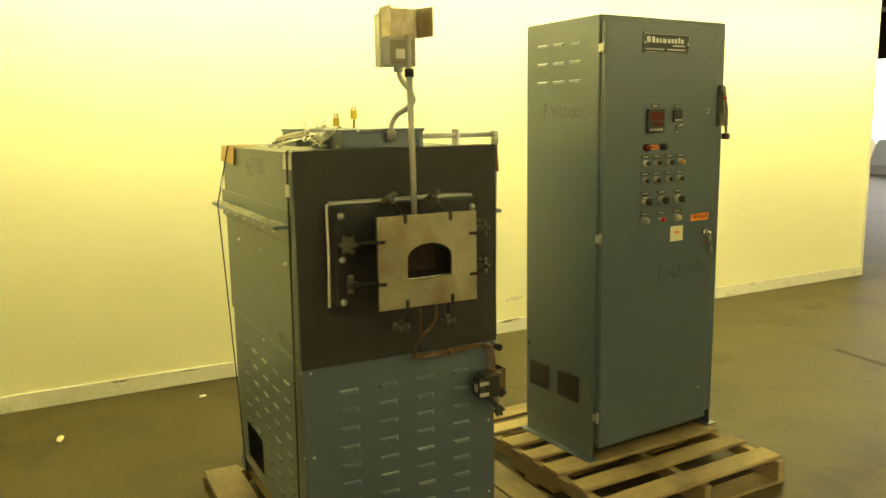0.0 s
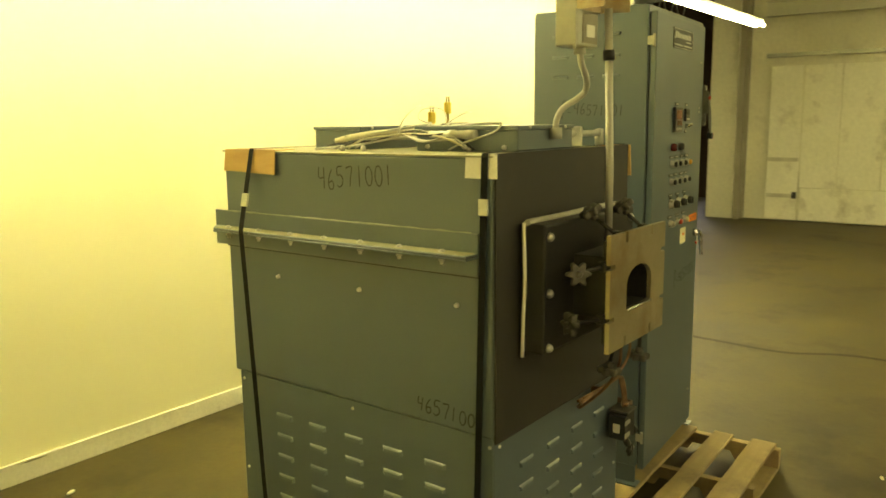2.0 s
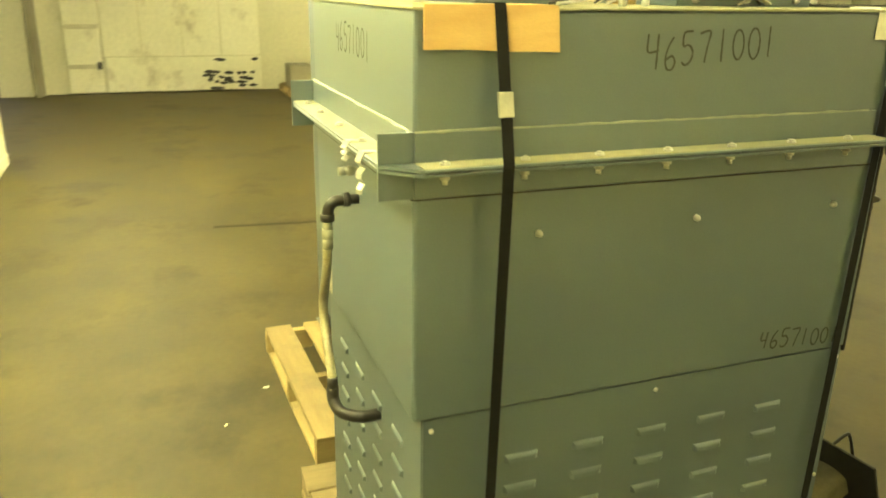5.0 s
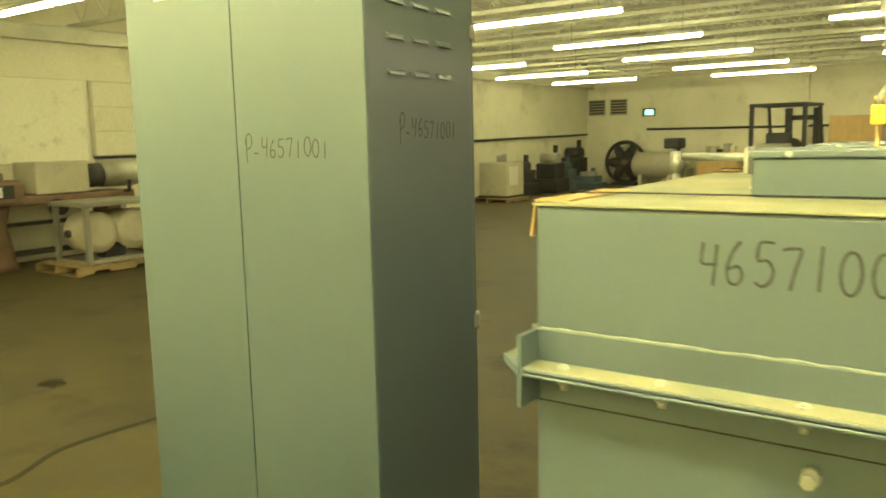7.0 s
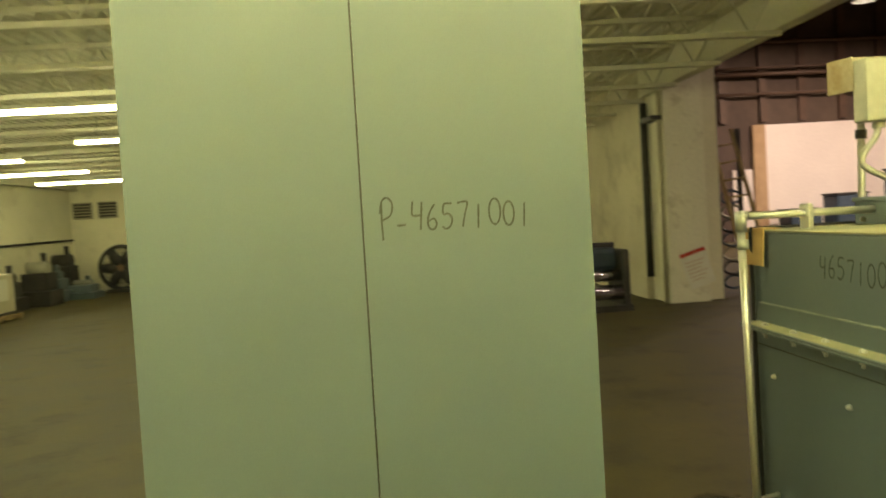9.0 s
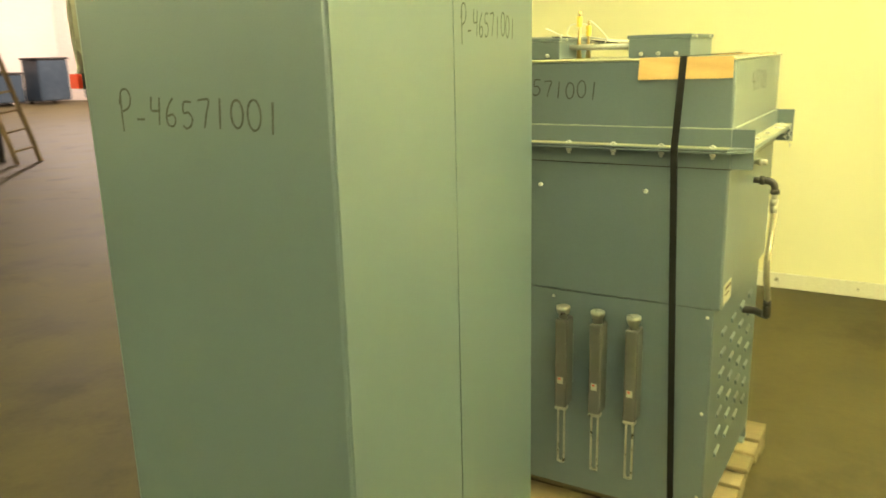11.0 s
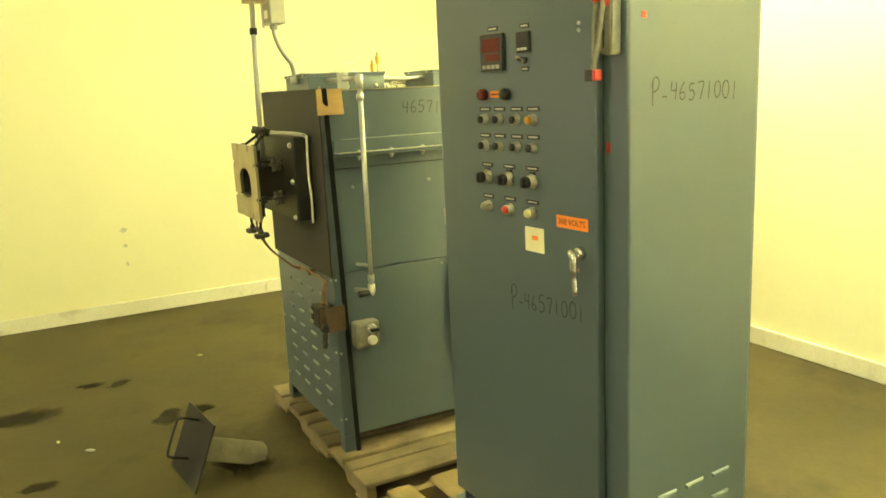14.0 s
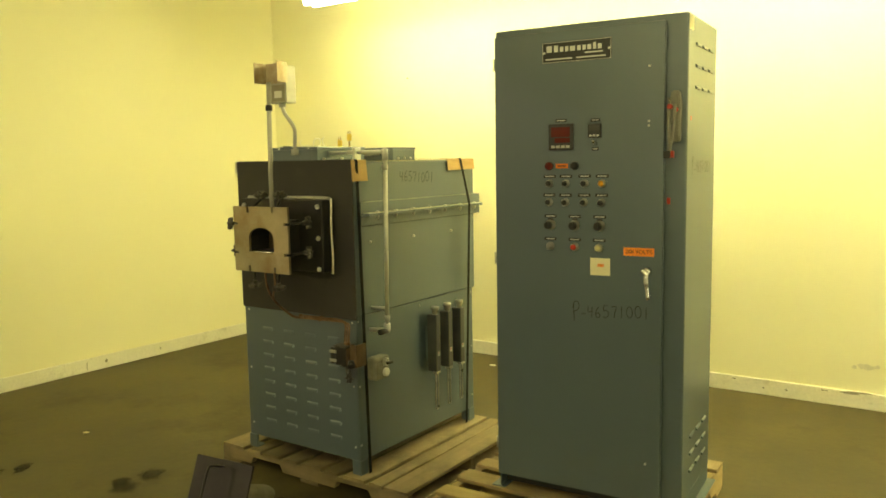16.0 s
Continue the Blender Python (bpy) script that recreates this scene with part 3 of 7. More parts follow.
def pallet(m, length, span, top, bottom, height, mat, label, seed, group="pallets"):
    """Deck boards lie along x (length) at the given y and widths; stringers run along y (span)."""
    t = thing("pallet", m, label, "pallet", group)
    th = 0.017
    st = stringer_mesh(span, height - 2 * th, 0.036, mat)
    for x in (0.02, length / 2, length - 0.02):
        shared("stringer", st, t, Matrix.Translation((x, 0, th)) @ pose(0, 0, 0, 0, 0, 90))
    for i, (y, w) in enumerate(top):
        me = board_mesh(length, w, th, mat, seed + i)
        shared("deck_board", me, t, pose(0, y, height - th))
    for i, (y, w) in enumerate(bottom):
        me = board_mesh(length, w, th, mat, seed + 50 + i)
        shared("bottom_board", me, t, pose(0, y, 0))
    return t


# furnace pallet: boards run front to back, so it is turned a quarter
pallet(pose(1.015, -0.035, 0, 0, 0, 90), 1.03, 1.18,
       [(0.065, 0.13), (0.175, 0.075), (0.30, 0.13), (0.44, 0.09), (0.57, 0.12), (0.70, 0.09), (0.83, 0.11), (0.95, 0.09), (1.10, 0.15)],
       [(0.06, 0.11), (0.58, 0.11), (1.12, 0.11)], 0.092, OLD_WOOD, "worn grey-brown wooden pallet under the furnace", 11)
# cabinet pallet: boards run across the front
pallet(pose(1.145, -0.215, 0, 0, 0, 1.7), 0.945, 1.14,
       [(0.075, 0.105), (0.255, 0.09), (0.435, 0.11), (0.60, 0.09), (0.765, 0.10), (0.93, 0.09), (1.085, 0.11)],
       [(0.06, 0.11), (0.57, 0.11), (1.08, 0.11)], 0.12, WOOD, "light brown wooden pallet under the control cabinet", 31)

# ---- furnace ----
FW, FD, FTOP, SEAM = 0.729, 0.965, 1.50, 0.817
furnace = thing("furnace", pose(0, 0, 0), "teal steel box furnace with black front, strapped to a wooden pallet", "furnace")
bm = bmesh.new()
box(bm, 0, FW, 0, FD, SEAM, FTOP - 0.004, 0.006)
upper = part("upper_body", bm, PAINT, furnace, "teal painted upper shell")
bm = bmesh.new()
box(bm, -0.004, FW + 0.004, -0.002, FD + 0.004, FTOP - 0.004, FTOP, 0.0012)
part("top_cover", bm, PAINT_DUSTY, furnace, "dust-covered top sheet")
bm = bmesh.new()
outer = [(0.004, 0.158), (FD - 0.02, 0.158), (FD - 0.02, SEAM - 0.0018), (0.004, SEAM - 0.0018)]
hole = [(0.568, 0.205), (0.568, 0.357), (0.815, 0.357), (0.815, 0.205)]
prism(bm, outer, 0.0, 0.004, [hole])
part("side_panel", bm, PAINT, furnace, "louvred teal side panel with a cut-out", Matrix.Translation((0.004, 0, 0)) @ Matrix(((0, 1, 0, 0), (1, 0, 0, 0), (0, 0, 1, 0), (0, 0, 0, 1))))
bm = bmesh.new()
box(bm, FW - 0.008, FW - 0.004, 0.004, FD - 0.02, 0.158, SEAM - 0.0018, 0.001)
part("side_panel", bm, PAINT, furnace, "plain teal side panel")
bm = bmesh.new()
box(bm, 0.008, FW - 0.008, 0.002, 0.006, 0.158, 0.803, 0.001)
part("front_panel", bm, PAINT, furnace, "louvred teal front panel")
bm = bmesh.new()
box(bm, 0.008, FW - 0.008, FD - 0.022, FD - 0.018, 0.158, SEAM - 0.0018, 0.001)
part("back_panel", bm, PAINT, furnace, "louvred teal back panel")
bm = bmesh.new()
box(bm, 0.008, FW - 0.008, 0.006, FD - 0.022, 0.162, 0.172)
part("bottom_tray", bm, BLACK_STEEL, furnace)
bm = bmesh.new()
box(bm, 0.012, FW - 0.02, 0.012, FD - 0.03, SEAM - 0.012, SEAM - 0.002)
part("inner_deck", bm, BLACK_STEEL, furnace)
bm = bmesh.new()
box(bm, 0.08, 0.24, 0.60, 0.76, 0.172, 0.235, 0.01)
for k in range(4):
    tube(bm, bent([(0.05, 0.60 + 0.05 * k, 0.27), (0.1, 0.62 + 0.05 * k, 0.32), (0.16, 0.6 + 0.06 * k, 0.26)]), 0.006, 6)
part("wiring", bm, BROWN_PLATE, furnace, "dusty wiring and components seen through the cut-out")
for x, y in ((0, 0), (FW - 0.05, 0), (0, FD - 0.07), (FW - 0.05, FD - 0.07)):
    bm = bmesh.new()
    box(bm, x, x + 0.05, y, y + 0.006, 0.099, 0.158)
    box(bm, x if x < 0.3 else x + 0.044, (x if x < 0.3 else x + 0.044) + 0.006, y + 0.006, y + 0.05, 0.099, 0.158)
    box(bm, x, x + 0.05, y, y + 0.05, 0.0925, 0.099)
    part("leg", bm, PAINT, furnace)

louver = louver_mesh(0.068, 0.016, 0.0058, PAINT)
for i, y in enumerate((0.752, 0.611, 0.468, 0.325, 0.182)):
    for k in range(8):
        z = 0.706 - 0.0652 * k
        if y > 0.53 and z < 0.37:
            continue
        shared("louver", louver, furnace, Matrix.Translation((0.004, y, z)) @ pose(0, 0, 0, 0, 0, FACING["left"]))
for x in (0.16, 0.3015, 0.4415, 0.5845):
    for k in range(8):
        shared("louver", louver, furnace, pose(x, 0.002, 0.706 - 0.0652 * k))
        if k < 7:
            shared("louver", louver, furnace, Matrix.Translation((FW - x, FD - 0.018, 0.706 - 0.0652 * k)) @ pose(0, 0, 0, 0, 0, 180))

dome = dome_mesh(0.0065, ZINC, 1.7)
small_dome = dome_mesh(0.005, ZINC, 0.8)
for y in (0.104, 0.425, 0.744):
    shared("bolt", dome, furnace, Matrix.Translation((0, y, 1.138)) @ pose(0, 0, 0, 0, 0, -90))
    shared("bolt", dome, furnace, Matrix.Translation((FW, y, 1.140)) @ pose(0, 0, 0, 0, 0, 90))
for y, z in ((0.468, 0.794), (0.93, 0.793), (0.012, 0.793), (0.93, 0.5), (0.012, 0.5), (0.93, 0.23), (0.012, 0.23)):
    shared("screw", small_dome, furnace, Matrix.Translation((0.004, y, z)) @ pose(0, 0, 0, 0, 0, -90))
    shared("screw", small_dome, furnace, Matrix.Translation((FW - 0.004, y, z)) @ pose(0, 0, 0, 0, 0, 90))
for x, z in ((0.032, 0.789), (0.70, 0.789), (0.032, 0.5), (0.70, 0.5), (0.032, 0.22), (0.70, 0.22)):
    shared("screw", small_dome, furnace, pose(x, 0.002, z))

# flange of two angle irons back to back
def angle_iron(start, along, z0, z1, zf, turn, label, name):
    """An L-profile bar: web against the shell, leg pointing out, its length along y before the turn."""
    bm = bmesh.new()
    zs = sorted((zf, zf + (0.005 if z1 > zf + 0.01 else -0.005)))
    web = z1 if z1 > zf + 0.01 else z0
    leg_far = zs[1] if web == z1 else zs[0]
    leg_near = zs[0] if web == z1 else zs[1]
    prism(bm, [(0, leg_near), (-0.055, leg_near), (-0.055, leg_far), (-0.006, leg_far), (-0.006, web), (0, web)], start, start + along)
    bmesh.ops.bevel(bm, geom=[e for e in bm.edges if e.calc_length() > 0.5 and e.is_manifold and e.calc_face_angle(0) > 0.5], offset=0.0012, segments=1, affect="EDGES")
    return part(name, bm, PAINT, furnace, label, turn)


for turn, start, along in ((Matrix.Identity(4), 0.04, FD - 0.04), (Matrix.Translation((FW, FD, 0)) @ pose(0, 0, 0, 0, 0, 180), 0.0, FD - 0.04), (Matrix.Translation((0.0065, FD, 0)) @ pose(0, 0, 0, 0, 0, -90), 0.0, FW - 0.013)):
    angle_iron(start, along, 1.266, 1.318, 1.266, turn, "teal angle iron bolted along the shell", "upper_angle")
    angle_iron(start, along, 1.214, 1.264, 1.264, turn, "teal angle iron bolted along the shell", "lower_angle")
for s, x in ((-1, 0.0), (1, FW)):
    a, c = sorted((x + s * 0.006, x + s * 0.052))
    part("gasket", bm_box(a, c, 0.042, FD, 1.264, 1.266), BLACK_STEEL, furnace)
    part("flange_dust", bm_box(a + 0.002, c, 0.05, FD, 1.2711, 1.2722), PAINT_DUSTY, furnace, "brown dust lying on the flange")
    # web ends that stand past the back corner
    e, g = sorted((x, x - s * 0.006))
    part("web_end", bm_box(e, g, FD + 0.0005, 1.022, 1.214, 1.318), PAINT, furnace)
    for z0, z1 in ((1.259, 1.264), (1.266, 1.271)):
        bm = bmesh.new()
        low = [bm.verts.new((x + s * u, v, z0)) for u, v in ((0.0003, FD + 0.0003), (0.055, FD + 0.0003), (0.0003, 1.021))]
        up = [bm.verts.new((v.co.x, v.co.y, z1)) for v in low]
        bm.faces.new(low)
        bm.faces.new(up[::-1])
        for i in range(3):
            bm.faces.new((low[i], low[(i + 1) % 3], up[(i + 1) % 3], up[i]))
        bmesh.ops.recalc_face_normals(bm, faces=bm.faces[:])
        part("corner_gusset", bm, PAINT, furnace)
part("flange_dust", bm_box(0.008, FW - 0.008, FD + 0.008, FD + 0.052, 1.2711, 1.2722), PAINT_DUSTY, furnace, "brown dust lying on the flange")
bm = bmesh.new()
tube(bm, [(0, 0, 0), (0, 0, 0.004)], 0.0085, 6)
tube(bm, [(0, 0, 0.004), (0, 0, 0.007)], [0.007, 0.004], 6)
tube(bm, [(0, 0, -0.012), (0, 0, -0.022)], 0.008, 6)
tube(bm, [(0, 0, -0.022), (0, 0, -0.03)], 0.0045, 6)
flange_bolt = mesh_of("flange_bolt", bm, ZINC)
for y in (0.925, 0.79, 0.656, 0.524, 0.392, 0.26, 0.127):
    for x in (-0.03, FW + 0.03):
        shared("flange_bolt", flange_bolt, furnace, pose(x, y, 1.2715, 0, 0, 37 * y * 10))
for x in (0.06, 0.19, 0.36, 0.53, 0.67):
    shared("flange_bolt", flange_bolt, furnace, pose(x, FD + 0.03, 1.2715, 0, 0, 90 * x))
# Thin dark strips imitate the shadow below the lower angle irons.
for x0, x1, y0, y1 in ((-0.004, 0.0, 0.03, FD), (FW, FW + 0.004, 0.03, FD), (0.0, FW, FD, FD + 0.004)):
    part("shadow_line", bm_box(x0, x1, y0, y1, 1.2112, 1.2138), BLACK_STEEL, furnace, "dark strip standing in for the shadow under the flange")
for k, (p0, p1) in enumerate((((-0.004, 0.06), (-0.004, FD)), ((FW + 0.004, 0.06), (FW + 0.004, FD)), ((0.01, FD + 0.004), (FW - 0.01, FD + 0.004)))):
    r = random.Random(40 + k)
    pts = [(p0[0] + (p1[0] - p0[0]) * i / 40, p0[1] + (p1[1] - p0[1]) * i / 40, 1.3185 + r.uniform(-0.0008, 0.0012)) for i in range(41)]
    part("sealant_bead", bm_tube(pts, [r.choice((0.0016, 0.0020, 0.0032, 0.0022)) for _ in pts], 6), BEAD, furnace, "lumpy pale sealant bead")
# two bent earth clips hanging from the back flange
for x, low in ((0.195, 1.238), (0.095, 1.203)):
    bm = bmesh.new()
    n = 7
    pts = [(x, FD + 0.03, 1.2735), (x, FD + 0.056, 1.2745)] + [(x + 0.004 * math.sin(3 * i), FD + 0.061 + 0.005 * math.sin(2.2 * i), 1.266 + (low - 1.266) * i / n) for i in range(n + 1)]
    ribbon(bm, pts, 0.017, (1, 0.25, 0), 0.002)
    part("clip", bm, ZINC, furnace, "crumpled bright metal clip")

# black front board, door block and stub
bm = bmesh.new()
box(bm, 0.002, FW + 0.002, -0.007, -0.001, 0.804, 1.505, 0.0015)
part("front_board", bm, BLACK_PANEL, furnace, "matt black insulating front board")
bm = bmesh.new()
box(bm, 0.103, 0.618, -0.078, -0.008, 1.015, 1.335, 0.006)
door_block = part("door_block", bm, BLACK_STEEL, furnace, "black bolted door block")
for x in (0.100, 0.620):
    bm = bmesh.new()
    tube(bm, bent([(x, -0.022, 1.337), (x, -0.026, 1.2), (x, -0.022, 1.1), (x - 0.003, -0.022, 1.005)]), 0.0048, 8)
    part("gasket_rope", bm, WHITE_CARD, furnace, "white ceramic rope seal")
bm = bmesh.new()
tube(bm, bent([(0.103, -0.03, 1.338), (0.3, -0.034, 1.339), (0.5, -0.03, 1.341), (0.618, -0.03, 1.337)]), 0.0085, 8)
part("gasket_rope", bm, GREY_STEEL, furnace, "grey rope seal along the top")
big = dome_mesh(0.0115, ZINC, 1.1)
for x in (0.125, 0.592):
    for z in (1.304, 1.166, 1.03):
        shared("bolt", big, furnace, pose(x, -0.078, z))


def arch(x0, x1, z0, z1, rise, n=10):
    out = [(x0, z0), (x1, z0)]
    for i in range(n + 1):
        a = math.pi * i / n
        out.append(((x0 + x1) / 2 + (x1 - x0) / 2 * math.cos(a), z1 - rise + rise * math.sin(a)))
    return out


bm = bmesh.new()
prism(bm, [(0.255, 1.09), (0.475, 1.09), (0.475, 1.245), (0.255, 1.245)], -0.192, -0.078, [arch(0.291, 0.446, 1.11, 1.216, 0.045)])
part("door_neck", bm, BLACK_STEEL, furnace, "black square neck behind the face plate")
# Shallow lining, coloured dark to imitate the shade of a deep cavity.
bm = bmesh.new()
prism(bm, arch(0.288, 0.449, 1.107, 1.219, 0.046), -0.088, -0.079)
part("lining", bm, SHADED_LINING, furnace, "lining inside the opening, coloured dark for a deep cavity's shade")
# face plate with slots round its edge
PX0, PX1, PZ0, PZ1, n, dpt = 0.194, 0.536, 1.018, 1.307, 0.006, 0.026
out = [(PX0, PZ0)]
for x in (0.289, 0.447):
    out += [(x - n, PZ0), (x - n, PZ0 + dpt), (x + n, PZ0 + dpt), (x + n, PZ0)]
out.append((PX1, PZ0))
for z in (1.101, 1.233):
    out += [(PX1, z - n), (PX1 - dpt, z - n), (PX1 - dpt, z + n), (PX1, z + n)]
out.append((PX1, PZ1))
for x in (0.443, 0.287):
    out += [(x + n, PZ1), (x + n, PZ1 - dpt), (x - n, PZ1 - dpt), (x - n, PZ1)]
out.append((PX0, PZ1))
for z in (1.230, 1.100):
    out += [(PX0, z + n), (PX0 + dpt, z + n), (PX0 + dpt, z - n), (PX0, z - n)]
bm = bmesh.new()
prism(bm, out, -0.205, -0.194, [arch(0.291, 0.446, 1.11, 1.216, 0.045)])
plate = part("face_plate", bm, BARE_STEEL, furnace, "heat-stained bare steel face plate with arched opening")
bm = bmesh.new()
tube(bm, [(0.293, -0.207, 1.109), (0.444, -0.207, 1.109)], 0.0035, 8)
part("sill_edge", bm, CHROME, plate, "bright worn lower lip")
bm = bmesh.new()
prism(bm, [(0.215, 1.035), (0.515, 1.035), (0.515, 1.29), (0.215, 1.29)], -0.193, -0.176, [[(0.26, 1.095), (0.47, 1.095), (0.47, 1.24), (0.26, 1.24)]])
part("clamp_flange", bm, BLACK_STEEL, furnace, "black clamp flange")


def star_knob(centre, axis, rod_from):
    """A five-lobed clamp knob with its rod."""
    c, a = Vector(centre), Vector(axis).normalized()
    turn = a.to_track_quat("Z", "Y").to_matrix().to_4x4()
    bm = bmesh.new()
    rings = []
    for z, k in ((-0.009, 0.9), (-0.006, 1.0), (0.006, 1.0), (0.009, 0.85)):
        rings.append([bm.verts.new((k * (0.0245 + 0.0065 * math.cos(6 * t)) * math.cos(t), k * (0.0245 + 0.0065 * math.cos(6 * t)) * math.sin(t), z)) for t in (2 * math.pi * i / 36 for i in range(36))])
    for p, q in zip(rings, rings[1:]):
        for i in range(36):
            bm.faces.new((p[i], p[(i + 1) % 36], q[(i + 1) % 36], q[i])).smooth = True
    bm.faces.new(rings[0][::-1])
    bm.faces.new(rings[-1])
    tube(bm, [(0, 0, 0.009), (0, 0, 0.014)], [0.009, 0.007], 8)
    tube(bm, [(0, 0, -0.009), (0, 0, -0.024)], [0.011, 0.009], 8)
    bmesh.ops.transform(bm, matrix=Matrix.Translation(c) @ turn, verts=bm.verts[:])
    k = part("clamp_knob", bm, KNOB, furnace, "dark five-lobed clamp knob")
    bm = bmesh.new()
    tube(bm, [rod_from, c - a * 0.02], 0.0055, 8)
    part("clamp_rod", bm, BLACK_STEEL, k)
    bm = bmesh.new()
    r = Vector(rod_from)
    box(bm, r.x - 0.012, r.x + 0.012, r.y - 0.008, r.y + 0.012, r.z - 0.012, r.z + 0.012, 0.003)
    part("pivot", bm, BLACK_STEEL, k)


star_knob((0.276, -0.110, 1.353), (-0.45, 0.35, 0.82), (0.287, -0.180, 1.296))
star_knob((0.418, -0.131, 1.355), (-0.45, 0.35, 0.82), (0.443, -0.180, 1.296))
star_knob((0.117, -0.160, 1.224), (-0.75, -0.62, 0.1), (0.210, -0.180, 1.230))
star_knob((0.130, -0.134, 1.097), (-0.9, 0.42, 0.0), (0.210, -0.180, 1.100))
star_knob((0.594, -0.140, 1.240), (0.9, 0.42, 0.1), (0.520, -0.180, 1.233))
star_knob((0.595, -0.140, 1.112), (0.9, 0.42, 0.1), (0.520, -0.180, 1.101))
star_knob((0.28, -0.169, 0.950), (0.0, 0.1, -1), (0.289, -0.180, 1.03))
star_knob((0.441, -0.178, 0.950), (0.0, 0.1, -1), (0.447, -0.180, 1.03))

# copper gas pipes from the plate to the solenoid valve
for i, o in enumerate((0.0, 0.012, 0.024)):
    bm = bmesh.new()
    if i < 2:
        pts = [(0.345 + 0.06 * i, -0.170, 1.02), (0.35 + 0.05 * i, -0.165, 0.95), (0.355, -0.13, 0.88), (0.372 + o, -0.05, 0.80), (0.40 + o, -0.022, 0.785 + o * 0.6)]
    else:
        pts = [(0.40, -0.022, 0.80), (0.42, -0.022, 0.80)]
    tube(bm, bent(pts), 0.0042, 8)
    tube(bm, bent([pts[-1], (0.55, -0.020 - o * 0.3, 0.790 + o * 0.5), (0.68 - o, -0.02 - o * 0.3, 0.792 + o * 0.5), (0.705 - o, -0.022, 0.78), (0.708 - o, -0.03, 0.74), (0.708 - o, -0.034, 0.695)]), 0.0034, 8)
    part("gas_pipe", bm, COPPER, furnace, "bent copper gas pipe")
part("pipe_clip", bm_box(0.524, 0.531, -0.030, 0.0, 0.782, 0.806, 0.002), COPPER, furnace)
bm = bmesh.new()
box(bm, 0.650, 0.712, -0.062, -0.004, 0.608, 0.690, 0.005)
tube(bm, [(0.681, -0.033, 0.600), (0.681, -0.033, 0.608)], 0.018, 12)
valve = part("gas_valve", bm, BLACK_STEEL, furnace, "black gas valve with steel clips on a rusty bracket")
part("side_plate", bm_box(0.712, 0.7145, -0.058, -0.008, 0.612, 0.686, 0.001), BROWN_PLATE, valve, "rusty side plate")
for z in (0.628, 0.668):
    part("clip", bm_box(0.624, 0.662, -0.0685, -0.066, z - 0.007, z + 0.007, 0.001), GALV, valve, "steel clip")
part("top_plate", bm_box(0.646, 0.716, -0.066, -0.002, 0.690, 0.697, 0.001), KNOB, valve)
part("coil", bm_box(0.626, 0.650, -0.066, -0.012, 0.612, 0.686, 0.004), PLASTIC, valve, "black solenoid coil")
part("valve_label", bm_box(0.6245, 0.626, -0.050, -0.028, 0.634, 0.662), WHITE_PLASTIC, valve)
part("valve_cap", bm_tube([(0.70, -0.033, 0.697), (0.70, -0.033, 0.71)], 0.012, 12), COPPER, valve)
part("bracket", bm_box(0.7145, 0.752, -0.036, -0.031, 0.60, 0.700, 0.001), BROWN_PLATE, furnace, "rusty steel bracket plate")
part("bracket", bm_box(0.747, 0.752, -0.031, 0.03, 0.60, 0.700, 0.001), BROWN_PLATE, furnace, "rusty steel bracket plate")
bm = bmesh.new()
tube(bm, [(0.690, -0.035, 0.60), (0.706, -0.040, 0.575), (0.716, -0.044, 0.556)], [0.008, 0.012, 0.009], 10)
for k in range(6):
    a = k * math.pi / 3
    tube(bm, [(0.716, -0.044, 0.556), (0.716 + 0.021 * math.cos(a), -0.048, 0.550 + 0.021 * math.sin(a))], [0.010, 0.006], 8)
part("valve_knob", bm, PLASTIC, valve, "black lobed hand knob")
bm = bmesh.new()
tube(bm, [(0.722, -0.037, 0.625), (0.735, -0.050, 0.606)], [0.015, 0.017], 8)
part("valve_knob", bm, PLASTIC, valve, "black hand knob")

# flame-safety box on a pole
part("pole", bm_tube([(0.357, -0.122, 1.245), (0.356, -0.122, 1.45), (0.353, -0.110, 1.85)], 0.0100, 12), GREY_STEEL, furnace, "slim grey conduit pole")
part("pole_coupling", bm_tube([(0.354, -0.114, 1.725), (0.354, -0.113, 1.75)], 0.015, 10), BLACK_STEEL, furnace)
bm = bmesh.new()
box(bm, 0.289, 0.407, -0.057, 0.004, 1.762, 1.925, 0.004)
burner = part("ignition_box", bm, GALV, furnace, "stained grey sheet-metal box on the pole")
part("box_panel", bm_box(0.318, 0.398, -0.0595, -0.056, 1.770, 1.842, bevel=0.001), TAUPE, burner)
part("box_label", bm_box(0.335, 0.38, -0.0612, -0.0595, 1.785, 1.815), WHITE_PLASTIC, burner)
part("box_flange", bm_box(0.283, 0.289, -0.057, -0.049, 1.755, 1.932, bevel=0.001), GALV, burner)
bm = bmesh.new()
for x0, x1, f in ((0.286, 0.289, 0.0), (0.407, 0.410, 0.022)):
    vs = [bm.verts.new(p) for p in ((x0, -0.05, 1.848), (x1, -0.05, 1.848), (x1 + f, -0.132, 1.848), (x0 + f, -0.132, 1.848), (x0, -0.05, 1.937), (x1, -0.05, 1.937), (x1 + f, -0.132, 1.937), (x0 + f, -0.132, 1.937))]
    for q in ((0, 1, 2, 3), (4, 5, 6, 7), (0, 1, 5, 4), (1, 2, 6, 5), (2, 3, 7, 6), (3, 0, 4, 7)):
        bm.faces.new([vs[i] for i in q])
box(bm, 0.289, 0.407, -0.063, -0.060, 1.848, 1.937)
bmesh.ops.recalc_face_normals(bm, faces=bm.faces[:])
part("heat_shield", bm, HEAT_STEEL, burner, "open heat-browned sheet shield")
bm = bmesh.new()
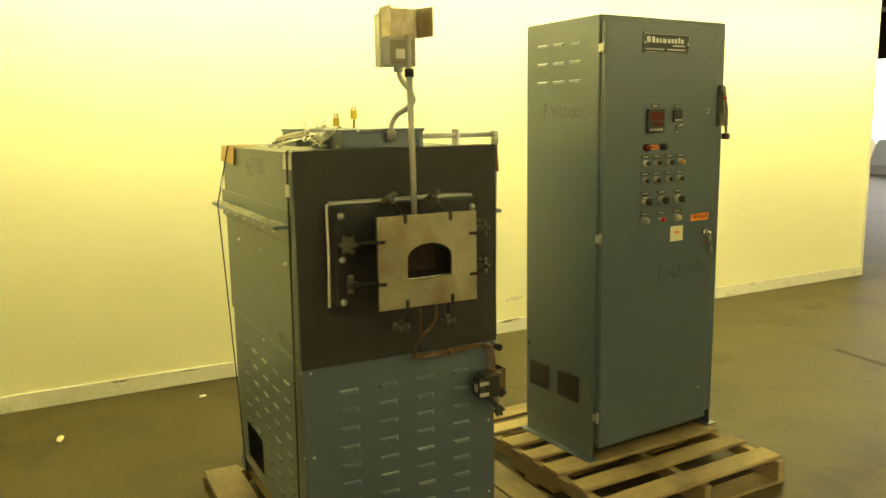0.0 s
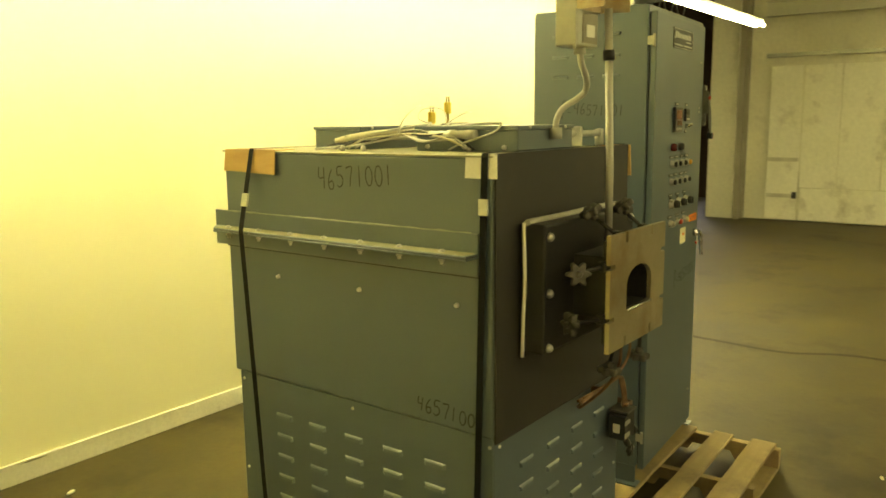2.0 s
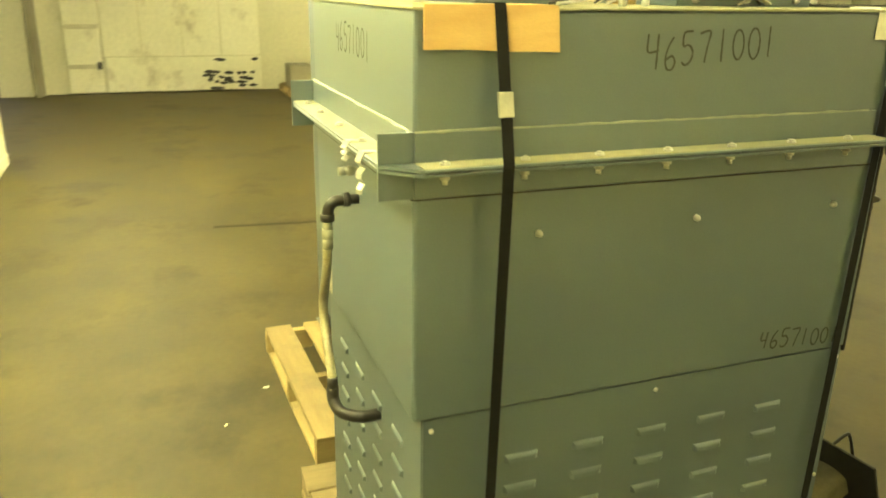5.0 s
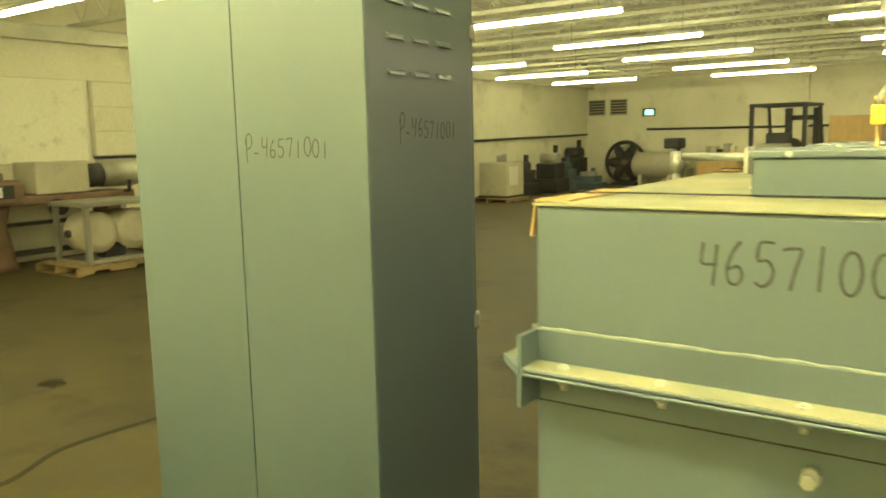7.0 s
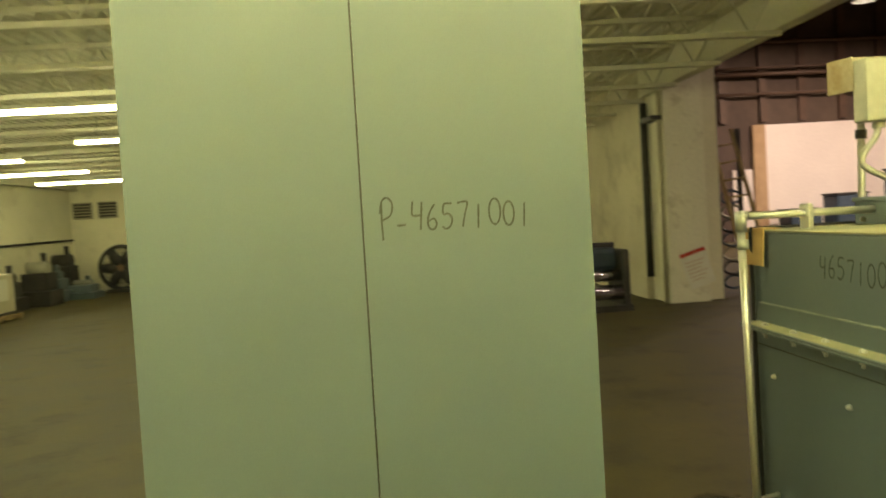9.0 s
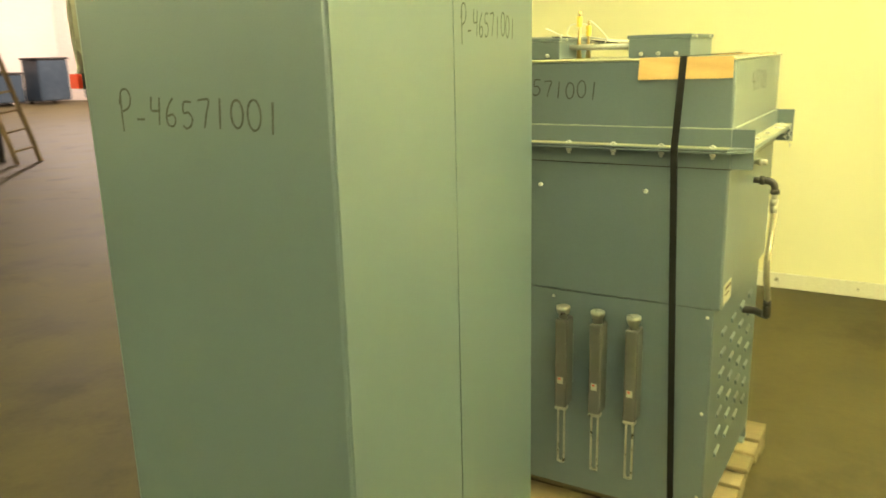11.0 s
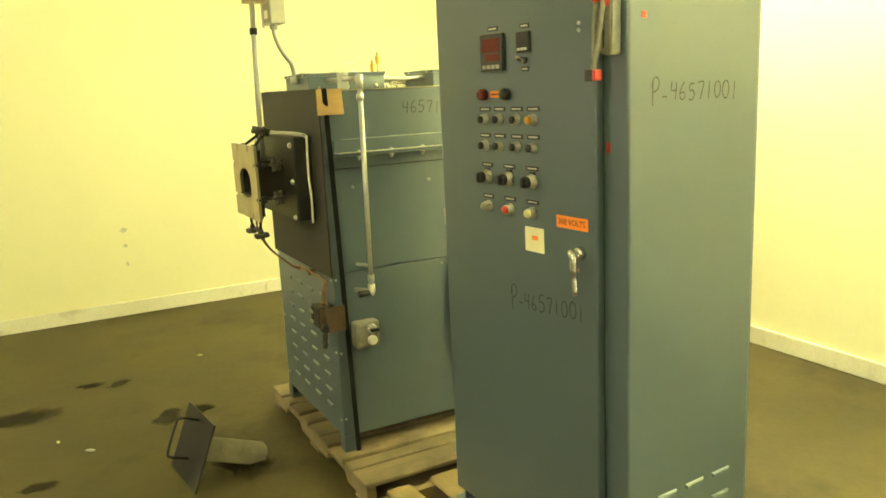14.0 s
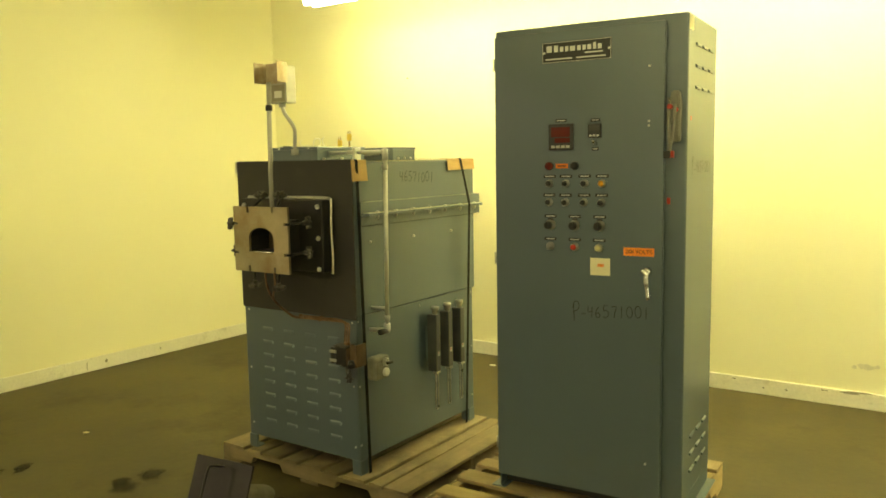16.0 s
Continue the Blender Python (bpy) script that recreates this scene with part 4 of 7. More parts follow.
tube(bm, bent([(0.355, -0.032, 1.765), (0.362, -0.033, 1.725), (0.395, -0.032, 1.685), (0.410, -0.022, 1.655), (0.396, -0.002, 1.632), (0.370, 0.022, 1.610), (0.356, 0.033, 1.58), (0.355, 0.034, 1.545)]), 0.0085, 10)
part("flexible_conduit", bm, GREY_STEEL, furnace, "bent grey flexible conduit")
part("conduit_nut", bm_tube([(0.355, 0.034, 1.53), (0.355, 0.034, 1.56)], 0.017, 8), GREY_STEEL, furnace)
part("conduit_nut", bm_tube([(0.355, -0.032, 1.745), (0.355, -0.032, 1.764)], 0.016, 8), GREY_STEEL, furnace)

# junction boxes, thermocouples and cables on top
for x0, x1, y0, y1 in ((0.19, 0.479, 0.05, 0.375), (0.205, 0.479, 0.60, 0.785)):
    bm = bmesh.new()
    box(bm, x0, x1, y0, y1, FTOP, 1.556, 0.003)
    jb = part("junction_box", bm, PAINT, furnace, "low teal junction box")
    bm = bmesh.new()
    box(bm, x0 - 0.004, x1 + 0.004, y0 - 0.004, y1 + 0.004, 1.556, 1.567, 0.002)
    part("lid", bm, PAINT, jb)
    for x in (x0 + 0.05, x1 - 0.05):
        shared("screw", small_dome, jb, Matrix.Translation((x, y1 + 0.004, 1.561)) @ pose(0, 0, 0, 0, 0, 180))
        shared("screw", small_dome, jb, pose(x, y0 - 0.004, 1.561))
    for y in (y0 + 0.04, (y0 + y1) / 2, y1 - 0.04):
        shared("screw", dome, jb, Matrix.Translation((x1, y, 1.512)) @ pose(0, 0, 0, 0, 0, 90))
        if y0 < 0.3:
            shared("screw", dome, jb, Matrix.Translation((x0, y, 1.512)) @ pose(0, 0, 0, 0, 0, -90))
for x, y, h in ((0.298, 0.404, 0.072), (0.366, 0.398, 0.100)):
    bm = bmesh.new()
    tube(bm, [(x, y, FTOP), (x, y, FTOP + h * 0.5), (x, y, FTOP + h)], [0.009, 0.006, 0.004], 8)
    tc = part("thermocouple", bm, BRASS, furnace, "thermocouple with yellow connector")
    bm = bmesh.new()
    box(bm, x - 0.012, x + 0.012, y - 0.006, y + 0.006, FTOP + h, FTOP + h + 0.034, 0.003)
    part("connector", bm, YELLOW, tc, "yellow plug")
    bm = bmesh.new()
    for s in (-0.006, 0.006):
        tube(bm, [(x + s, y, FTOP + h + 0.034), (x + s, y, FTOP + h + 0.05)], 0.0022, 6)
    part("pins", bm, BRASS, tc)
# conduits between the boxes, and a tied bundle of thermocouple leads along their side
for x, z in ((0.33, 1.534), (0.385, 1.536)):
    part("link_conduit", bm_tube([(x, 0.374, z), (x, 0.601, z)], 0.0085, 10), GREY_STEEL, furnace)
bm = bmesh.new()
tube(bm, bent([(0.139, 0.632, 1.525), (0.155, 0.58, 1.537), (0.178, 0.51, 1.547), (0.200, 0.435, 1.551)]), 0.0095, 10)
part("lead_sleeve", bm, CREAM_SLEEVE, furnace, "cream woven sleeve round the leads")
for k in range(11):
    r = random.Random(70 + k)
    bm = bmesh.new()
    o = lambda s: r.uniform(-s, s)
    if k < 4:
        pts = [(0.15 + o(0.008), 0.60, 1.536 + o(0.006)), (0.198 + o(0.008), 0.44, 1.553 + o(0.006)), (0.205 + o(0.01), 0.36, 1.562 + o(0.008)), (0.209 + o(0.01), 0.287, 1.569 + o(0.006)), (0.205 + o(0.008), 0.19, 1.572), (0.200 + o(0.004), 0.11, 1.573)]
    elif k == 4:
        pts = [(0.200, 0.11, 1.573), (0.188, 0.098, 1.570), (0.176, 0.11, 1.552), (0.172, 0.15, 1.538), (0.165, 0.21, 1.520), (0.168, 0.25, 1.504)]
    elif k > 6:
        pts = [(0.12 + o(0.03), 0.60 + o(0.05), 1.506), (0.15 + o(0.02), 0.52, 1.525 + o(0.012)), (0.185 + o(0.015), 0.42, 1.545 + o(0.012)), (0.165 + o(0.02), 0.32, 1.54 + o(0.02)), (0.16 + o(0.02), 0.24, 1.53 + o(0.015)), (0.17 + o(0.02), 0.18, 1.505)]
    else:
        pts = [(0.10 + 0.03 * (k - 5), 0.68, 1.504), (0.125, 0.62, 1.510 + 0.008 * (k - 5)), (0.165, 0.52, 1.526), (0.195, 0.44, 1.548), (0.185, 0.37, 1.556), (0.174, 0.31, 1.548)]
    tube(bm, bent(pts), 0.0035 if k < 4 else 0.0028, 7)
    part("lead", bm, (GREY_STEEL, ZINC, DARK, CREAM_SLEEVE)[k % 4], furnace, "thin thermocouple lead")
bm = bmesh.new()
tube(bm, [(0.172, 0.315, 1.546), (0.174, 0.255, 1.545), (0.174, 0.253, 1.545), (0.1745, 0.235, 1.545), (0.1745, 0.233, 1.545), (0.175, 0.185, 1.544), (0.175, 0.168, 1.544)], [0.009, 0.009, 0.0125, 0.0125, 0.009, 0.0135, 0.013], 12)
part("gland", bm, ALUMINIUM, furnace, "bright cable gland")
for x, y in ((0.11, 0.50), (0.09, 0.56)):
    part("stud", bm_tube([(x, y, FTOP), (x, y, FTOP + 0.010), (x, y, FTOP + 0.016)], [0.007, 0.007, 0.004], 8), ZINC, furnace)
for k, (x, y, z, h) in enumerate(((0.200, 0.435, 1.553, 0.07), (0.207, 0.34, 1.562, 0.05), (0.205, 0.27, 1.568, 0.035))):
    bm = bmesh.new()
    tube(bm, [(x + 0.014 * math.cos(a), y + 0.004 * math.sin(2 * a), z + 0.014 * math.sin(a)) for a in (i * math.pi / 6 for i in range(13))], 0.0024, 6)
    if k != 1:
        tube(bm, bent([(x - 0.012, y, z + 0.006), (x - 0.02, y - 0.02, z + h * 0.4), (x - 0.01, y - 0.045, z + h * 0.8), (x + 0.015, y - 0.055, z + h)]), 0.0022, 6)
    else:
        tube(bm, bent([(x, y, z + 0.012), (x - 0.012, y + 0.03, z + h * 0.5), (x - 0.005, y + 0.02, z + h), (x + 0.01, y - 0.03, z + h), (x + 0.012, y - 0.045, z + h * 0.4), (x, y - 0.03, z + 0.008)]), 0.0022, 6)
    part("cable_tie", bm, WHITE_PLASTIC, furnace, "looped white cable tie")

# vent pipe across the top and down the flank
bm = bmesh.new()
tube(bm, [(0.479, 0.13, 1.537), (0.80, 0.127, 1.538)], 0.0094, 10)
part("vent_pipe", bm, ZINC, furnace, "galvanised pipe over the top edge")
bm = bmesh.new()
tube(bm, [(0.795, 0.127, 1.538), (0.815, 0.127, 1.538)], 0.0138, 10)
tube(bm, [(0.809, 0.127, 1.55), (0.809, 0.127, 1.50)], 0.0138, 10)
part("pipe_elbow", bm, ZINC, furnace)
part("pipe_clamp", bm_box(0.64, 0.652, 0.105, 0.15, FTOP, 1.56, 0.003), ZINC, furnace)
part("vent_pipe", bm_tube([(0.809, 0.127, 1.50), (0.803, 0.127, 1.1), (0.797, 0.127, 0.76)], 0.0094, 10), ZINC, furnace, "galvanised pipe down the flank")
for z in (1.47, 0.80):
    part("pipe_union", bm_tube([(0.806 if z > 1 else 0.798, 0.127, z - 0.012), (0.806 if z > 1 else 0.798, 0.127, z + 0.012)], 0.0142, 8), ZINC, furnace)
bm = bmesh.new()
tube(bm, [(0.797, 0.127, 0.775), (0.797, 0.127, 0.745), (0.797, 0.12, 0.738)], 0.015, 10)
tube(bm, [(0.80, 0.127, 0.745), (FW - 0.004, 0.09, 0.745)], 0.010, 10)
part("pipe_elbow", bm, ZINC, furnace)
part("pipe_cap", bm_tube([(0.797, 0.12, 0.742), (0.795, 0.075, 0.742)], 0.013, 10), PLASTIC, furnace)
part("pipe_standoff", bm_tube([(FW, 0.10, 0.845), (0.80, 0.127, 0.845)], 0.007, 8), ZINC, furnace)
# switch box
bm = bmesh.new()
box(bm, FW - 0.004, 0.785, 0.055, 0.158, 0.520, 0.626, 0.014)
sw = part("switch_box", bm, CASTING, furnace, "cast grey switch box with two round controls")
for z, mat in ((0.599, CHROME_DULL), (0.553, WHITE_PLASTIC)):
    part("switch", bm_tube([(0.785, 0.12, z), (0.795, 0.12, z), (0.80, 0.12, z)], [0.019, 0.019, 0.014], 14), mat, sw)
part("switch_lever", bm_box(0.798, 0.816, 0.108, 0.142, 0.591, 0.603, 0.003), PLASTIC, sw)
# three flow meters: square dark bodies, metal caps and a looped sight glass
for y in (0.522, 0.630, 0.738):
    bm = bmesh.new()
    box(bm, 0.742, 0.798, y - 0.019, y + 0.019, 0.462, 0.746, 0.005)
    fm = part("flow_meter", bm, METER, furnace, "dark grey flow meter with silver cap and sight glass")
    bm = bmesh.new()
    tube(bm, [(0.778, y, 0.746), (0.778, y, 0.762), (0.778, y, 0.7625), (0.778, y, 0.771), (0.778, y, 0.7715), (0.778, y, 0.784), (0.778, y, 0.786)], [0.014, 0.014, 0.018, 0.018, 0.021, 0.021, 0.017], 12)
    part("cap", bm, CHROME_DULL, fm)
    bm = bmesh.new()
    tube(bm, bent([(0.784, y - 0.010, 0.462), (0.784, y - 0.010, 0.287), (0.784, y - 0.007, 0.275), (0.784, y, 0.270), (0.784, y + 0.007, 0.275), (0.784, y + 0.010, 0.287), (0.784, y + 0.010, 0.462)]), 0.0036, 8)
    part("sight_loop", bm, CHROME_DULL, fm, "looped silver sight glass")
    part("collar", bm_box(0.770, 0.797, y - 0.018, y + 0.018, 0.452, 0.462, 0.002), CHROME_DULL, fm)
    part("mount", bm_box(FW - 0.004, 0.742, y - 0.010, y + 0.014, 0.52, 0.68), PAINT, fm)
    tag = part("tag", bm_box(0.798, 0.7988, y - 0.009, y + 0.009, 0.540, 0.562), GREY_STEEL, fm)
    part("tag_mark", bm_box(0.7988, 0.7994, y - 0.006, y + 0.002, 0.553, 0.559), RED, tag)

# back: hose, plugs and small plate
bm = bmesh.new()
tube(bm, [(0.352, FD, 1.184), (0.352, 0.995, 1.184)], 0.0075, 10)
tube(bm, [(0.352, 0.975, 1.184), (0.352, 0.985, 1.184)], 0.0115, 6)
tube(bm, [(0.352, 0.990, 1.184), (0.352, 1.002, 1.184)], 0.0095, 6)
part("nipple", bm, GALV, furnace, "short grey pipe nipple")
bm = bmesh.new()
tube(bm, [(0.345, FD, 1.128), (0.345, 0.985, 1.128)], 0.010, 10)
tube(bm, [(0.345, 0.983, 1.128), (0.345, 0.996, 1.128)], 0.0145, 10)
tube(bm, bent([(0.345, 0.994, 1.128), (0.345, 1.012, 1.126), (0.345, 1.024, 1.116), (0.345, 1.028, 1.097)]), 0.0115, 10)
tube(bm, [(0.345, 1.028, 1.102), (0.345, 1.028, 1.088)], 0.0145, 10)
part("elbow", bm, BLACK_STEEL, furnace, "black iron elbow")
bm = bmesh.new()
tube(bm, [(0.345, 1.028, 1.09), (0.345, 1.028, 1.066)], 0.0095, 10)
tube(bm, [(0.345, 1.028, 1.072), (0.346, 1.028, 1.052)], 0.0125, 6)
tube(bm, [(0.346, 1.028, 1.054), (0.347, 1.028, 1.030)], 0.0105, 12)
part("hose_fitting", bm, GALV, furnace, "grey hexagon hose fitting")
pts = bent([(0.347, 1.03, 1.03), (0.352, 1.03, 0.995), (0.376, 1.03, 0.945), (0.402, 1.03, 0.90), (0.400, 1.03, 0.85), (0.37, 1.03, 0.80), (0.345, 1.03, 0.765), (0.335, 1.03, 0.735)], 14)
bm = bmesh.new()
tube(bm, pts, [0.0092 + 0.0007 * (k % 2) for k in range(len(pts))], 12)
part("hose", bm, BRAID, furnace, "braided metal hose")
bm = bmesh.new()
tube(bm, [(0.337, 1.03, 0.75), (0.334, 1.03, 0.725)], 0.0125, 6)
tube(bm, bent([(0.335, 1.03, 0.728), (0.332, 1.03, 0.70), (0.30, 1.02, 0.685), (0.27, 0.985, 0.685), (0.27, FD - 0.02, 0.685)]), 0.013, 10)
part("elbow", bm, BLACK_STEEL, furnace)
plate_back = part("data_plate", bm_box(0.608, 0.704, FD, FD + 0.0015, 0.828, 0.885), CREAM, furnace, "small tan data plate")
part("print_bar", bm_box(0.618, 0.694, FD + 0.0015, FD + 0.0022, 0.868, 0.876), BROWN_PLATE, plate_back)
part("print_bar", bm_box(0.640, 0.694, FD + 0.0015, FD + 0.0022, 0.852, 0.857), BROWN_PLATE, plate_back)

handwriting("46571001", 0.272, 0.055, Matrix.Translation((-0.0003, 0.563, 1.402)) @ pose(0, 0, 0, 0, -4, -90), upper, 1, 0.0040)
handwriting("46571001", 0.214, 0.038, Matrix.Translation((-0.0003, 0.235, 0.846)) @ pose(0, 0, 0, 0, 4, -90), upper, 2, 0.0040)
handwriting("46571001", 0.255, 0.054, Matrix.Translation((0.494, FD, 1.405)) @ pose(0, 0, 0, 0, 1, 180), upper, 3, 0.0040)
handwriting("46571001", 0.272, 0.047, Matrix.Translation((FW, 0.329, 1.405)) @ pose(0, 0, 0, 0, 3, 90), upper, 4, 0.0040)

# straps with corner pads
def strap(y_top, y_left, y_right, label, at, over):
    """A taut band over the top, bent only where it touches: pallet, flange edge (if it lies over the flange), top edge."""
    t = thing("strapping_band", pose(0, 0, 0), label, "strap", "load straps")
    bm = bmesh.new()
    g, o = 0.006, 0.058
    edge = [(o, 1.276), (o + 0.001, 1.266), (o, 1.256)] if over else []
    low = 0.006 if over else 0.012
    pts = [(-low, y_left, 0.0935)] + [(-u, y_top, z) for u, z in edge[::-1]] + [(-0.0075, y_top, FTOP - 0.004), (-0.004, y_top, FTOP + g), (FW * 0.3, y_top, FTOP + g), (FW * 0.7, y_top, FTOP + g), (FW + 0.004, y_top, FTOP + g), (FW + 0.0075, y_top, FTOP - 0.004)]
    pts += [(FW + u, y_top, z) for u, z in edge] + [(FW + low, y_right, 0.0935)]
    ribbon(bm, pts, 0.019, (0, 1, 0), 0.001)
    part("band", bm, STRAP, t)
    f = (FTOP - at) / (FTOP - 1.266)
    m = Matrix.Translation((-0.008 - (0.05 * f if over else 0.0005), y_top + (0 if over else (y_left - y_top) * (FTOP - at) / 1.38), at)) @ pose(0, 0, 0, 0, 12.8 if over else 0.2, 0)
    part("buckle", bm_box(-0.0045, 0.0025, -0.0125, 0.0125, -0.019, 0.019, bevel=0.0015), ZINC, t, "crimped metal buckle", m)
    return t


strap(0.018, 0.055, 0.050, "black plastic strap over the front of the furnace", 1.382, False)
strap(0.832, 0.825, 0.859, "black plastic strap over the back of the furnace", 1.36, True)


def pad(x, s, y0, y1, drop, mat, label, skew=0.0):
    """A folded card over the top edge of the furnace, x its edge and s the outward side: a hanging flap and a top flap."""
    t = thing("corner_pad", pose(x, y0, FTOP), label, "corner pad", "strap corner pads")
    w = y1 - y0
    bm = bmesh.new()
    bmesh.ops.create_grid(bm, x_segments=6, y_segments=4, size=0.5)
    r = random.Random(int(1000 * (y0 + x)))
    for v in bm.verts:
        u, d = v.co.x + 0.5, 0.5 - v.co.y
        v.co = Vector((s * (0.0018 + (0.006 if drop > 0.054 else 0.001) * d + 0.0015 * math.sin(5 * u + 2) * d), w * u + 0.004 * d * (u - 0.5), 0.0035 - (drop + 0.0035 + skew * w * u) * d + r.uniform(-0.0008, 0.0008)))
    up = bmesh.ops.extrude_face_region(bm, geom=bm.faces[:])["geom"]
    for v in up:
        if isinstance(v, bmesh.types.BMVert):
            v.co.x += s * (0.0035 if drop > 0.054 else 0.0012)
    bmesh.ops.recalc_face_normals(bm, faces=bm.faces[:])
    part("flap", bm, mat, t)
    a, c = sorted((s * 0.0015, -s * (0.075 if s < 0 else 0.045)))
    part("top_flap", bm_box(a, c, 0.006, w - 0.01, 0.0008, 0.004), mat, t)


pad(0, -1, 0.733, 0.952, 0.066, CARDBOARD, "folded cardboard pad under a strap at the top edge", -0.03)
pad(FW, 1, 0.715, 0.958, 0.055, CARDBOARD, "folded cardboard pad under a strap at the top edge", -0.02)
pad(FW, 1, -0.012, 0.085, 0.088, CARDBOARD, "folded cardboard pad at the front top corner")
pad(0, -1, -0.012, 0.074, 0.052, WHITE_CARD, "white folded card pad under the front strap")

# ---- control cabinet ----
CW, CD, CB, CT = 0.757, 0.463, 0.195, 1.998
cabinet = thing("control_cabinet", pose(1.337, 0.19, 0, 0, 0, 4.3), "tall teal steel control cabinet with gauges and push buttons", "cabinet")
bm = bmesh.new()
box(bm, 0, CW, 0, CD, CB, CT, 0.006)
body = part("body", bm, PAINT_CAB, cabinet)
bm = bmesh.new()
prism(bm, [(0.002, CB + 0.01), (0.385, CB + 0.01), (0.385, CT - 0.012), (0.002, CT - 0.012)], CD, CD + 0.003)
part("back_panel", bm, PAINT_CAB, cabinet, "plain teal back panel")
bm = bmesh.new()
prism(bm, [(0.3885, CB + 0.01), (CW - 0.002, CB + 0.01), (CW - 0.002, CT - 0.012), (0.3885, CT - 0.012)], CD, CD + 0.003)
part("back_panel", bm, PAINT_CAB, cabinet, "plain teal back panel")
part("gasket", bm_box(0.3852, 0.3883, CD - 0.001, CD + 0.0008, CB + 0.012, CT - 0.014), PLASTIC, cabinet, "black rubber gasket in the panel joint")
for x, s in ((0.0, -1), (CW, 1)):
    bm = bmesh.new()
    a, b = (x + 0.002, x + 0.008) if s < 0 else (x - 0.008, x - 0.002)
    box(bm, a, b, 0.004, CD - 0.004, 0.121, CB)
    c, d = (x - 0.03, x + 0.03) if s < 0 else (x - 0.03, x + 0.03)
    box(bm, c, d, -0.012, CD + 0.012, 0.1205, 0.126, 0.001)
    part("foot_skirt", bm, PAINT_CAB, cabinet, "bolted foot flange")
part("kick_void", bm_box(0.012, CW - 0.012, 0.05, CD - 0.01, 0.13, CB), BLACK_STEEL, cabinet)
bm = bmesh.new()
box(bm, 0.008, 0.682, -0.028, -0.003, CB - 0.010, 1.972, 0.004)
cab_door = part("door", bm, PAINT_CAB, cabinet, "flanged teal cabinet door")
part("door_seal", bm_box(0.012, 0.678, -0.003, 0.0, CB + 0.01, 1.968), PLASTIC, cabinet)
for z in (1.866, 1.096, 0.320):
    bm = bmesh.new()
    tube(bm, [(0.003, -0.02, z - 0.024), (0.003, -0.02, z + 0.024)], 0.0055, 8)
    box(bm, -0.002, 0.0, -0.018, 0.004, z - 0.016, z + 0.016)
    part("hinge", bm, GALV, cabinet, "grey barrel hinge")
lv = louver_mesh(0.07, 0.0125, 0.007, PAINT_CAB)
for u, face in ((0.0, "left"), (CW, "right")):
    for z in (1.899, 1.821, 1.743):
        for v in (0.142, 0.247, 0.352):
            shared("louver", lv, body, Matrix.Translation((u, v, z)) @ pose(0, 0, 0, 0, 0, FACING[face]))
    if face == "right":
        for z in (0.424, 0.356, 0.288):
            for v in (0.142, 0.247, 0.352):
                shared("louver", lv, body, Matrix.Translation((u, v, z)) @ pose(0, 0, 0, 0, 0, FACING[face]))
for v in (0.362, 0.163):
    bm = bmesh.new()
    box(bm, -0.008, 0.0, v - 0.068, v + 0.068, 0.358, 0.474, 0.003)
    vent = part("fan_grille", bm, FILTER, cabinet, "dark brown square ventilation filter")
    for k in range(9):
        part("grille_bar", bm_box(-0.011, -0.008, v - 0.056, v + 0.056, 0.368 + 0.0118 * k, 0.373 + 0.0118 * k), DARK, vent)
part("plug_hole", bm_tube([(0.0, 0.443, 0.548), (-0.003, 0.443, 0.548)], 0.010, 12), PLASTIC, cabinet)
part("tape", bm_box(CW, CW + 0.001, 0.004, 0.07, 1.94, 1.99), PAPER, cabinet, "strip of tan tape")
for u0, u1, z0 in ((0.572, 0.642, 1.948), (0.064, 0.137, 1.948)):
    bm = bmesh.new()
    box(bm, u0, u1, CD + 0.003, CD + 0.006, z0, CT + 0.003)
    box(bm, u0 + 0.004, u1 - 0.006, CD - 0.08, CD + 0.003, CT, CT + 0.003)
    t = new("corner_pad", mesh_of("corner_pad", bm, WHITE_CARD))
    t.matrix_world = cabinet.matrix_world.copy()
    tagged(t, "small white card pad over the cabinet's top edge", "corner pad", "cabinet corner pads")

# door front: everything sits on the plane y = DF
DF = -0.028


def plate_on(name, u0, u1, z0, z1, mat, th=0.0015, label="", bevel=0.0, parent=None):
    return part(name, bm_box(u0, u1, DF - th, DF, z0, z1, bevel=bevel), mat, parent or cab_door, label)


def bar_on(u0, u1, z, h, mat, parent, th=0.0026):
    return part("print_bar", bm_box(u0, u1, DF - th, DF - 0.0012, z - h / 2, z + h / 2), mat, parent)


name_plate = plate_on("name_plate", 0.213, 0.487, 1.854, 1.932, PLASTIC, 0.002, "black maker's plate with silver border")
for u0, u1, z0, z1 in ((0.215, 0.485, 1.9285, 1.930), (0.215, 0.485, 1.856, 1.8575), (0.215, 0.2165, 1.8575, 1.9285), (0.4835, 0.485, 1.8575, 1.9285)):
    part("border", bm_box(u0, u1, DF - 0.0028, DF - 0.002, z0, z1), SILVER_PAINT, name_plate)
u = 0.232
for w in (0.026, 0.020, 0.017, 0.015, 0.025, 0.017, 0.015, 0.018, 0.014, 0.018):
    tall = w in (0.026, 0.020, 0.014)
    part("emblem_bar", bm_box(u, u + w * 0.82, DF - 0.003, DF - 0.002, 1.894, 1.918 if tall else 1.912), SILVER_PAINT, name_plate)
    u += w + 0.004
for u0, u1, z in ((0.385, 0.455, 1.884), (0.228, 0.335, 1.868), (0.352, 0.465, 1.868)):
    part("print_bar", bm_box(u0, u1, DF - 0.003, DF - 0.002, z - 0.0025, z + 0.0025), SILVER_PAINT, name_plate)
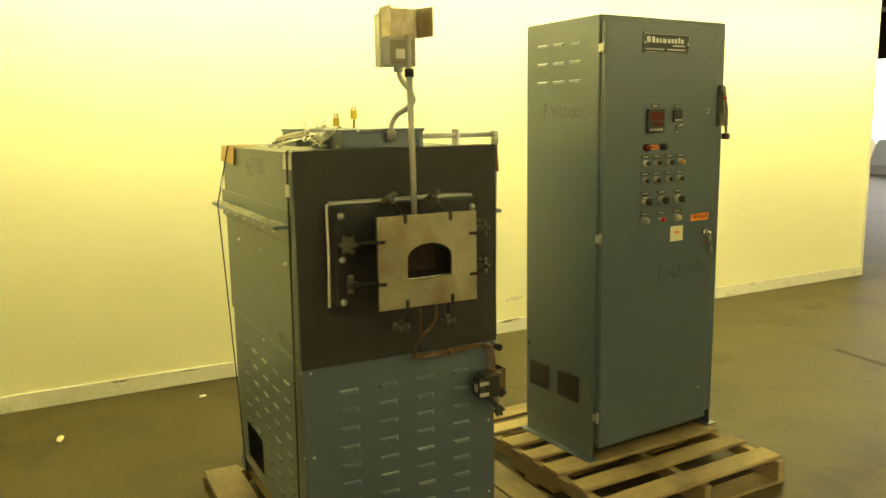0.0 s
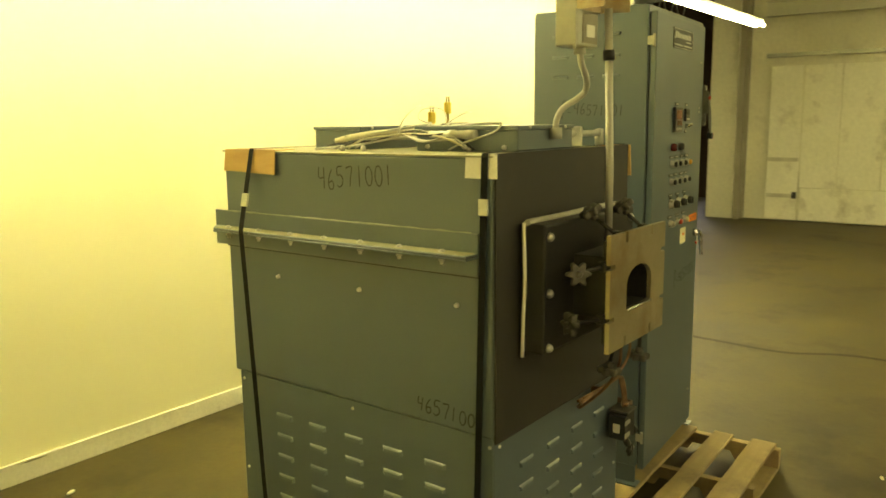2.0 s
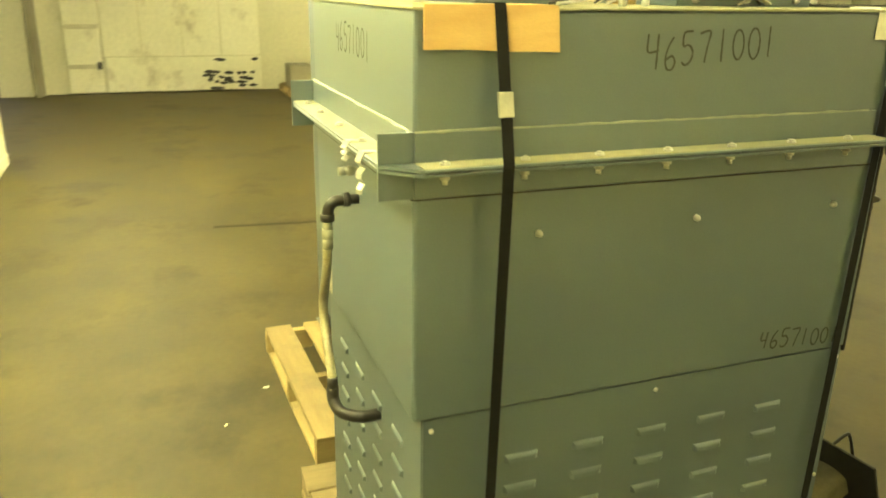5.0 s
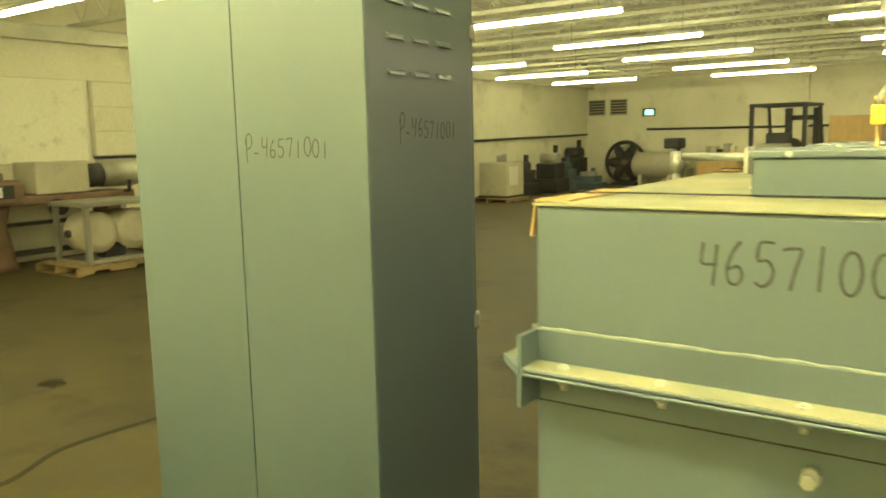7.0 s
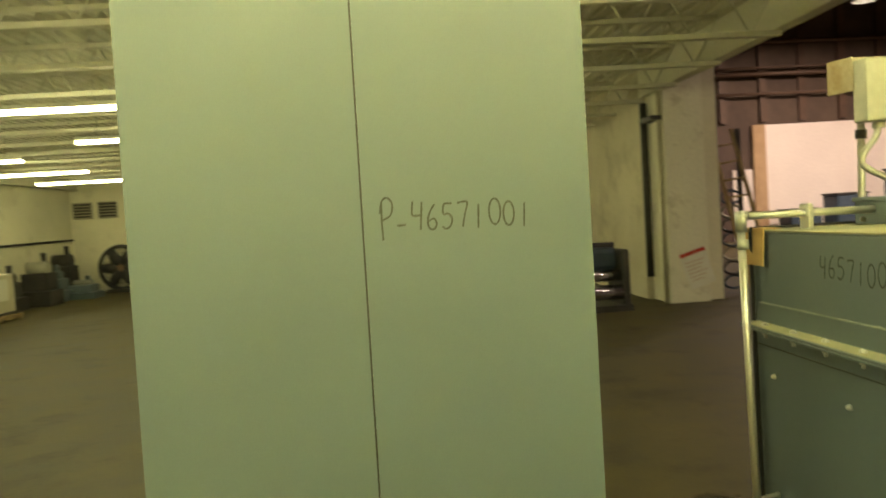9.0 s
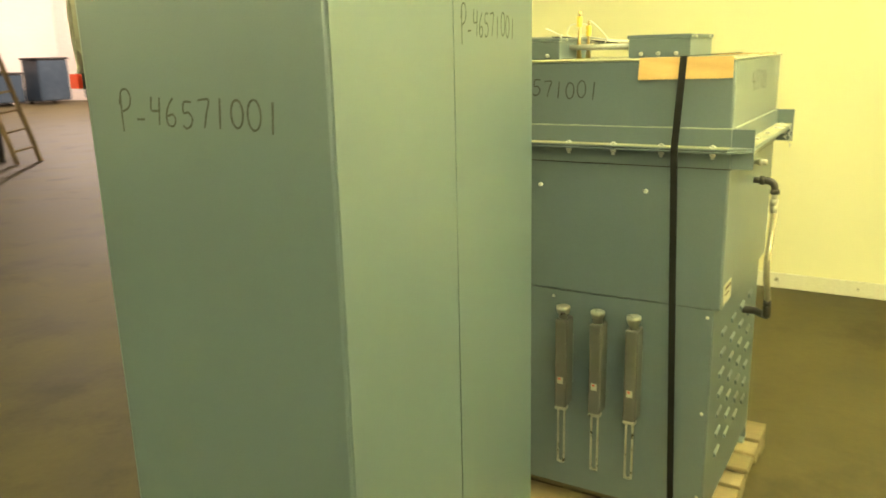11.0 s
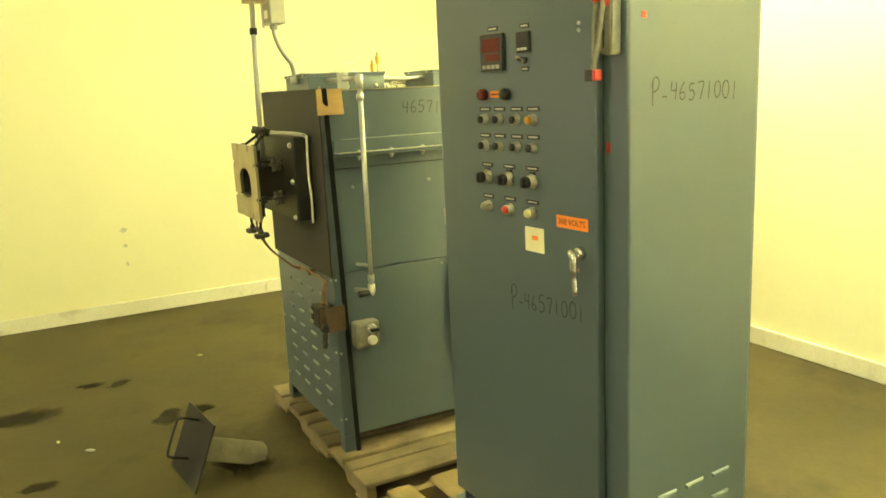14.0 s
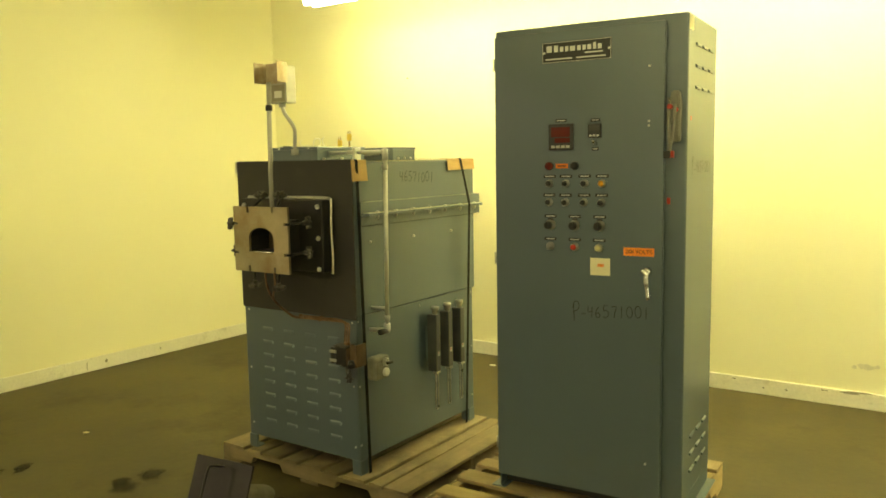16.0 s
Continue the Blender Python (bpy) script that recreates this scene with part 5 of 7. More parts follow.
for u0 in (0.222, 0.478):
    shared("rivet", small_dome, name_plate, pose(u0, DF - 0.002, 1.893))
meter = plate_on("temperature_controller", 0.242, 0.342, 1.526, 1.624, PLASTIC, 0.012, "square black temperature controller", 0.003)
part("display", bm_box(0.254, 0.330, DF - 0.0126, DF - 0.0118, 1.575, 1.612), DARK_RED, meter, "dark red digit window")
part("display", bm_box(0.268, 0.330, DF - 0.0126, DF - 0.0118, 1.553, 1.571), DARK_RED, meter)
for k in range(4):
    part("key", bm_box(0.254 + 0.02 * k, 0.269 + 0.02 * k, DF - 0.0132, DF - 0.0118, 1.533, 1.543), GREY_STEEL, meter)
limit = plate_on("limit_controller", 0.399, 0.451, 1.568, 1.620, PLASTIC, 0.010, "small black limit controller", 0.002)
part("display", bm_box(0.405, 0.445, DF - 0.0108, DF - 0.0098, 1.595, 1.614), DARK, limit)
for k in range(3):
    part("key", bm_box(0.406 + 0.014 * k, 0.416 + 0.014 * k, DF - 0.0112, DF - 0.0098, 1.573, 1.580), SILVER_PAINT, limit)


def legend(u, z, w):
    p = plate_on("legend_plate", u - w / 2, u + w / 2, z - 0.006, z + 0.006, PLASTIC, 0.0015)
    bar_on(u - w * 0.36, u + w * 0.36, z, 0.004, SILVER_PAINT, p)


legend(0.290, 1.637, 0.045)
legend(0.426, 1.634, 0.036)
legend(0.426, 1.527, 0.026)
part("toggle", bm_tube([(0.426, DF, 1.548), (0.426, DF - 0.014, 1.550), (0.426, DF - 0.03, 1.556)], [0.009, 0.007, 0.004], 10), CHROME, cab_door, "chrome toggle switch")
for u0, mat in ((0.243, DARK_RED), (0.346, PLASTIC)):
    part("pilot_light", bm_tube([(u0, DF, 1.465), (u0, DF - 0.012, 1.465), (u0, DF - 0.02, 1.465), (u0, DF - 0.022, 1.465)], [0.016, 0.016, 0.013, 0.006], 16), mat, cab_door, "round pilot lamp")
ol = plate_on("warning_label", 0.268, 0.318, 1.456, 1.474, ORANGE, 0.001, "small orange label")
bar_on(0.276, 0.31, 1.465, 0.004, PLASTIC, ol, 0.002)


def button(u, z, r, lens, wide=0.0, label="round black push button in a silver collar"):
    b = part("push_button", bm_tube([(u, DF, z), (u, DF - 0.004, z), (u, DF - 0.005, z), (u, DF - 0.014, z), (u, DF - 0.016, z), (u, DF - 0.016, z), (u, DF - 0.013, z)],
                                    [r * 1.12, r * 1.12, r, r * 0.98, r * 0.9, r * 0.8, r * 0.78], 18), CHROME_DULL, cab_door, label)
    part("lens", bm_tube([(u, DF - 0.0128, z), (u, DF - 0.021, z), (u, DF - 0.0245, z), (u, DF - 0.026, z)], [r * 0.77, r * 0.77, r * 0.66, r * 0.3], 14), lens, b)
    legend(u, z + r + 0.014, 0.05 + wide)


for k, u0 in enumerate((0.243, 0.310, 0.385, 0.454)):
    button(u0, 1.398, 0.0135, AMBER if k == 3 else PLASTIC, label="round amber push button in a silver collar" if k == 3 else "round black push button in a silver collar")
    button(u0 - 0.002, 1.326, 0.0135, PLASTIC)
for u0 in (0.246, 0.346, 0.445):
    b = part("selector_switch", bm_tube([(u0, DF, 1.238), (u0, DF - 0.005, 1.238), (u0, DF - 0.006, 1.238), (u0, DF - 0.018, 1.238), (u0, DF - 0.020, 1.238)], [0.0205, 0.0205, 0.0175, 0.0175, 0.015], 18), CHROME_DULL, cab_door, "selector switch with a black knob")
    part("knob", bm_tube([(u0, DF - 0.0195, 1.238), (u0, DF - 0.024, 1.238), (u0, DF - 0.034, 1.238), (u0, DF - 0.036, 1.238)], [0.0155, 0.0165, 0.0145, 0.011], 14), PLASTIC, b)
    part("lever", bm_box(u0 - 0.0045, u0 + 0.0045, DF - 0.041, DF - 0.034, 1.225, 1.251, 0.0015), PLASTIC, b)
    part("stop_plate", bm_box(u0 - 0.010, u0 + 0.010, DF - 0.004, DF, 1.2555, 1.264), PLASTIC, b)
    legend(u0, 1.272, 0.05)
for u0, mat in ((0.246, GREY_STEEL), (0.346, RED), (0.443, CREAM_LENS)):
    button(u0, 1.155, 0.0145, mat, label="illuminated push button in a silver collar")
plate_on("paper_note", 0.408, 0.486, 1.050, 1.116, PAPER, 0.001, "taped tan paper note")
plate_on("note_stamp", 0.437, 0.462, 1.083, 1.094, ORANGE, 0.0018)
volts = plate_on("voltage_label", 0.537, 0.652, 1.130, 1.161, ORANGE, 0.001, "orange label reading 208 VOLTS")
lettering("208 VOLTS", 0.021, PLASTIC, volts, Matrix.Translation((0.5945, DF - 0.0016, 1.1455)) @ pose(0, 0, 0, 90, 0, 0))
latch = part("latch_handle", bm_tube([(0.626, DF, 1.074), (0.626, DF - 0.018, 1.074)], [0.018, 0.014], 14), CHROME, cab_door, "chrome lever latch")
bm = bmesh.new()
tube(bm, bent([(0.615, DF - 0.022, 1.078), (0.628, DF - 0.027, 1.068), (0.632, DF - 0.03, 1.03), (0.640, DF - 0.033, 0.975)]), [0.011] * 7 + [0.010] * 6 + [0.008] * 6, 10)
part("lever", bm, CHROME, latch)
part("key_tag", bm_tube([(0.622, DF - 0.010, 1.035), (0.622, DF - 0.014, 1.024)], 0.004, 8), RED, latch)
for z in (1.817, 1.622, 1.606, 0.340):
    shared("screw", small_dome, cab_door, pose(0.627, DF, z))
handwriting("P-46571001", 0.305, 0.044, pose(0.338, DF, 0.886, 0, -2, 0), cab_door, 5, 0.0036)
handwriting("P-46571001", 0.257, 0.042, Matrix.Translation((0.360, CD + 0.003, 1.561)) @ pose(0, 0, 0, 0, 1, 180), body, 6, 0.0034)
handwriting("P-46571001", 0.26, 0.042, Matrix.Translation((0, 0.345, 1.603)) @ pose(0, 0, 0, 0, 3, -90), body, 7, 0.0036)
handwriting("P-46571001", 0.31, 0.042, Matrix.Translation((CW, 0.073, 1.44)) @ pose(0, 0, 0, 0, 2, 90), body, 8, 0.0036)
# disconnect handle on the body beside the door
bm = bmesh.new()
prism(bm, [(0.700, 1.545), (0.737, 1.545), (0.739, 1.68), (0.732, 1.725), (0.708, 1.725), (0.700, 1.69)], -0.034, -0.0005)
bmesh.ops.bevel(bm, geom=[e for e in bm.edges if e.calc_length() > 0.02 and e.is_manifold and e.calc_face_angle(0) > 0.9], offset=0.004, segments=2, affect="EDGES")
disc = part("disconnect_switch", bm, CASTING, cabinet, "grey cast disconnect lever with black grip and red marks")
bm = bmesh.new()
box(bm, 0.697, 0.7, -0.05, -0.006, 1.60, 1.70, 0.001)
box(bm, 0.7, 0.708, -0.052, -0.034, 1.655, 1.69, 0.002)
part("hinge_cheek", bm, CASTING, disc)
bm = bmesh.new()
for u, low in ((0.7035, 0.001), (0.7215, -0.002)):
    tube(bm, bent([(u, -0.038, 1.675), (u, -0.05, 1.62), (0.6 * u + 0.4 * 0.711, -0.056, 1.56), (0.711 + low * 2, -0.06, 1.51)]), [0.0062] * 9 + [0.0052] * 10, 8)
tube(bm, [(0.7035, -0.049, 1.612), (0.7215, -0.049, 1.612)], 0.005, 8)
part("lever", bm, CASTING, disc)
part("slot", bm_box(0.712, 0.716, -0.0352, -0.0335, 1.56, 1.60), DARK, disc)
part("grip", bm_box(0.690, 0.716, -0.072, -0.050, 1.488, 1.514, bevel=0.003), PLASTIC, disc)
part("grip_mark", bm_box(0.716, 0.726, -0.071, -0.051, 1.489, 1.513, bevel=0.002), RED, disc, "red end of the grip")
part("lens", bm_tube([(0.706, -0.034, 1.668), (0.706, -0.056, 1.668), (0.706, -0.058, 1.668)], [0.009, 0.009, 0.005], 12), RED, disc, "round red mark")
part("lens", bm_tube([(0.724, -0.034, 1.658), (0.724, -0.040, 1.658), (0.724, -0.042, 1.658)], [0.009, 0.009, 0.005], 12), RED, disc, "round red mark")
part("sticker", bm_box(CW, CW + 0.001, 0.040, 0.056, 1.622, 1.637), RED, cabinet, "small red sticker")
part("sticker", bm_box(0.688, 0.700, -0.0012, -0.0002, 1.322, 1.345), RED, cabinet, "small red sticker")

# ---- furnace plug lying on the floor ----
plug = thing("furnace_plug", pose(0.40, -0.575, 0, -22, 0, 6), "dark steel furnace plug with handle, tipped over on the floor", "plug")
bm = bmesh.new()
box(bm, -0.158, 0.158, -0.005, 0.004, 0.0, 0.275, 0.002)
part("plate", bm, BLACK_STEEL, plug, "dark square steel plate")
bm = bmesh.new()
prism(bm, arch(-0.058, 0.058, 0.100, 0.178, 0.03), 0.004, 0.30)
part("block", bm, REFRACTORY, plug, "grey refractory block")
bm = bmesh.new()
tube(bm, bent([(0.0, -0.005, 0.085), (0.0, -0.075, 0.085), (0.0, -0.092, 0.10), (0.0, -0.095, 0.165), (0.0, -0.092, 0.23), (0.0, -0.075, 0.245), (0.0, -0.005, 0.245)]), 0.0055, 8)
part("handle", bm, BLACK_STEEL, plug)


# ---- marks and litter on the floor ----
def stain(cx, cy, rx, ry, seed, rot=0.0, z=0.0022, mat=SOAKED):
    r = random.Random(seed)
    bm = bmesh.new()
    n = 40
    ph = [r.uniform(0, 6.28) for _ in range(5)]
    pts = []
    for i in range(n):
        a = 2 * math.pi * i / n
        k = 1 + sum(0.36 / (j + 1) * math.sin((j + 2) * a + ph[j]) for j in range(5))
        x, y = rx * k * math.cos(a), ry * k * math.sin(a)
        pts.append(bm.verts.new((cx + x * math.cos(rot) - y * math.sin(rot), cy + x * math.sin(rot) + y * math.cos(rot), z)))
    f = bm.faces.new(pts)
    if f.normal.z < 0:
        f.normal_flip()
    up = bmesh.ops.extrude_face_region(bm, geom=[f])["geom"]
    for v in up:
        if isinstance(v, bmesh.types.BMVert):
            v.co.z -= 0.0018
    bmesh.ops.recalc_face_normals(bm, faces=bm.faces[:])
    tagged(new("floor_stain", mesh_of("floor_stain", bm, mat)), "dark oil stain on the concrete floor", "stain", "floor stains")


for i, (cx, cy, rx, ry, rot) in enumerate(((-0.70, -1.14, 0.10, 0.19, 0.2), (0.14, -1.08, 0.05, 0.07, 0.5), (-0.39, -1.95, 0.10, 0.22, 0.3), (0.05, -1.96, 0.15, 0.25, -0.3), (-0.27, -0.53, 0.06, 0.09, 0.3), (-0.30, -0.37, 0.05, 0.08, 0.1), (-0.98, -0.80, 0.04, 0.07, 0.0), (-0.93, -0.66, 0.03, 0.07, 0.4), (0.42, -0.33, 0.12, 0.10, 0.6), (0.24, -0.36, 0.05, 0.06, 0.0), (-0.35, -0.50, 0.03, 0.05, 0.0), (3.6, -2.6, 0.12, 0.2, 0.4), (5.36, -0.72, 0.07, 0.14, 0.7))):
    stain(cx, cy, rx * 1.2, ry * 1.2, 200 + i, rot, 0.0022 + 0.0004 * i)
for k, pts in enumerate((((4.06, 1.0), (4.02, 0.62), (4.0, 0.25), (4.16, -0.08), (4.18, -0.4), (4.12, -0.9), (4.17, -1.25)), ((4.2, -1.6), (4.25, -2.2), (4.2, -2.9)))):
    bm = bmesh.new()
    ribbon(bm, bent([(x, y, 0.0008) for x, y in pts], 5), 0.044, (1, 0, 0), 0.001)
    tagged(new("floor_crack", mesh_of("floor_crack", bm, STAIN)), "dark crack in the concrete floor", "crack", "floor cracks")


def litter(x, y, size, mat, seed, label):
    r = random.Random(seed)
    bm = bmesh.new()
    bmesh.ops.create_icosphere(bm, subdivisions=2, radius=size)
    for v in bm.verts:
        v.co = Vector((v.co.x * r.uniform(1.2, 1.5), v.co.y * r.uniform(0.5, 0.7), v.co.z * r.uniform(0.25, 0.45)))
    low = min(v.co.z for v in bm.verts)
    ob = new("litter", mesh_of("litter", bm, mat))
    ob.matrix_world = pose(x, y, -low, 0, 0, r.uniform(0, 180))
    tagged(ob, label, "litter", "floor litter")


for i, (x, y, s) in enumerate(((-0.70, 1.935, 0.03), (0.07, 2.23, 0.018), (-1.14, -0.20, 0.013), (-0.10, -0.88, 0.016), (-0.28, -1.0, 0.010), (-1.72, 2.22, 0.03), (0.27, 1.27, 0.006), (0.40, 1.30, 0.005), (2.245, -0.575, 0.014), (0.224, 1.262, 0.008), (0.142, 1.378, 0.007), (1.74, 1.0, 0.010), (1.50, 1.18, 0.007))):
    litter(x, y, s, (PAPER, WHITE_CARD)[i % 2], 300 + i, "small scrap of pale litter on the floor")


def wall_mark(m, w, h, seed, mat=SCUFF, label="faint grey rub mark on the cream wall"):
    """A thin irregular rub mark; its own -x side faces the wall."""
    r = random.Random(seed)
    bm = bmesh.new()
    vs = [bm.verts.new((0, w * r.uniform(0.5, 1) * math.cos(a), h * r.uniform(0.5, 1) * math.sin(a))) for a in (i * math.pi / 7 for i in range(14))]
    bm.faces.new(vs)
    up = bmesh.ops.extrude_face_region(bm, geom=bm.faces[:])["geom"]
    for v in up:
        if isinstance(v, bmesh.types.BMVert):
            v.co.x -= 0.0012
    bmesh.ops.recalc_face_normals(bm, faces=bm.faces[:])
    ob = new("wall_mark", mesh_of("wall_mark", bm, mat))
    ob.matrix_world = m
    tagged(ob, label, "mark", "wall marks")


for i, (y, z, w, h) in enumerate(((-0.41, 0.61, 0.03, 0.025), (-0.41, 0.5, 0.02, 0.02), (-2.91, 0.63, 0.025, 0.02), (-2.92, 0.54, 0.018, 0.015), (-2.47, 0.52, 0.1, 0.012), (-0.41, 0.37, 0.012, 0.02))):
    wall_mark(pose(-2.3985, y, z), w, h, 500 + i)
for i, (x, z, w, h) in enumerate(((2.44, 0.250, 0.055, 0.022), (2.38, 0.240, 0.022, 0.016), (2.50, 0.256, 0.022, 0.015))):
    wall_mark(pose(x, 2.5288, z, rz=-90), w, h, 520 + i, FAINT_SCUFF, "grey scuffed patch on the cream wall")
for i, (x, z, w, h) in enumerate(((2.42, 0.094, 0.11, 0.007), (2.37, 0.087, 0.07, 0.009), (2.23, 0.082, 0.025, 0.004), (2.215, 0.083, 0.003, 0.012), (1.70, 0.08, 0.014, 0.006), (1.88, 0.045, 0.012, 0.006), (2.015, 0.05, 0.012, 0.008),
                                  (-0.35, 0.085, 0.06, 0.006), (0.05, 0.088, 0.07, 0.005))):
    wall_mark(pose(x, 2.5108, z, rz=-90), w, h, 540 + i, GRIME, "dark grime mark on the white baseboard")
for i, (y, z, w, h) in enumerate(((0.555, 0.049, 0.003, 0.042), (0.709, 0.055, 0.014, 0.018), (1.178, 0.05, 0.008, 0.01))):
    wall_mark(pose(-2.3806, y, z), w, h, 560 + i, GRIME, "dark grime mark on the white baseboard")
wall_mark(pose(-0.879, 2.5288, 2.158, rz=-90), 0.012, 0.012, 570, GRIME, "small dark nail spot on the cream wall")


# ---- hall walls: doors, windows, fittings ----
def wall_part(name, bm, mat, label=""):
    return structure(name, bm, mat, label)


for i, (y0, y1) in enumerate(((-2.52, -2.30), (-8.42, -7.95), (-14.4, -14.0))):
    bm = bmesh.new()
    box(bm, 11.2, 11.35, y0, y1, 0, 3.9, 0.01)
    wall_part("column_%d" % (i + 1), bm, FAR_WALL, "white wall pier")
bm = bmesh.new()
box(bm, 11.15, 11.42, 2.78, 3.2, 0, 3.9, 0.012)
wall_part("column_4", bm, FAR_WALL, "white square column")
bm = bmesh.new()
box(bm, 11.05, 11.12, 2.66, 2.74, 0, 3.6)
box(bm, 11.22, 11.3, 2.64, 2.70, 0, 3.6)
wall_part("pipe_riser", bm, TAUPE, "dark pipes beside the column")
for i, (y0, y1, z0, z1) in enumerate(((-4.68, -2.62, 1.36, 2.56), (-6.1, -4.76, 1.42, 2.56), (-7.76, -6.15, 1.50, 2.65), (-10.6, -8.8, 1.45, 2.65))):
    w = structure("window_%d" % (i + 1), bm_box(11.325, 11.352, y0, y1, z0, z1), CREAM, "boarded-up hall window")
    if i == 0:
        part("boarding", bm_box(11.30, 11.325, y0 + 0.01, y1 - 0.01, z0 + 0.01, z1 - 0.01, bevel=0.003), CHIPPED, w, "pale flush boarding")
        continue
    h = (z1 - z0 - 0.04) / 3
    for k in range(3):
        part("boarding", bm_box(11.312, 11.325, y0 + 0.04, y1 - 0.04, z0 + 0.03 + k * h, z0 + 0.02 + (k + 1) * h, bevel=0.003), FAR_WALL, w, "grimy pale board")
    part("window_sill", bm_box(11.27, 11.325, y0, y1, z0 - 0.025, z0 + 0.02), DARK, w)
# wide sliding door of white boards
d = structure("door_1", bm_box(11.31, 11.348, -0.37, 2.34, 0.02, 2.45), FAR_WALL, "wide cream panelled hall door, closed")
for y0, y1 in ((1.34, 1.84), (0.76, 1.32), (0.22, 0.74), (-0.35, 0.20)):
    part("panel", bm_box(11.29, 11.31, y0, y1, 0.52, 2.34, bevel=0.006), CHIPPED, d)
part("post_board", bm_box(11.282, 11.31, 1.87, 2.32, 0.02, 2.34, bevel=0.006), CHIPPED, d)
part("kick_board", bm_box(11.28, 11.31, -0.36, 1.82, 0.02, 0.51, bevel=0.006), CHIPPED, d, "scuffed lower board")
for z in (0.39, 0.94):
    part("strap_hinge", bm_box(11.265, 11.282, 1.87, 2.31, z - 0.03, z + 0.03, bevel=0.004), CREAM, d)
part("door_track", bm_box(11.25, 11.31, -0.9, 2.4, 2.47, 2.53), GALV, d)
part("bolt", bm_tube([(11.27, 1.9, 0.35), (11.27, 1.9, 0.45)], 0.035, 10), DARK, d)
rnd = random.Random(5)
for k in range(26):
    y, z = rnd.uniform(-0.26, 0.42), 0.04 + 0.26 * rnd.random() ** 1.4
    if k < 2:
        y, z = (0.24, -0.27)[k], 0.46
    w = rnd.uniform(0.04, 0.13)
    bm = bmesh.new()
    pts = [bm.verts.new((11.277 - 0.0003 * k, y + w * rnd.uniform(0.6, 1) * math.cos(a), z + 0.03 * rnd.uniform(0.5, 1) * math.sin(a))) for a in (i * math.pi / 6 for i in range(12))]
    bm.faces.new(pts)
    part("scuff", bm, DARK, d, "black scuff mark on the door")
# south wall fittings
structure("trim_conduit", bm_tube([(9.3, -22.27, 1.72), (3.0, -22.27, 1.70), (-2.3, -22.27, 1.66), (-2.3, -22.27, 3.3)], 0.035, 8), DARK, "dark conduit along the wall")
structure("trim_conduit_east", bm_tube([(11.31, -10.6, 1.5), (11.31, -15.0, 1.5), (11.31, -22.2, 1.6)], 0.03, 8), DARK, "dark conduit along the wall")
bm = bmesh.new()
box(bm, 4.6, 5.05, -22.3, -22.12, 0, 3.9, 0.01)
wall_part("column_5", bm, FAR_WALL, "white wall pier")
bm = bmesh.new()
box(bm, 1.25, 2.32, -22.26, -22.2, 1.42, 2.56, 0.01)
tagged(new("wall_board", mesh_of("wall_board", bm, GALV)), "grey steel board fixed to the far wall", "board")
sign = thing("exit_sign", pose(9.25, -22.25, 2.25), "lit green exit sign on the far wall", "sign")
part("case", bm_box(-0.2, 0.2, -0.04, 0.03, -0.12, 0.12, bevel=0.01), DARK, sign)
part("glow", bm_box(-0.17, 0.1, 0.03, 0.036, -0.08, 0.08), GREEN_SIGN, sign, "glowing green face")
for x in (10.25, 11.0):
    v = thing("wall_vent", pose(x, -22.26, 2.45), "dark louvred vent in the far wall", "vent", "wall vents")
    part("frame", bm_box(-0.28, 0.28, -0.03, 0.02, -0.25, 0.25), TAUPE, v)
    for k in range(5):
        part("slat", bm_box(-0.25, 0.25, 0.02, 0.03, -0.2 + 0.09 * k, -0.15 + 0.09 * k), DARK, v)
# passage to the high bay: white column, sign, stacked ladders
bm = bmesh.new()
box(bm, -3.36, -2.70, -11.2, -10.35, 0, 3.9, 0.015)
wall_part("column_6", bm, CHIPPED, "chipped white square column at the passage")
bm = bmesh.new()
box(bm, -3.66, -3.362, -11.2, -10.55, 0, 3.9, 0.012)
wall_part("column_7", bm, FAR_WALL, "grey-white pilaster behind the column")
structure("trim_pipe", bm_tube([(-2.60, -11.0, 0.4), (-2.60, -11.0, 3.3)], 0.06, 10), DARK, "dark standpipe beside the column")
structure("trim_pipe_pale", bm_tube([(-2.665, -10.45, 0.0), (-2.665, -10.45, 2.0), (-2.665, -10.45, 3.9)], 0.035, 10), CREAM, "pale pipe on the column's corner")
structure("trim_pipe_clip", bm_box(-2.72, -2.52, -10.98, -10.40, 2.96, 3.03), DARK, "clamp across the pipes")
sg = thing("caution_sign", pose(-3.15, -10.343, 0.55, 0, -17, 180), "white card sign with red heading taped askew", "sign")
part("card", bm_box(-0.22, 0.22, -0.004, 0.0, -0.30, 0.30), WHITE_CARD, sg)
part("heading", bm_box(-0.215, 0.215, -0.006, -0.004, 0.235, 0.295), RED, sg)
for k in range(6):
    part("print_bar", bm_box(-0.16, 0.15 - 0.05 * (k % 3), -0.006, -0.004, 0.12 - 0.06 * k, 0.132 - 0.06 * k), FADED_PRINT, sg)
lad = thing("ladder", pose(-4.55, -10.5, 0, 12, 8, 0), "wooden ladder leaning beside the column", "ladder")
for x in (0.0, 0.38):
    part("rail", bm_box(x, x + 0.05, -0.03, 0.03, 0.0, 2.9), WOOD, lad)
for k in range(9):
    part("rung", bm_tube([(0.02, 0, 0.25 + 0.3 * k), (0.41, 0, 0.25 + 0.3 * k)], 0.016, 8), WOOD, lad)
rk = thing("coil_rack", pose(-3.95, -11.05, 0), "dark rack of hoses and coils behind the ladder", "rack")
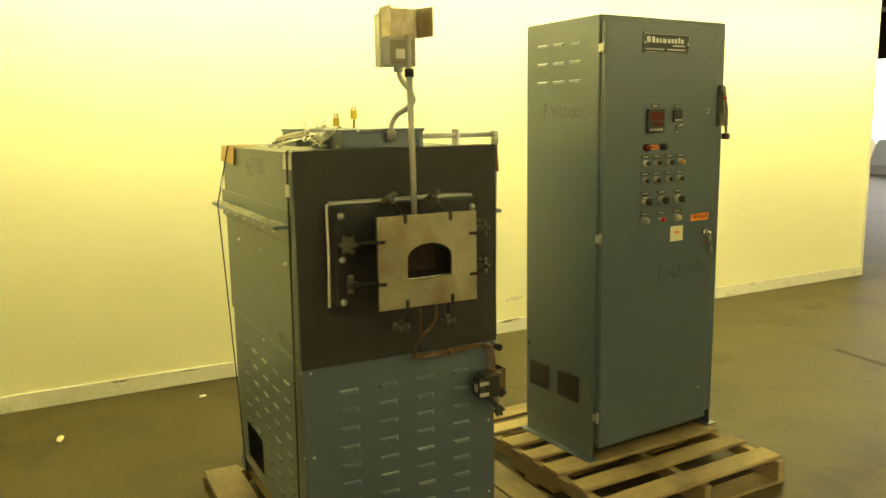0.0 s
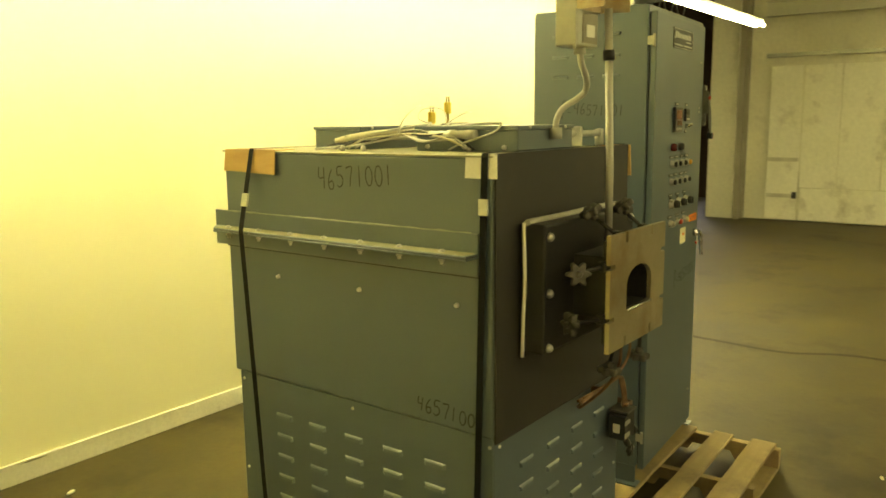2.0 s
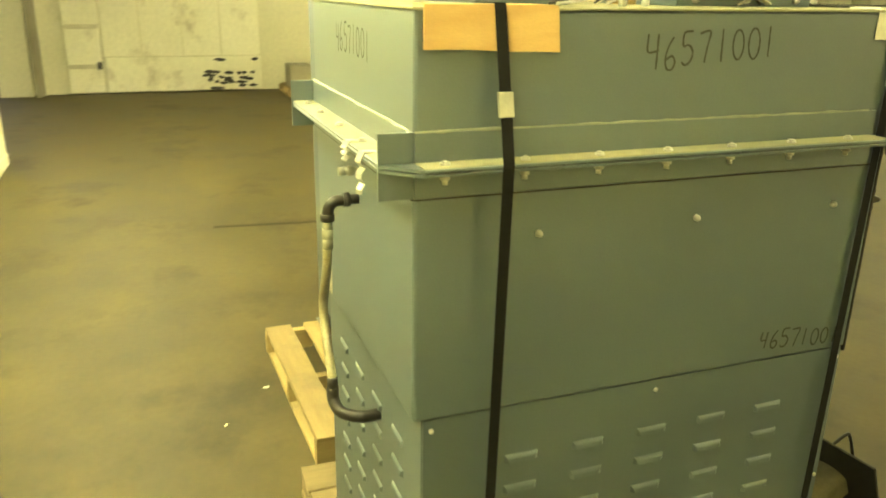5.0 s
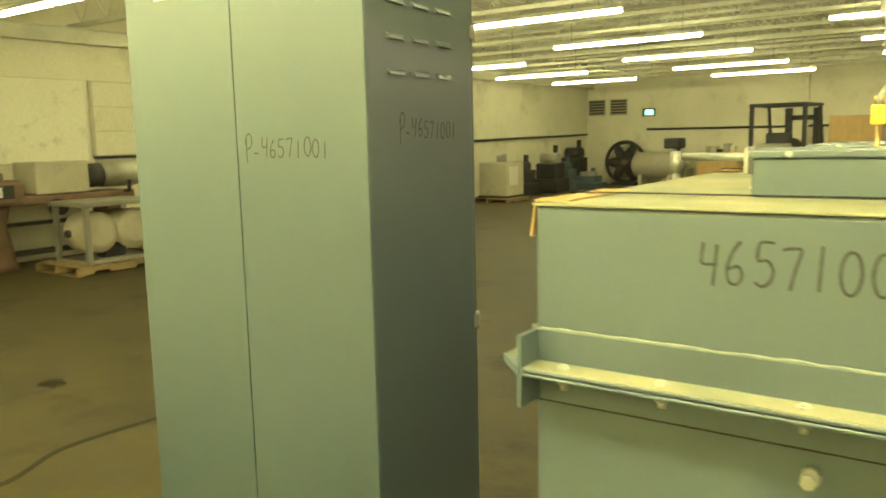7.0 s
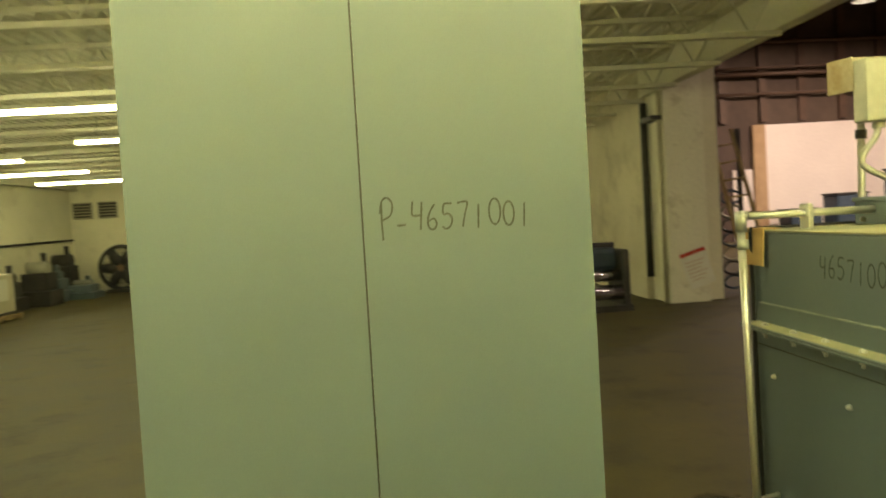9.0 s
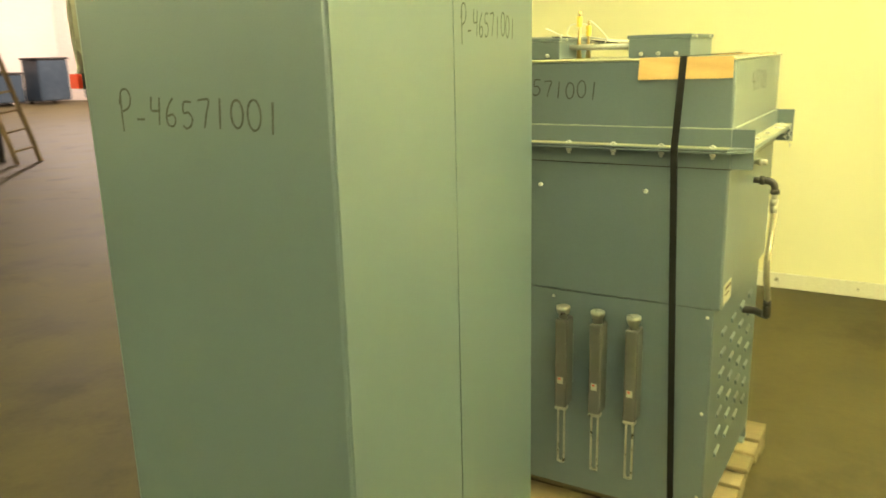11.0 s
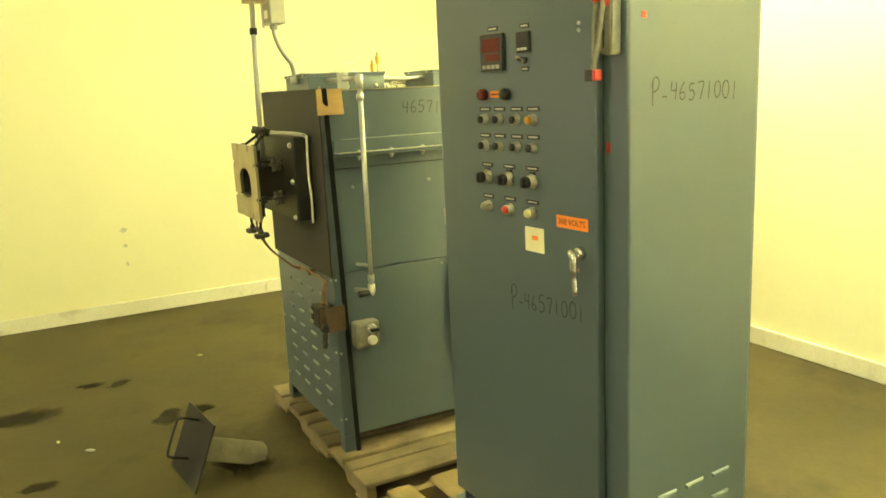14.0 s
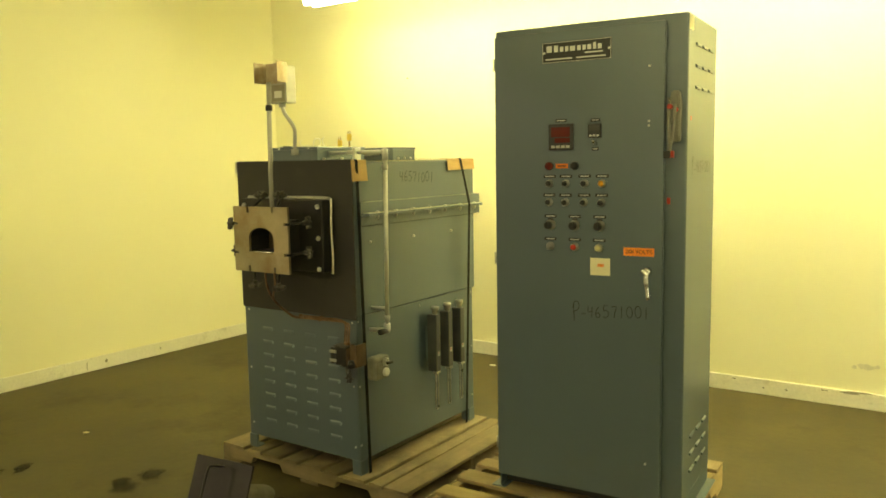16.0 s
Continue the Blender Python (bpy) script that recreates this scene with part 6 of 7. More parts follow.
for k in range(7):
    bm = bmesh.new()
    tube(bm, [(0.17 * math.cos(a) - 0.1, 0.02 * math.sin(3 * a), 0.22 + 0.24 * k + 0.11 * math.sin(a)) for a in (i * math.pi / 8 for i in range(17))], 0.022, 6)
    part("coil", bm, (DARK_BLUE, DARK, GALV)[k % 3], rk)
part("post", bm_box(-0.3, -0.24, -0.04, 0.04, 0, 2.8), DARK, rk)
part("post", bm_box(0.1, 0.16, -0.04, 0.04, 0, 2.8), DARK, rk)
for i, (x, y, h) in enumerate(((-15.2, -26.5, 1.6), (-17.3, -26.0, 2.4), (-13.7, -27.0, 1.1))):
    b = thing("waste_bin", pose(x, y, 0), "dark blue wheeled bin by the pale partition", "bin", "waste bins")
    part("tub", bm_box(-0.6, 0.6, -0.5, 0.5, 0.12, h, bevel=0.05), DARK_BLUE, b)
    part("lid", bm_box(-0.64, 0.64, -0.54, 0.54, h, h + 0.08, bevel=0.03), DARK, b)
    for u in (-0.45, 0.45):
        part("wheel", bm_tube([(u, -0.45, 0.07), (u, -0.38, 0.07)], 0.07, 10), RUBBER, b)
# things past the end of the west partition
blk = thing("timber_block", pose(-2.62, -3.37, 0), "yellow-brown timber block at the partition end", "block")
part("block", bm_box(-0.07, 0.09, -0.08, 0.08, 0, 0.14, bevel=0.004), WOOD, blk)
part("block", bm_box(-0.08, 0.08, -0.08, 0.08, 0.14, 0.30, bevel=0.004), PLYWOOD, blk)
ct = thing("hand_cart", pose(-3.35, -4.15, 0, 0, 0, 25), "black two-wheeled cart with a pale tank", "cart")
bm = bmesh.new()
tube(bm, bent([(-0.25, -0.2, 0.3), (0.3, -0.2, 0.32), (0.36, -0.2, 0.6), (0.38, -0.2, 0.85), (0.38, 0.0, 0.88), (0.38, 0.2, 0.85), (0.36, 0.2, 0.6), (0.3, 0.2, 0.32), (-0.25, 0.2, 0.3)]), 0.018, 8)
part("frame", bm, DARK, ct)
for s in (-0.27, 0.27):
    wh = part("wheel", bm_tube([(0.2, s - 0.03, 0.16), (0.2, s + 0.03, 0.16)], 0.16, 20), RUBBER, ct)
    part("rim", bm_tube([(0.2, s - 0.034, 0.16), (0.2, s + 0.034, 0.16)], 0.08, 14), GALV, wh)
part("tank", bm_tube([(-0.3, 0, 0.5), (-0.25, 0, 0.5), (0.2, 0, 0.5), (0.25, 0, 0.5)], [0.1, 0.17, 0.17, 0.1], 16), CREAM, ct)
part("engine", bm_box(-0.2, 0.15, -0.13, 0.13, 0.2, 0.36, bevel=0.02), DARK, ct)
part("foot", bm_box(-0.26, -0.2, -0.15, 0.15, 0, 0.3), DARK, ct)
rack = thing("storage_rack", pose(-10.6, -9.2, 0, 0, 0, 20), "dark storage rack with bins in the high bay", "rack")
for x in (-1.2, 1.2):
    for y in (-0.4, 0.4):
        part("post", bm_box(x - 0.04, x + 0.04, y - 0.04, y + 0.04, 0, 3.0), DARK_BLUE, rack)
for z in (0.3, 1.2, 2.1, 2.95):
    part("shelf", bm_box(-1.2, 1.2, -0.42, 0.42, z - 0.03, z + 0.03), DARK, rack)
for x, z in ((-0.8, 0.33), (0.1, 0.33), (0.8, 0.33), (-0.5, 1.23), (0.5, 1.23)):
    part("bin", bm_box(x - 0.33, x + 0.33, -0.35, 0.35, z, z + 0.55, bevel=0.02), DARK, rack)


# ---- machinery along the east wall ----
def small_pallet(x, y, w, d, mat=WOOD, rot=0.0):
    n = 5
    top = [(d * (i + 0.5) / n, d / n * 0.68) for i in range(n)]
    return pallet(pose(x, y, 0, 0, 0, rot), w, d, top, [(0.06, 0.1), (d - 0.06, 0.1)], 0.12, mat, "wooden pallet under stored machinery", int(abs(x * 31 + y * 17)), "storage pallets")


def cylinder_part(name, p0, p1, r, mat, parent, seg=18, label=""):
    return part(name, bm_tube([p0, p1], r, seg), mat, parent, label)


small_pallet(10.35, -1.94, 0.8, 1.35)
p = thing("pump_set", pose(10.7, -1.26, 0.12), "grey pump and motor with yellow box on a pallet", "pump")
part("base", bm_box(-0.25, 0.25, -0.5, 0.5, 0, 0.07, bevel=0.01), CREAM, p)
part("motor", bm_tube([(0, -0.42, 0.28), (0, -0.40, 0.28), (0, -0.05, 0.28), (0, -0.03, 0.28)], [0.1, 0.15, 0.15, 0.08], 18), GALV, p)
part("pump_case", bm_tube([(0, 0.02, 0.26), (0, 0.06, 0.26), (0, 0.2, 0.26), (0, 0.25, 0.26)], [0.12, 0.2, 0.2, 0.1], 18), GALV, p)
part("outlet", bm_tube([(0, 0.12, 0.4), (0, 0.12, 0.6)], 0.06, 12), DARK, p)
part("stand", bm_box(-0.08, 0.2, -0.42, -0.16, 0.07, 0.57), DARK, p)
part("control_box", bm_box(-0.12, 0.22, -0.5, -0.08, 0.57, 0.85, bevel=0.02), YELLOW, p, "bright yellow box")
part("knob", bm_tube([(-0.12, -0.31, 0.64), (-0.16, -0.31, 0.64)], 0.05, 12), DARK, p)
part("crate", bm_box(-0.3, 0.1, 0.3, 0.62, 0.0, 0.32, bevel=0.01), TAUPE, p)
part("foot", bm_box(-0.2, 0.2, -0.3, 0.3, 0.06, 0.16, bevel=0.01), DARK, p)

m = thing("milling_machine", pose(10.85, -2.9, 0), "old oxide-red milling machine with long bed and motor", "machine")
part("pedestal", bm_tube([(0, 0, 0), (0, 0, 0.1), (0, 0, 0.6), (0, 0, 0.85)], [0.36, 0.32, 0.24, 0.3], 20), OXIDE, m)
part("head", bm_box(-0.4, 0.35, -0.35, 0.42, 0.85, 1.18, bevel=0.05), OXIDE, m)
part("head_window", bm_box(-0.415, -0.39, -0.2, 0.2, 0.95, 1.12), DARK, m)
part("label", bm_box(-0.425, -0.41, -0.05, 0.02, 0.97, 1.1), WHITE_CARD, m)
part("hood", bm_box(-0.3, 0.3, -0.15, 0.25, 1.18, 1.28, bevel=0.03), OXIDE, m)
part("bed", bm_box(-0.36, 0.25, -1.95, -0.3, 0.84, 0.96, bevel=0.02), OXIDE, m)
part("cover", bm_box(-0.3, 0.28, -1.3, -0.55, 0.97, 1.4, bevel=0.02), CREAM, m, "tan sheet cover")
part("motor", bm_tube([(-0.05, -1.32, 1.18), (-0.05, -1.6, 1.18)], 0.17, 18), DARK, m)
part("motor_can", bm_tube([(-0.05, -1.6, 1.2), (-0.05, -1.62, 1.2), (-0.05, -2.15, 1.2), (-0.05, -2.2, 1.2)], [0.16, 0.2, 0.2, 0.12], 20), GALV, m)
part("cross_beam", bm_box(-0.05, 0.05, -2.2, 0.0, 0.55, 0.6), DARK, m)
part("cross_beam", bm_box(-0.05, 0.05, -2.2, 0.0, 0.15, 0.22), DARK, m)
part("leg", bm_box(-0.2, 0.2, -1.9, -1.6, 0, 0.84, bevel=0.02), OXIDE, m)
part("crank", bm_tube([(-0.36, -0.75, 0.8), (-0.5, -0.75, 0.8)], 0.11, 14), DARK, m)
part("crank", bm_tube([(-0.36, -1.8, 0.95), (-0.46, -1.8, 0.95), (-0.48, -1.8, 1.1)], 0.03, 10), DARK, m)

small_pallet(9.3, -4.45, 1.0, 1.25)
b = thing("blower_unit", pose(9.75, -3.85, 0.12), "galvanised twin blower in a steel frame on a pallet", "blower")
for x in (-0.35, 0.35):
    for y in (-0.52, 0.42):
        part("post", bm_box(x - 0.03, x + 0.03, y - 0.03, y + 0.03, 0, 0.72), GALV, b)
part("top", bm_box(-0.4, 0.4, -0.58, 0.48, 0.72, 0.78, bevel=0.01), GALV, b)
for y in (-0.3, 0.2):
    part("volute", bm_tube([(-0.3, y, 0.38), (-0.25, y, 0.38), (0.15, y, 0.38), (0.3, y, 0.38)], [0.16, 0.26, 0.26, 0.14], 18), CREAM, b)
part("shaft", bm_tube([(0, -0.55, 0.38), (0, 0.5, 0.38)], 0.05, 12), DARK, b)
part("motor", bm_tube([(-0.1, -0.18, 0.12), (-0.1, 0.12, 0.12)], 0.11, 14), DARK, b)
part("base", bm_box(-0.36, 0.36, -0.54, 0.44, 0, 0.04), GALV, b)

small_pallet(9.5, -5.75, 1.1, 1.2, OLD_WOOD)
c = thing("sheet_box", pose(10.0, -5.15, 0.12), "dented cream sheet-metal box on a pallet", "box")
part("body", bm_box(-0.42, 0.42, -0.5, 0.5, 0, 0.55, bevel=0.015), CREAM, c)
part("lid", bm_box(-0.44, 0.44, -0.52, 0.52, 0.55, 0.58, bevel=0.008), TAUPE, c)
part("plate", bm_box(-0.425, -0.42, -0.35, -0.15, 0.08, 0.16), DARK_BLUE, c)
small_pallet(9.6, -7.25, 1.1, 1.2, OLD_WOOD)
c = thing("fan_housing", pose(10.15, -6.65, 0.12), "dark blue square fan housing with a yellow ring on a pallet", "fan")
part("base", bm_box(-0.45, 0.45, -0.5, 0.55, 0, 0.16, bevel=0.02), DARK_BLUE, c)
part("housing", bm_box(-0.3, 0.3, -0.38, 0.22, 0.16, 0.72, bevel=0.02), DARK_BLUE, c)
part("mouth", bm_box(-0.315, -0.3, -0.3, 0.14, 0.22, 0.66), DARK, c)
part("ring", bm_tube([(0.0, 0.22, 0.5), (0.0, 0.3, 0.5)], 0.36, 24), BRASS, c, "yellow-brown wheel ring")
part("duct", bm_tube([(0, 0.3, 0.25), (-0.1, 0.55, 0.25)], 0.14, 14), GALV, c)


def crate(x, y, z, w, d, h, label, rot=0.0, group="wooden crates"):
    c = thing("wooden_crate", pose(x, y, z, 0, 0, rot), label, "crate", group)
    part("body", bm_box(-w / 2, w / 2, -d / 2, d / 2, 0.08, h), PLYWOOD, c)
    for u in (-w / 2 + 0.06, 0, w / 2 - 0.06):
        part("skid", bm_box(u - 0.05, u + 0.05, -d / 2, d / 2, 0, 0.08), WOOD, c)
    for v in (-d / 2 - 0.018, d / 2):
        for zz in (0.1, h - 0.1):
            part("batten", bm_box(-w / 2, w / 2, v, v + 0.018, zz, zz + 0.09), PLYWOOD, c)
        for u in (-w / 2, w / 2 - 0.09):
            part("batten", bm_box(u, u + 0.09, v, v + 0.018, 0.19, h - 0.1), PLYWOOD, c)
    part("lid", bm_box(-w / 2 - 0.02, w / 2 + 0.02, -d / 2 - 0.02, d / 2 + 0.02, h, h + 0.02), PLYWOOD, c)
    return c


crate(10.55, -9.55, 0, 0.9, 0.7, 0.5, "low yellow-brown wooden crate", 4)
crate(10.3, -8.2, 0, 0.9, 0.9, 0.5, "low yellow-brown wooden crate", 4)


def tall_cabinet(x, y, h, w, mat, label, rot=0.0):
    c = thing("tall_cabinet", pose(x, y, 0.12, 0, 0, rot), label, "cabinet", "tall machine cabinets")
    part("body", bm_box(-0.35, 0.35, -w / 2, w / 2, 0.06, h, bevel=0.015), mat, c)
    part("plinth", bm_box(-0.32, 0.32, -w / 2 + 0.03, w / 2 - 0.03, 0, 0.06), DARK, c)
    part("door", bm_box(-0.365, -0.35, -w / 2 + 0.02, w / 2 - 0.02, 0.1, h * 0.48, bevel=0.006), mat, c)
    part("band", bm_box(-0.362, -0.35, -w / 2 + 0.02, w / 2 - 0.02, h * 0.49, h * 0.53), DARK, c)
    part("screen", bm_box(-0.362, -0.35, -w / 2 + 0.03, -w / 2 + 0.26, h * 0.83, h * 0.97), DARK, c)
    small_pallet(x - 0.5, y - w / 2 - 0.1, 1.0, w + 0.2, OLD_WOOD)


tall_cabinet(10.75, -10.6, 1.85, 0.75, OLIVE_GREY, "tall olive-grey machine cabinet on a pallet")
tall_cabinet(10.6, -11.6, 1.7, 0.6, OLIVE_GREY, "tall olive-grey machine cabinet with dark band")
tall_cabinet(10.3, -12.55, 2.3, 0.7, TAUPE, "tall taupe steel cabinet on a pallet")

small_pallet(9.7, -15.3, 1.1, 1.1)
w = thing("pump_cabinet", pose(10.2, -14.8, 0.12), "white boxy machine on a pallet", "machine")
part("body", bm_box(-0.4, 0.4, -0.4, 0.4, 0.05, 0.85, bevel=0.02), CREAM, w)
part("base", bm_box(-0.42, 0.42, -0.42, 0.42, 0, 0.05), DARK, w)
part("panel", bm_box(-0.41, -0.40, -0.1, 0.3, 0.3, 0.75), WHITE_PLASTIC, w)
cylinder_part("flask", (-0.2, 0.2, 0.85), (-0.2, 0.2, 1.05), 0.06, GALV, w)
cylinder_part("flask", (0.1, -0.1, 0.85), (0.1, -0.1, 1.0), 0.08, GALV, w)
for i, (x, y, h, mat) in enumerate(((10.9, -17.0, 0.9, DARK), (10.6, -18.2, 1.1, DARK), (10.8, -19.4, 0.8, PAINT), (10.2, -19.9, 0.5, PAINT), (11.0, -20.6, 1.2, DARK), (8.0, -21.6, 0.7, TAUPE), (-0.9, -20.6, 0.8, DARK), (-1.6, -18.2, 0.7, DARK), (0.9, -21.3, 0.9, DARK))):
    c = thing("stored_machine", pose(x, y, 0), "dark stored machine against the wall" if mat is DARK else "small stored cabinet against the wall", "machine", "stored machines")
    part("base", bm_box(-0.4, 0.4, -0.4, 0.4, 0, h * 0.35, bevel=0.02), mat, c)
    part("frame", bm_box(-0.3, 0.32, -0.32, 0.3, h * 0.35, h * 0.75, bevel=0.03), mat, c)
    part("top", bm_tube([(-0.25, 0, h * 0.85), (0.25, 0, h * 0.85)], h * 0.16, 14), GALV if i % 2 else mat, c)
    part("post", bm_box(-0.05, 0.05, -0.36, -0.26, h * 0.75, h * 1.2), mat, c)
f = thing("drum_fan", pose(9.7, -21.5, 0), "large black drum fan on the floor", "fan")
bm = bmesh.new()
tube(bm, [(0.62 * math.cos(a), 0, 0.72 + 0.62 * math.sin(a)) for a in (i * math.pi / 16 for i in range(33))], 0.06, 8)
part("ring", bm, DARK, f)
for k in range(6):
    a = k * math.pi / 3
    part("blade", bm_tube([(0, 0, 0.72), (0.3 * math.cos(a), 0.05, 0.72 + 0.3 * math.sin(a)), (0.55 * math.cos(a), 0, 0.72 + 0.55 * math.sin(a))], [0.06, 0.17, 0.12], 6), DARK, f)
part("hub", bm_tube([(0, -0.1, 0.72), (0, 0.1, 0.72)], 0.12, 14), OXIDE, f)
bm = bmesh.new()
for r in (0.15, 0.3, 0.45, 0.58):
    tube(bm, [(r * math.cos(a), 0.12, 0.72 + r * math.sin(a)) for a in (i * math.pi / 12 for i in range(25))], 0.008, 5)
part("guard", bm, DARK, f, "dark wire guard")
part("stand", bm_box(-0.4, 0.4, -0.2, 0.2, 0, 0.1), DARK, f)
t = thing("storage_tank", pose(8.6, -21.3, 0), "long cream horizontal tank on feet", "tank")
part("shell", bm_tube([(-0.75, 0, 0.65), (-0.65, 0, 0.65), (0.65, 0, 0.65), (0.75, 0, 0.65)], [0.2, 0.38, 0.38, 0.2], 22), CREAM, t)
for x in (-0.45, 0.45):
    part("foot", bm_box(x - 0.06, x + 0.06, -0.25, 0.25, 0, 0.4), CREAM, t)
dr = thing("drill_press", pose(7.7, -20.4, 0), "dark pillar drill on a small stand", "drill")
part("base", bm_box(-0.25, 0.25, -0.3, 0.3, 0, 0.12, bevel=0.02), WHITE_PLASTIC, dr)
part("pillar", bm_tube([(0, -0.1, 0.1), (0, -0.1, 1.35)], 0.06, 12), DARK, dr)
part("head", bm_box(-0.16, 0.3, -0.3, 0.3, 1.15, 1.45, bevel=0.05), DARK, dr)
part("spindle", bm_tube([(0, 0.2, 0.9), (0, 0.2, 1.15)], 0.04, 10), GALV, dr)
crate(6.6, -21.0, 0, 1.15, 0.9, 1.0, "open plywood crate full of parts")
cr = thing("crate_contents", pose(6.6, -21.0, 1.02), "metal offcuts heaped on a crate", "scrap")
for k in range(5):
    r = random.Random(k)
    part("offcut", bm_box(-0.4 + 0.18 * k, -0.27 + 0.18 * k, r.uniform(-0.3, 0), r.uniform(0.05, 0.3), 0.0, r.uniform(0.08, 0.3), bevel=0.01), (CREAM, GALV, DARK)[k % 3], cr)
crate(3.25, -21.2, 0, 1.1, 1.0, 1.15, "tall plywood crate at the base of a stack")
crate(3.25, -21.2, 1.17, 1.15, 1.0, 0.75, "plywood crate stacked on another")
crate(2.1, -21.3, 0, 0.9, 0.9, 1.2, "plywood crate beside the stack")


# ---- forklift ----
def forklift(m):
    t = thing("forklift_truck", m, "lime green and black forklift truck, rear end towards the hall", "forklift")
    bm = bmesh.new()
    prism(bm, [(-0.52, 0.22), (0.52, 0.22), (0.56, 0.5), (0.54, 0.86), (0.40, 1.0), (-0.40, 1.0), (-0.54, 0.86), (-0.56, 0.5)], -0.02, 0.55)
    part("counterweight", bm, LIME, t, "lime green counterweight")
    part("grille", bm_box(-0.3, 0.3, 0.55, 0.565, 0.52, 0.66, bevel=0.01), DARK, t)
    part("tow_slot", bm_box(-0.16, 0.16, 0.55, 0.57, 0.36, 0.43), DARK, t)
    part("belt", bm_box(-0.53, 0.53, -0.1, 0.5, 0.86, 1.06, bevel=0.04), DARK, t)
    part("chassis", bm_box(-0.5, 0.5, -1.3, 0.0, 0.25, 0.75, bevel=0.03), LIME, t)
    part("seat", bm_box(-0.25, 0.25, -0.55, -0.05, 1.0, 1.15, bevel=0.05), DARK, t)
    part("seat_back", bm_box(-0.25, 0.25, -0.05, 0.05, 1.15, 1.55, bevel=0.04), DARK, t)
    part("gas_bottle", bm_tube([(-0.35, 0.3, 1.2), (-0.3, 0.3, 1.2), (0.3, 0.3, 1.2), (0.35, 0.3, 1.2)], [0.08, 0.15, 0.15, 0.08], 16), GALV, t, "dull grey gas bottle")
    for x in (-0.5, 0.5):
        part("guard_post", bm_box(x - 0.035, x + 0.035, 0.08, 0.15, 1.0, 2.06), DARK, t)
        part("guard_post", bm_tube([(x, -1.15, 0.9), (x, -0.85, 2.06)], 0.035, 8), DARK, t)
    part("guard_roof", bm_box(-0.54, 0.54, -0.95, 0.18, 2.06, 2.12, bevel=0.02), DARK, t)
    for x in (-0.28, 0.28):
        part("mast_rail", bm_box(x - 0.06, x + 0.06, -1.5, -1.38, 0.1, 2.05), DARK, t)
        part("fork", bm_box(x - 0.05, x + 0.05, -2.5, -1.5, 0.06, 0.1), DARK, t)
    part("mast_cross", bm_box(-0.34, 0.34, -1.5, -1.4, 1.8, 1.9), DARK, t)
    part("carriage", bm_box(-0.45, 0.45, -1.56, -1.5, 0.1, 0.6), DARK, t)
    part("steering_wheel", bm_tube([(0, -0.85, 1.3), (0, -0.88, 1.33)], 0.16, 16), DARK, t)
    for x, y, r in ((-0.5, 0.12, 0.26), (0.5, 0.12, 0.26), (-0.5, -1.1, 0.31), (0.5, -1.1, 0.31)):
        tyre = part("wheel", bm_tube([(x - 0.1, y, r), (x - 0.08, y, r), (x + 0.08, y, r), (x + 0.1, y, r)], [r * 0.88, r, r, r * 0.88], 22), RUBBER, t)
        part("rim", bm_tube([(x - 0.105, y, r), (x + 0.105, y, r)], r * 0.5, 14), LIME, tyre)
    part("tail_lamp", bm_box(-0.5, -0.42, 0.52, 0.57, 0.78, 0.84), RED, t)
    part("tail_lamp", bm_box(0.42, 0.5, 0.52, 0.57, 0.78, 0.84), RED, t)


forklift(pose(3.72, -14.55, 0, 0, 0, -6))

v = thing("valve_machine", pose(1.7, -12.85, 0), "white twin-column valve machine on white legs", "machine")
for x in (-0.34, 0.32):
    part("column", bm_box(x - 0.17, x + 0.17, -0.2, 0.2, 0.38, 1.3, bevel=0.02), CREAM, v)
part("label", bm_box(-0.44, -0.28, 0.2, 0.206, 0.75, 0.95), DARK, v)
part("cross_bar", bm_box(-0.65, 0.45, 0.2, 0.24, 0.98, 1.03), YELLOW, v)
part("bed", bm_box(-0.5, 0.5, -0.25, 0.25, 0.28, 0.38, bevel=0.02), GALV, v)
for x in (-0.42, 0.42):
    for y in (-0.2, 0.22):
        part("leg", bm_tube([(x, y, 0), (x, y, 0.02), (x * 0.94, y, 0.3)], [0.09, 0.05, 0.05], 10), WHITE_PLASTIC, v)
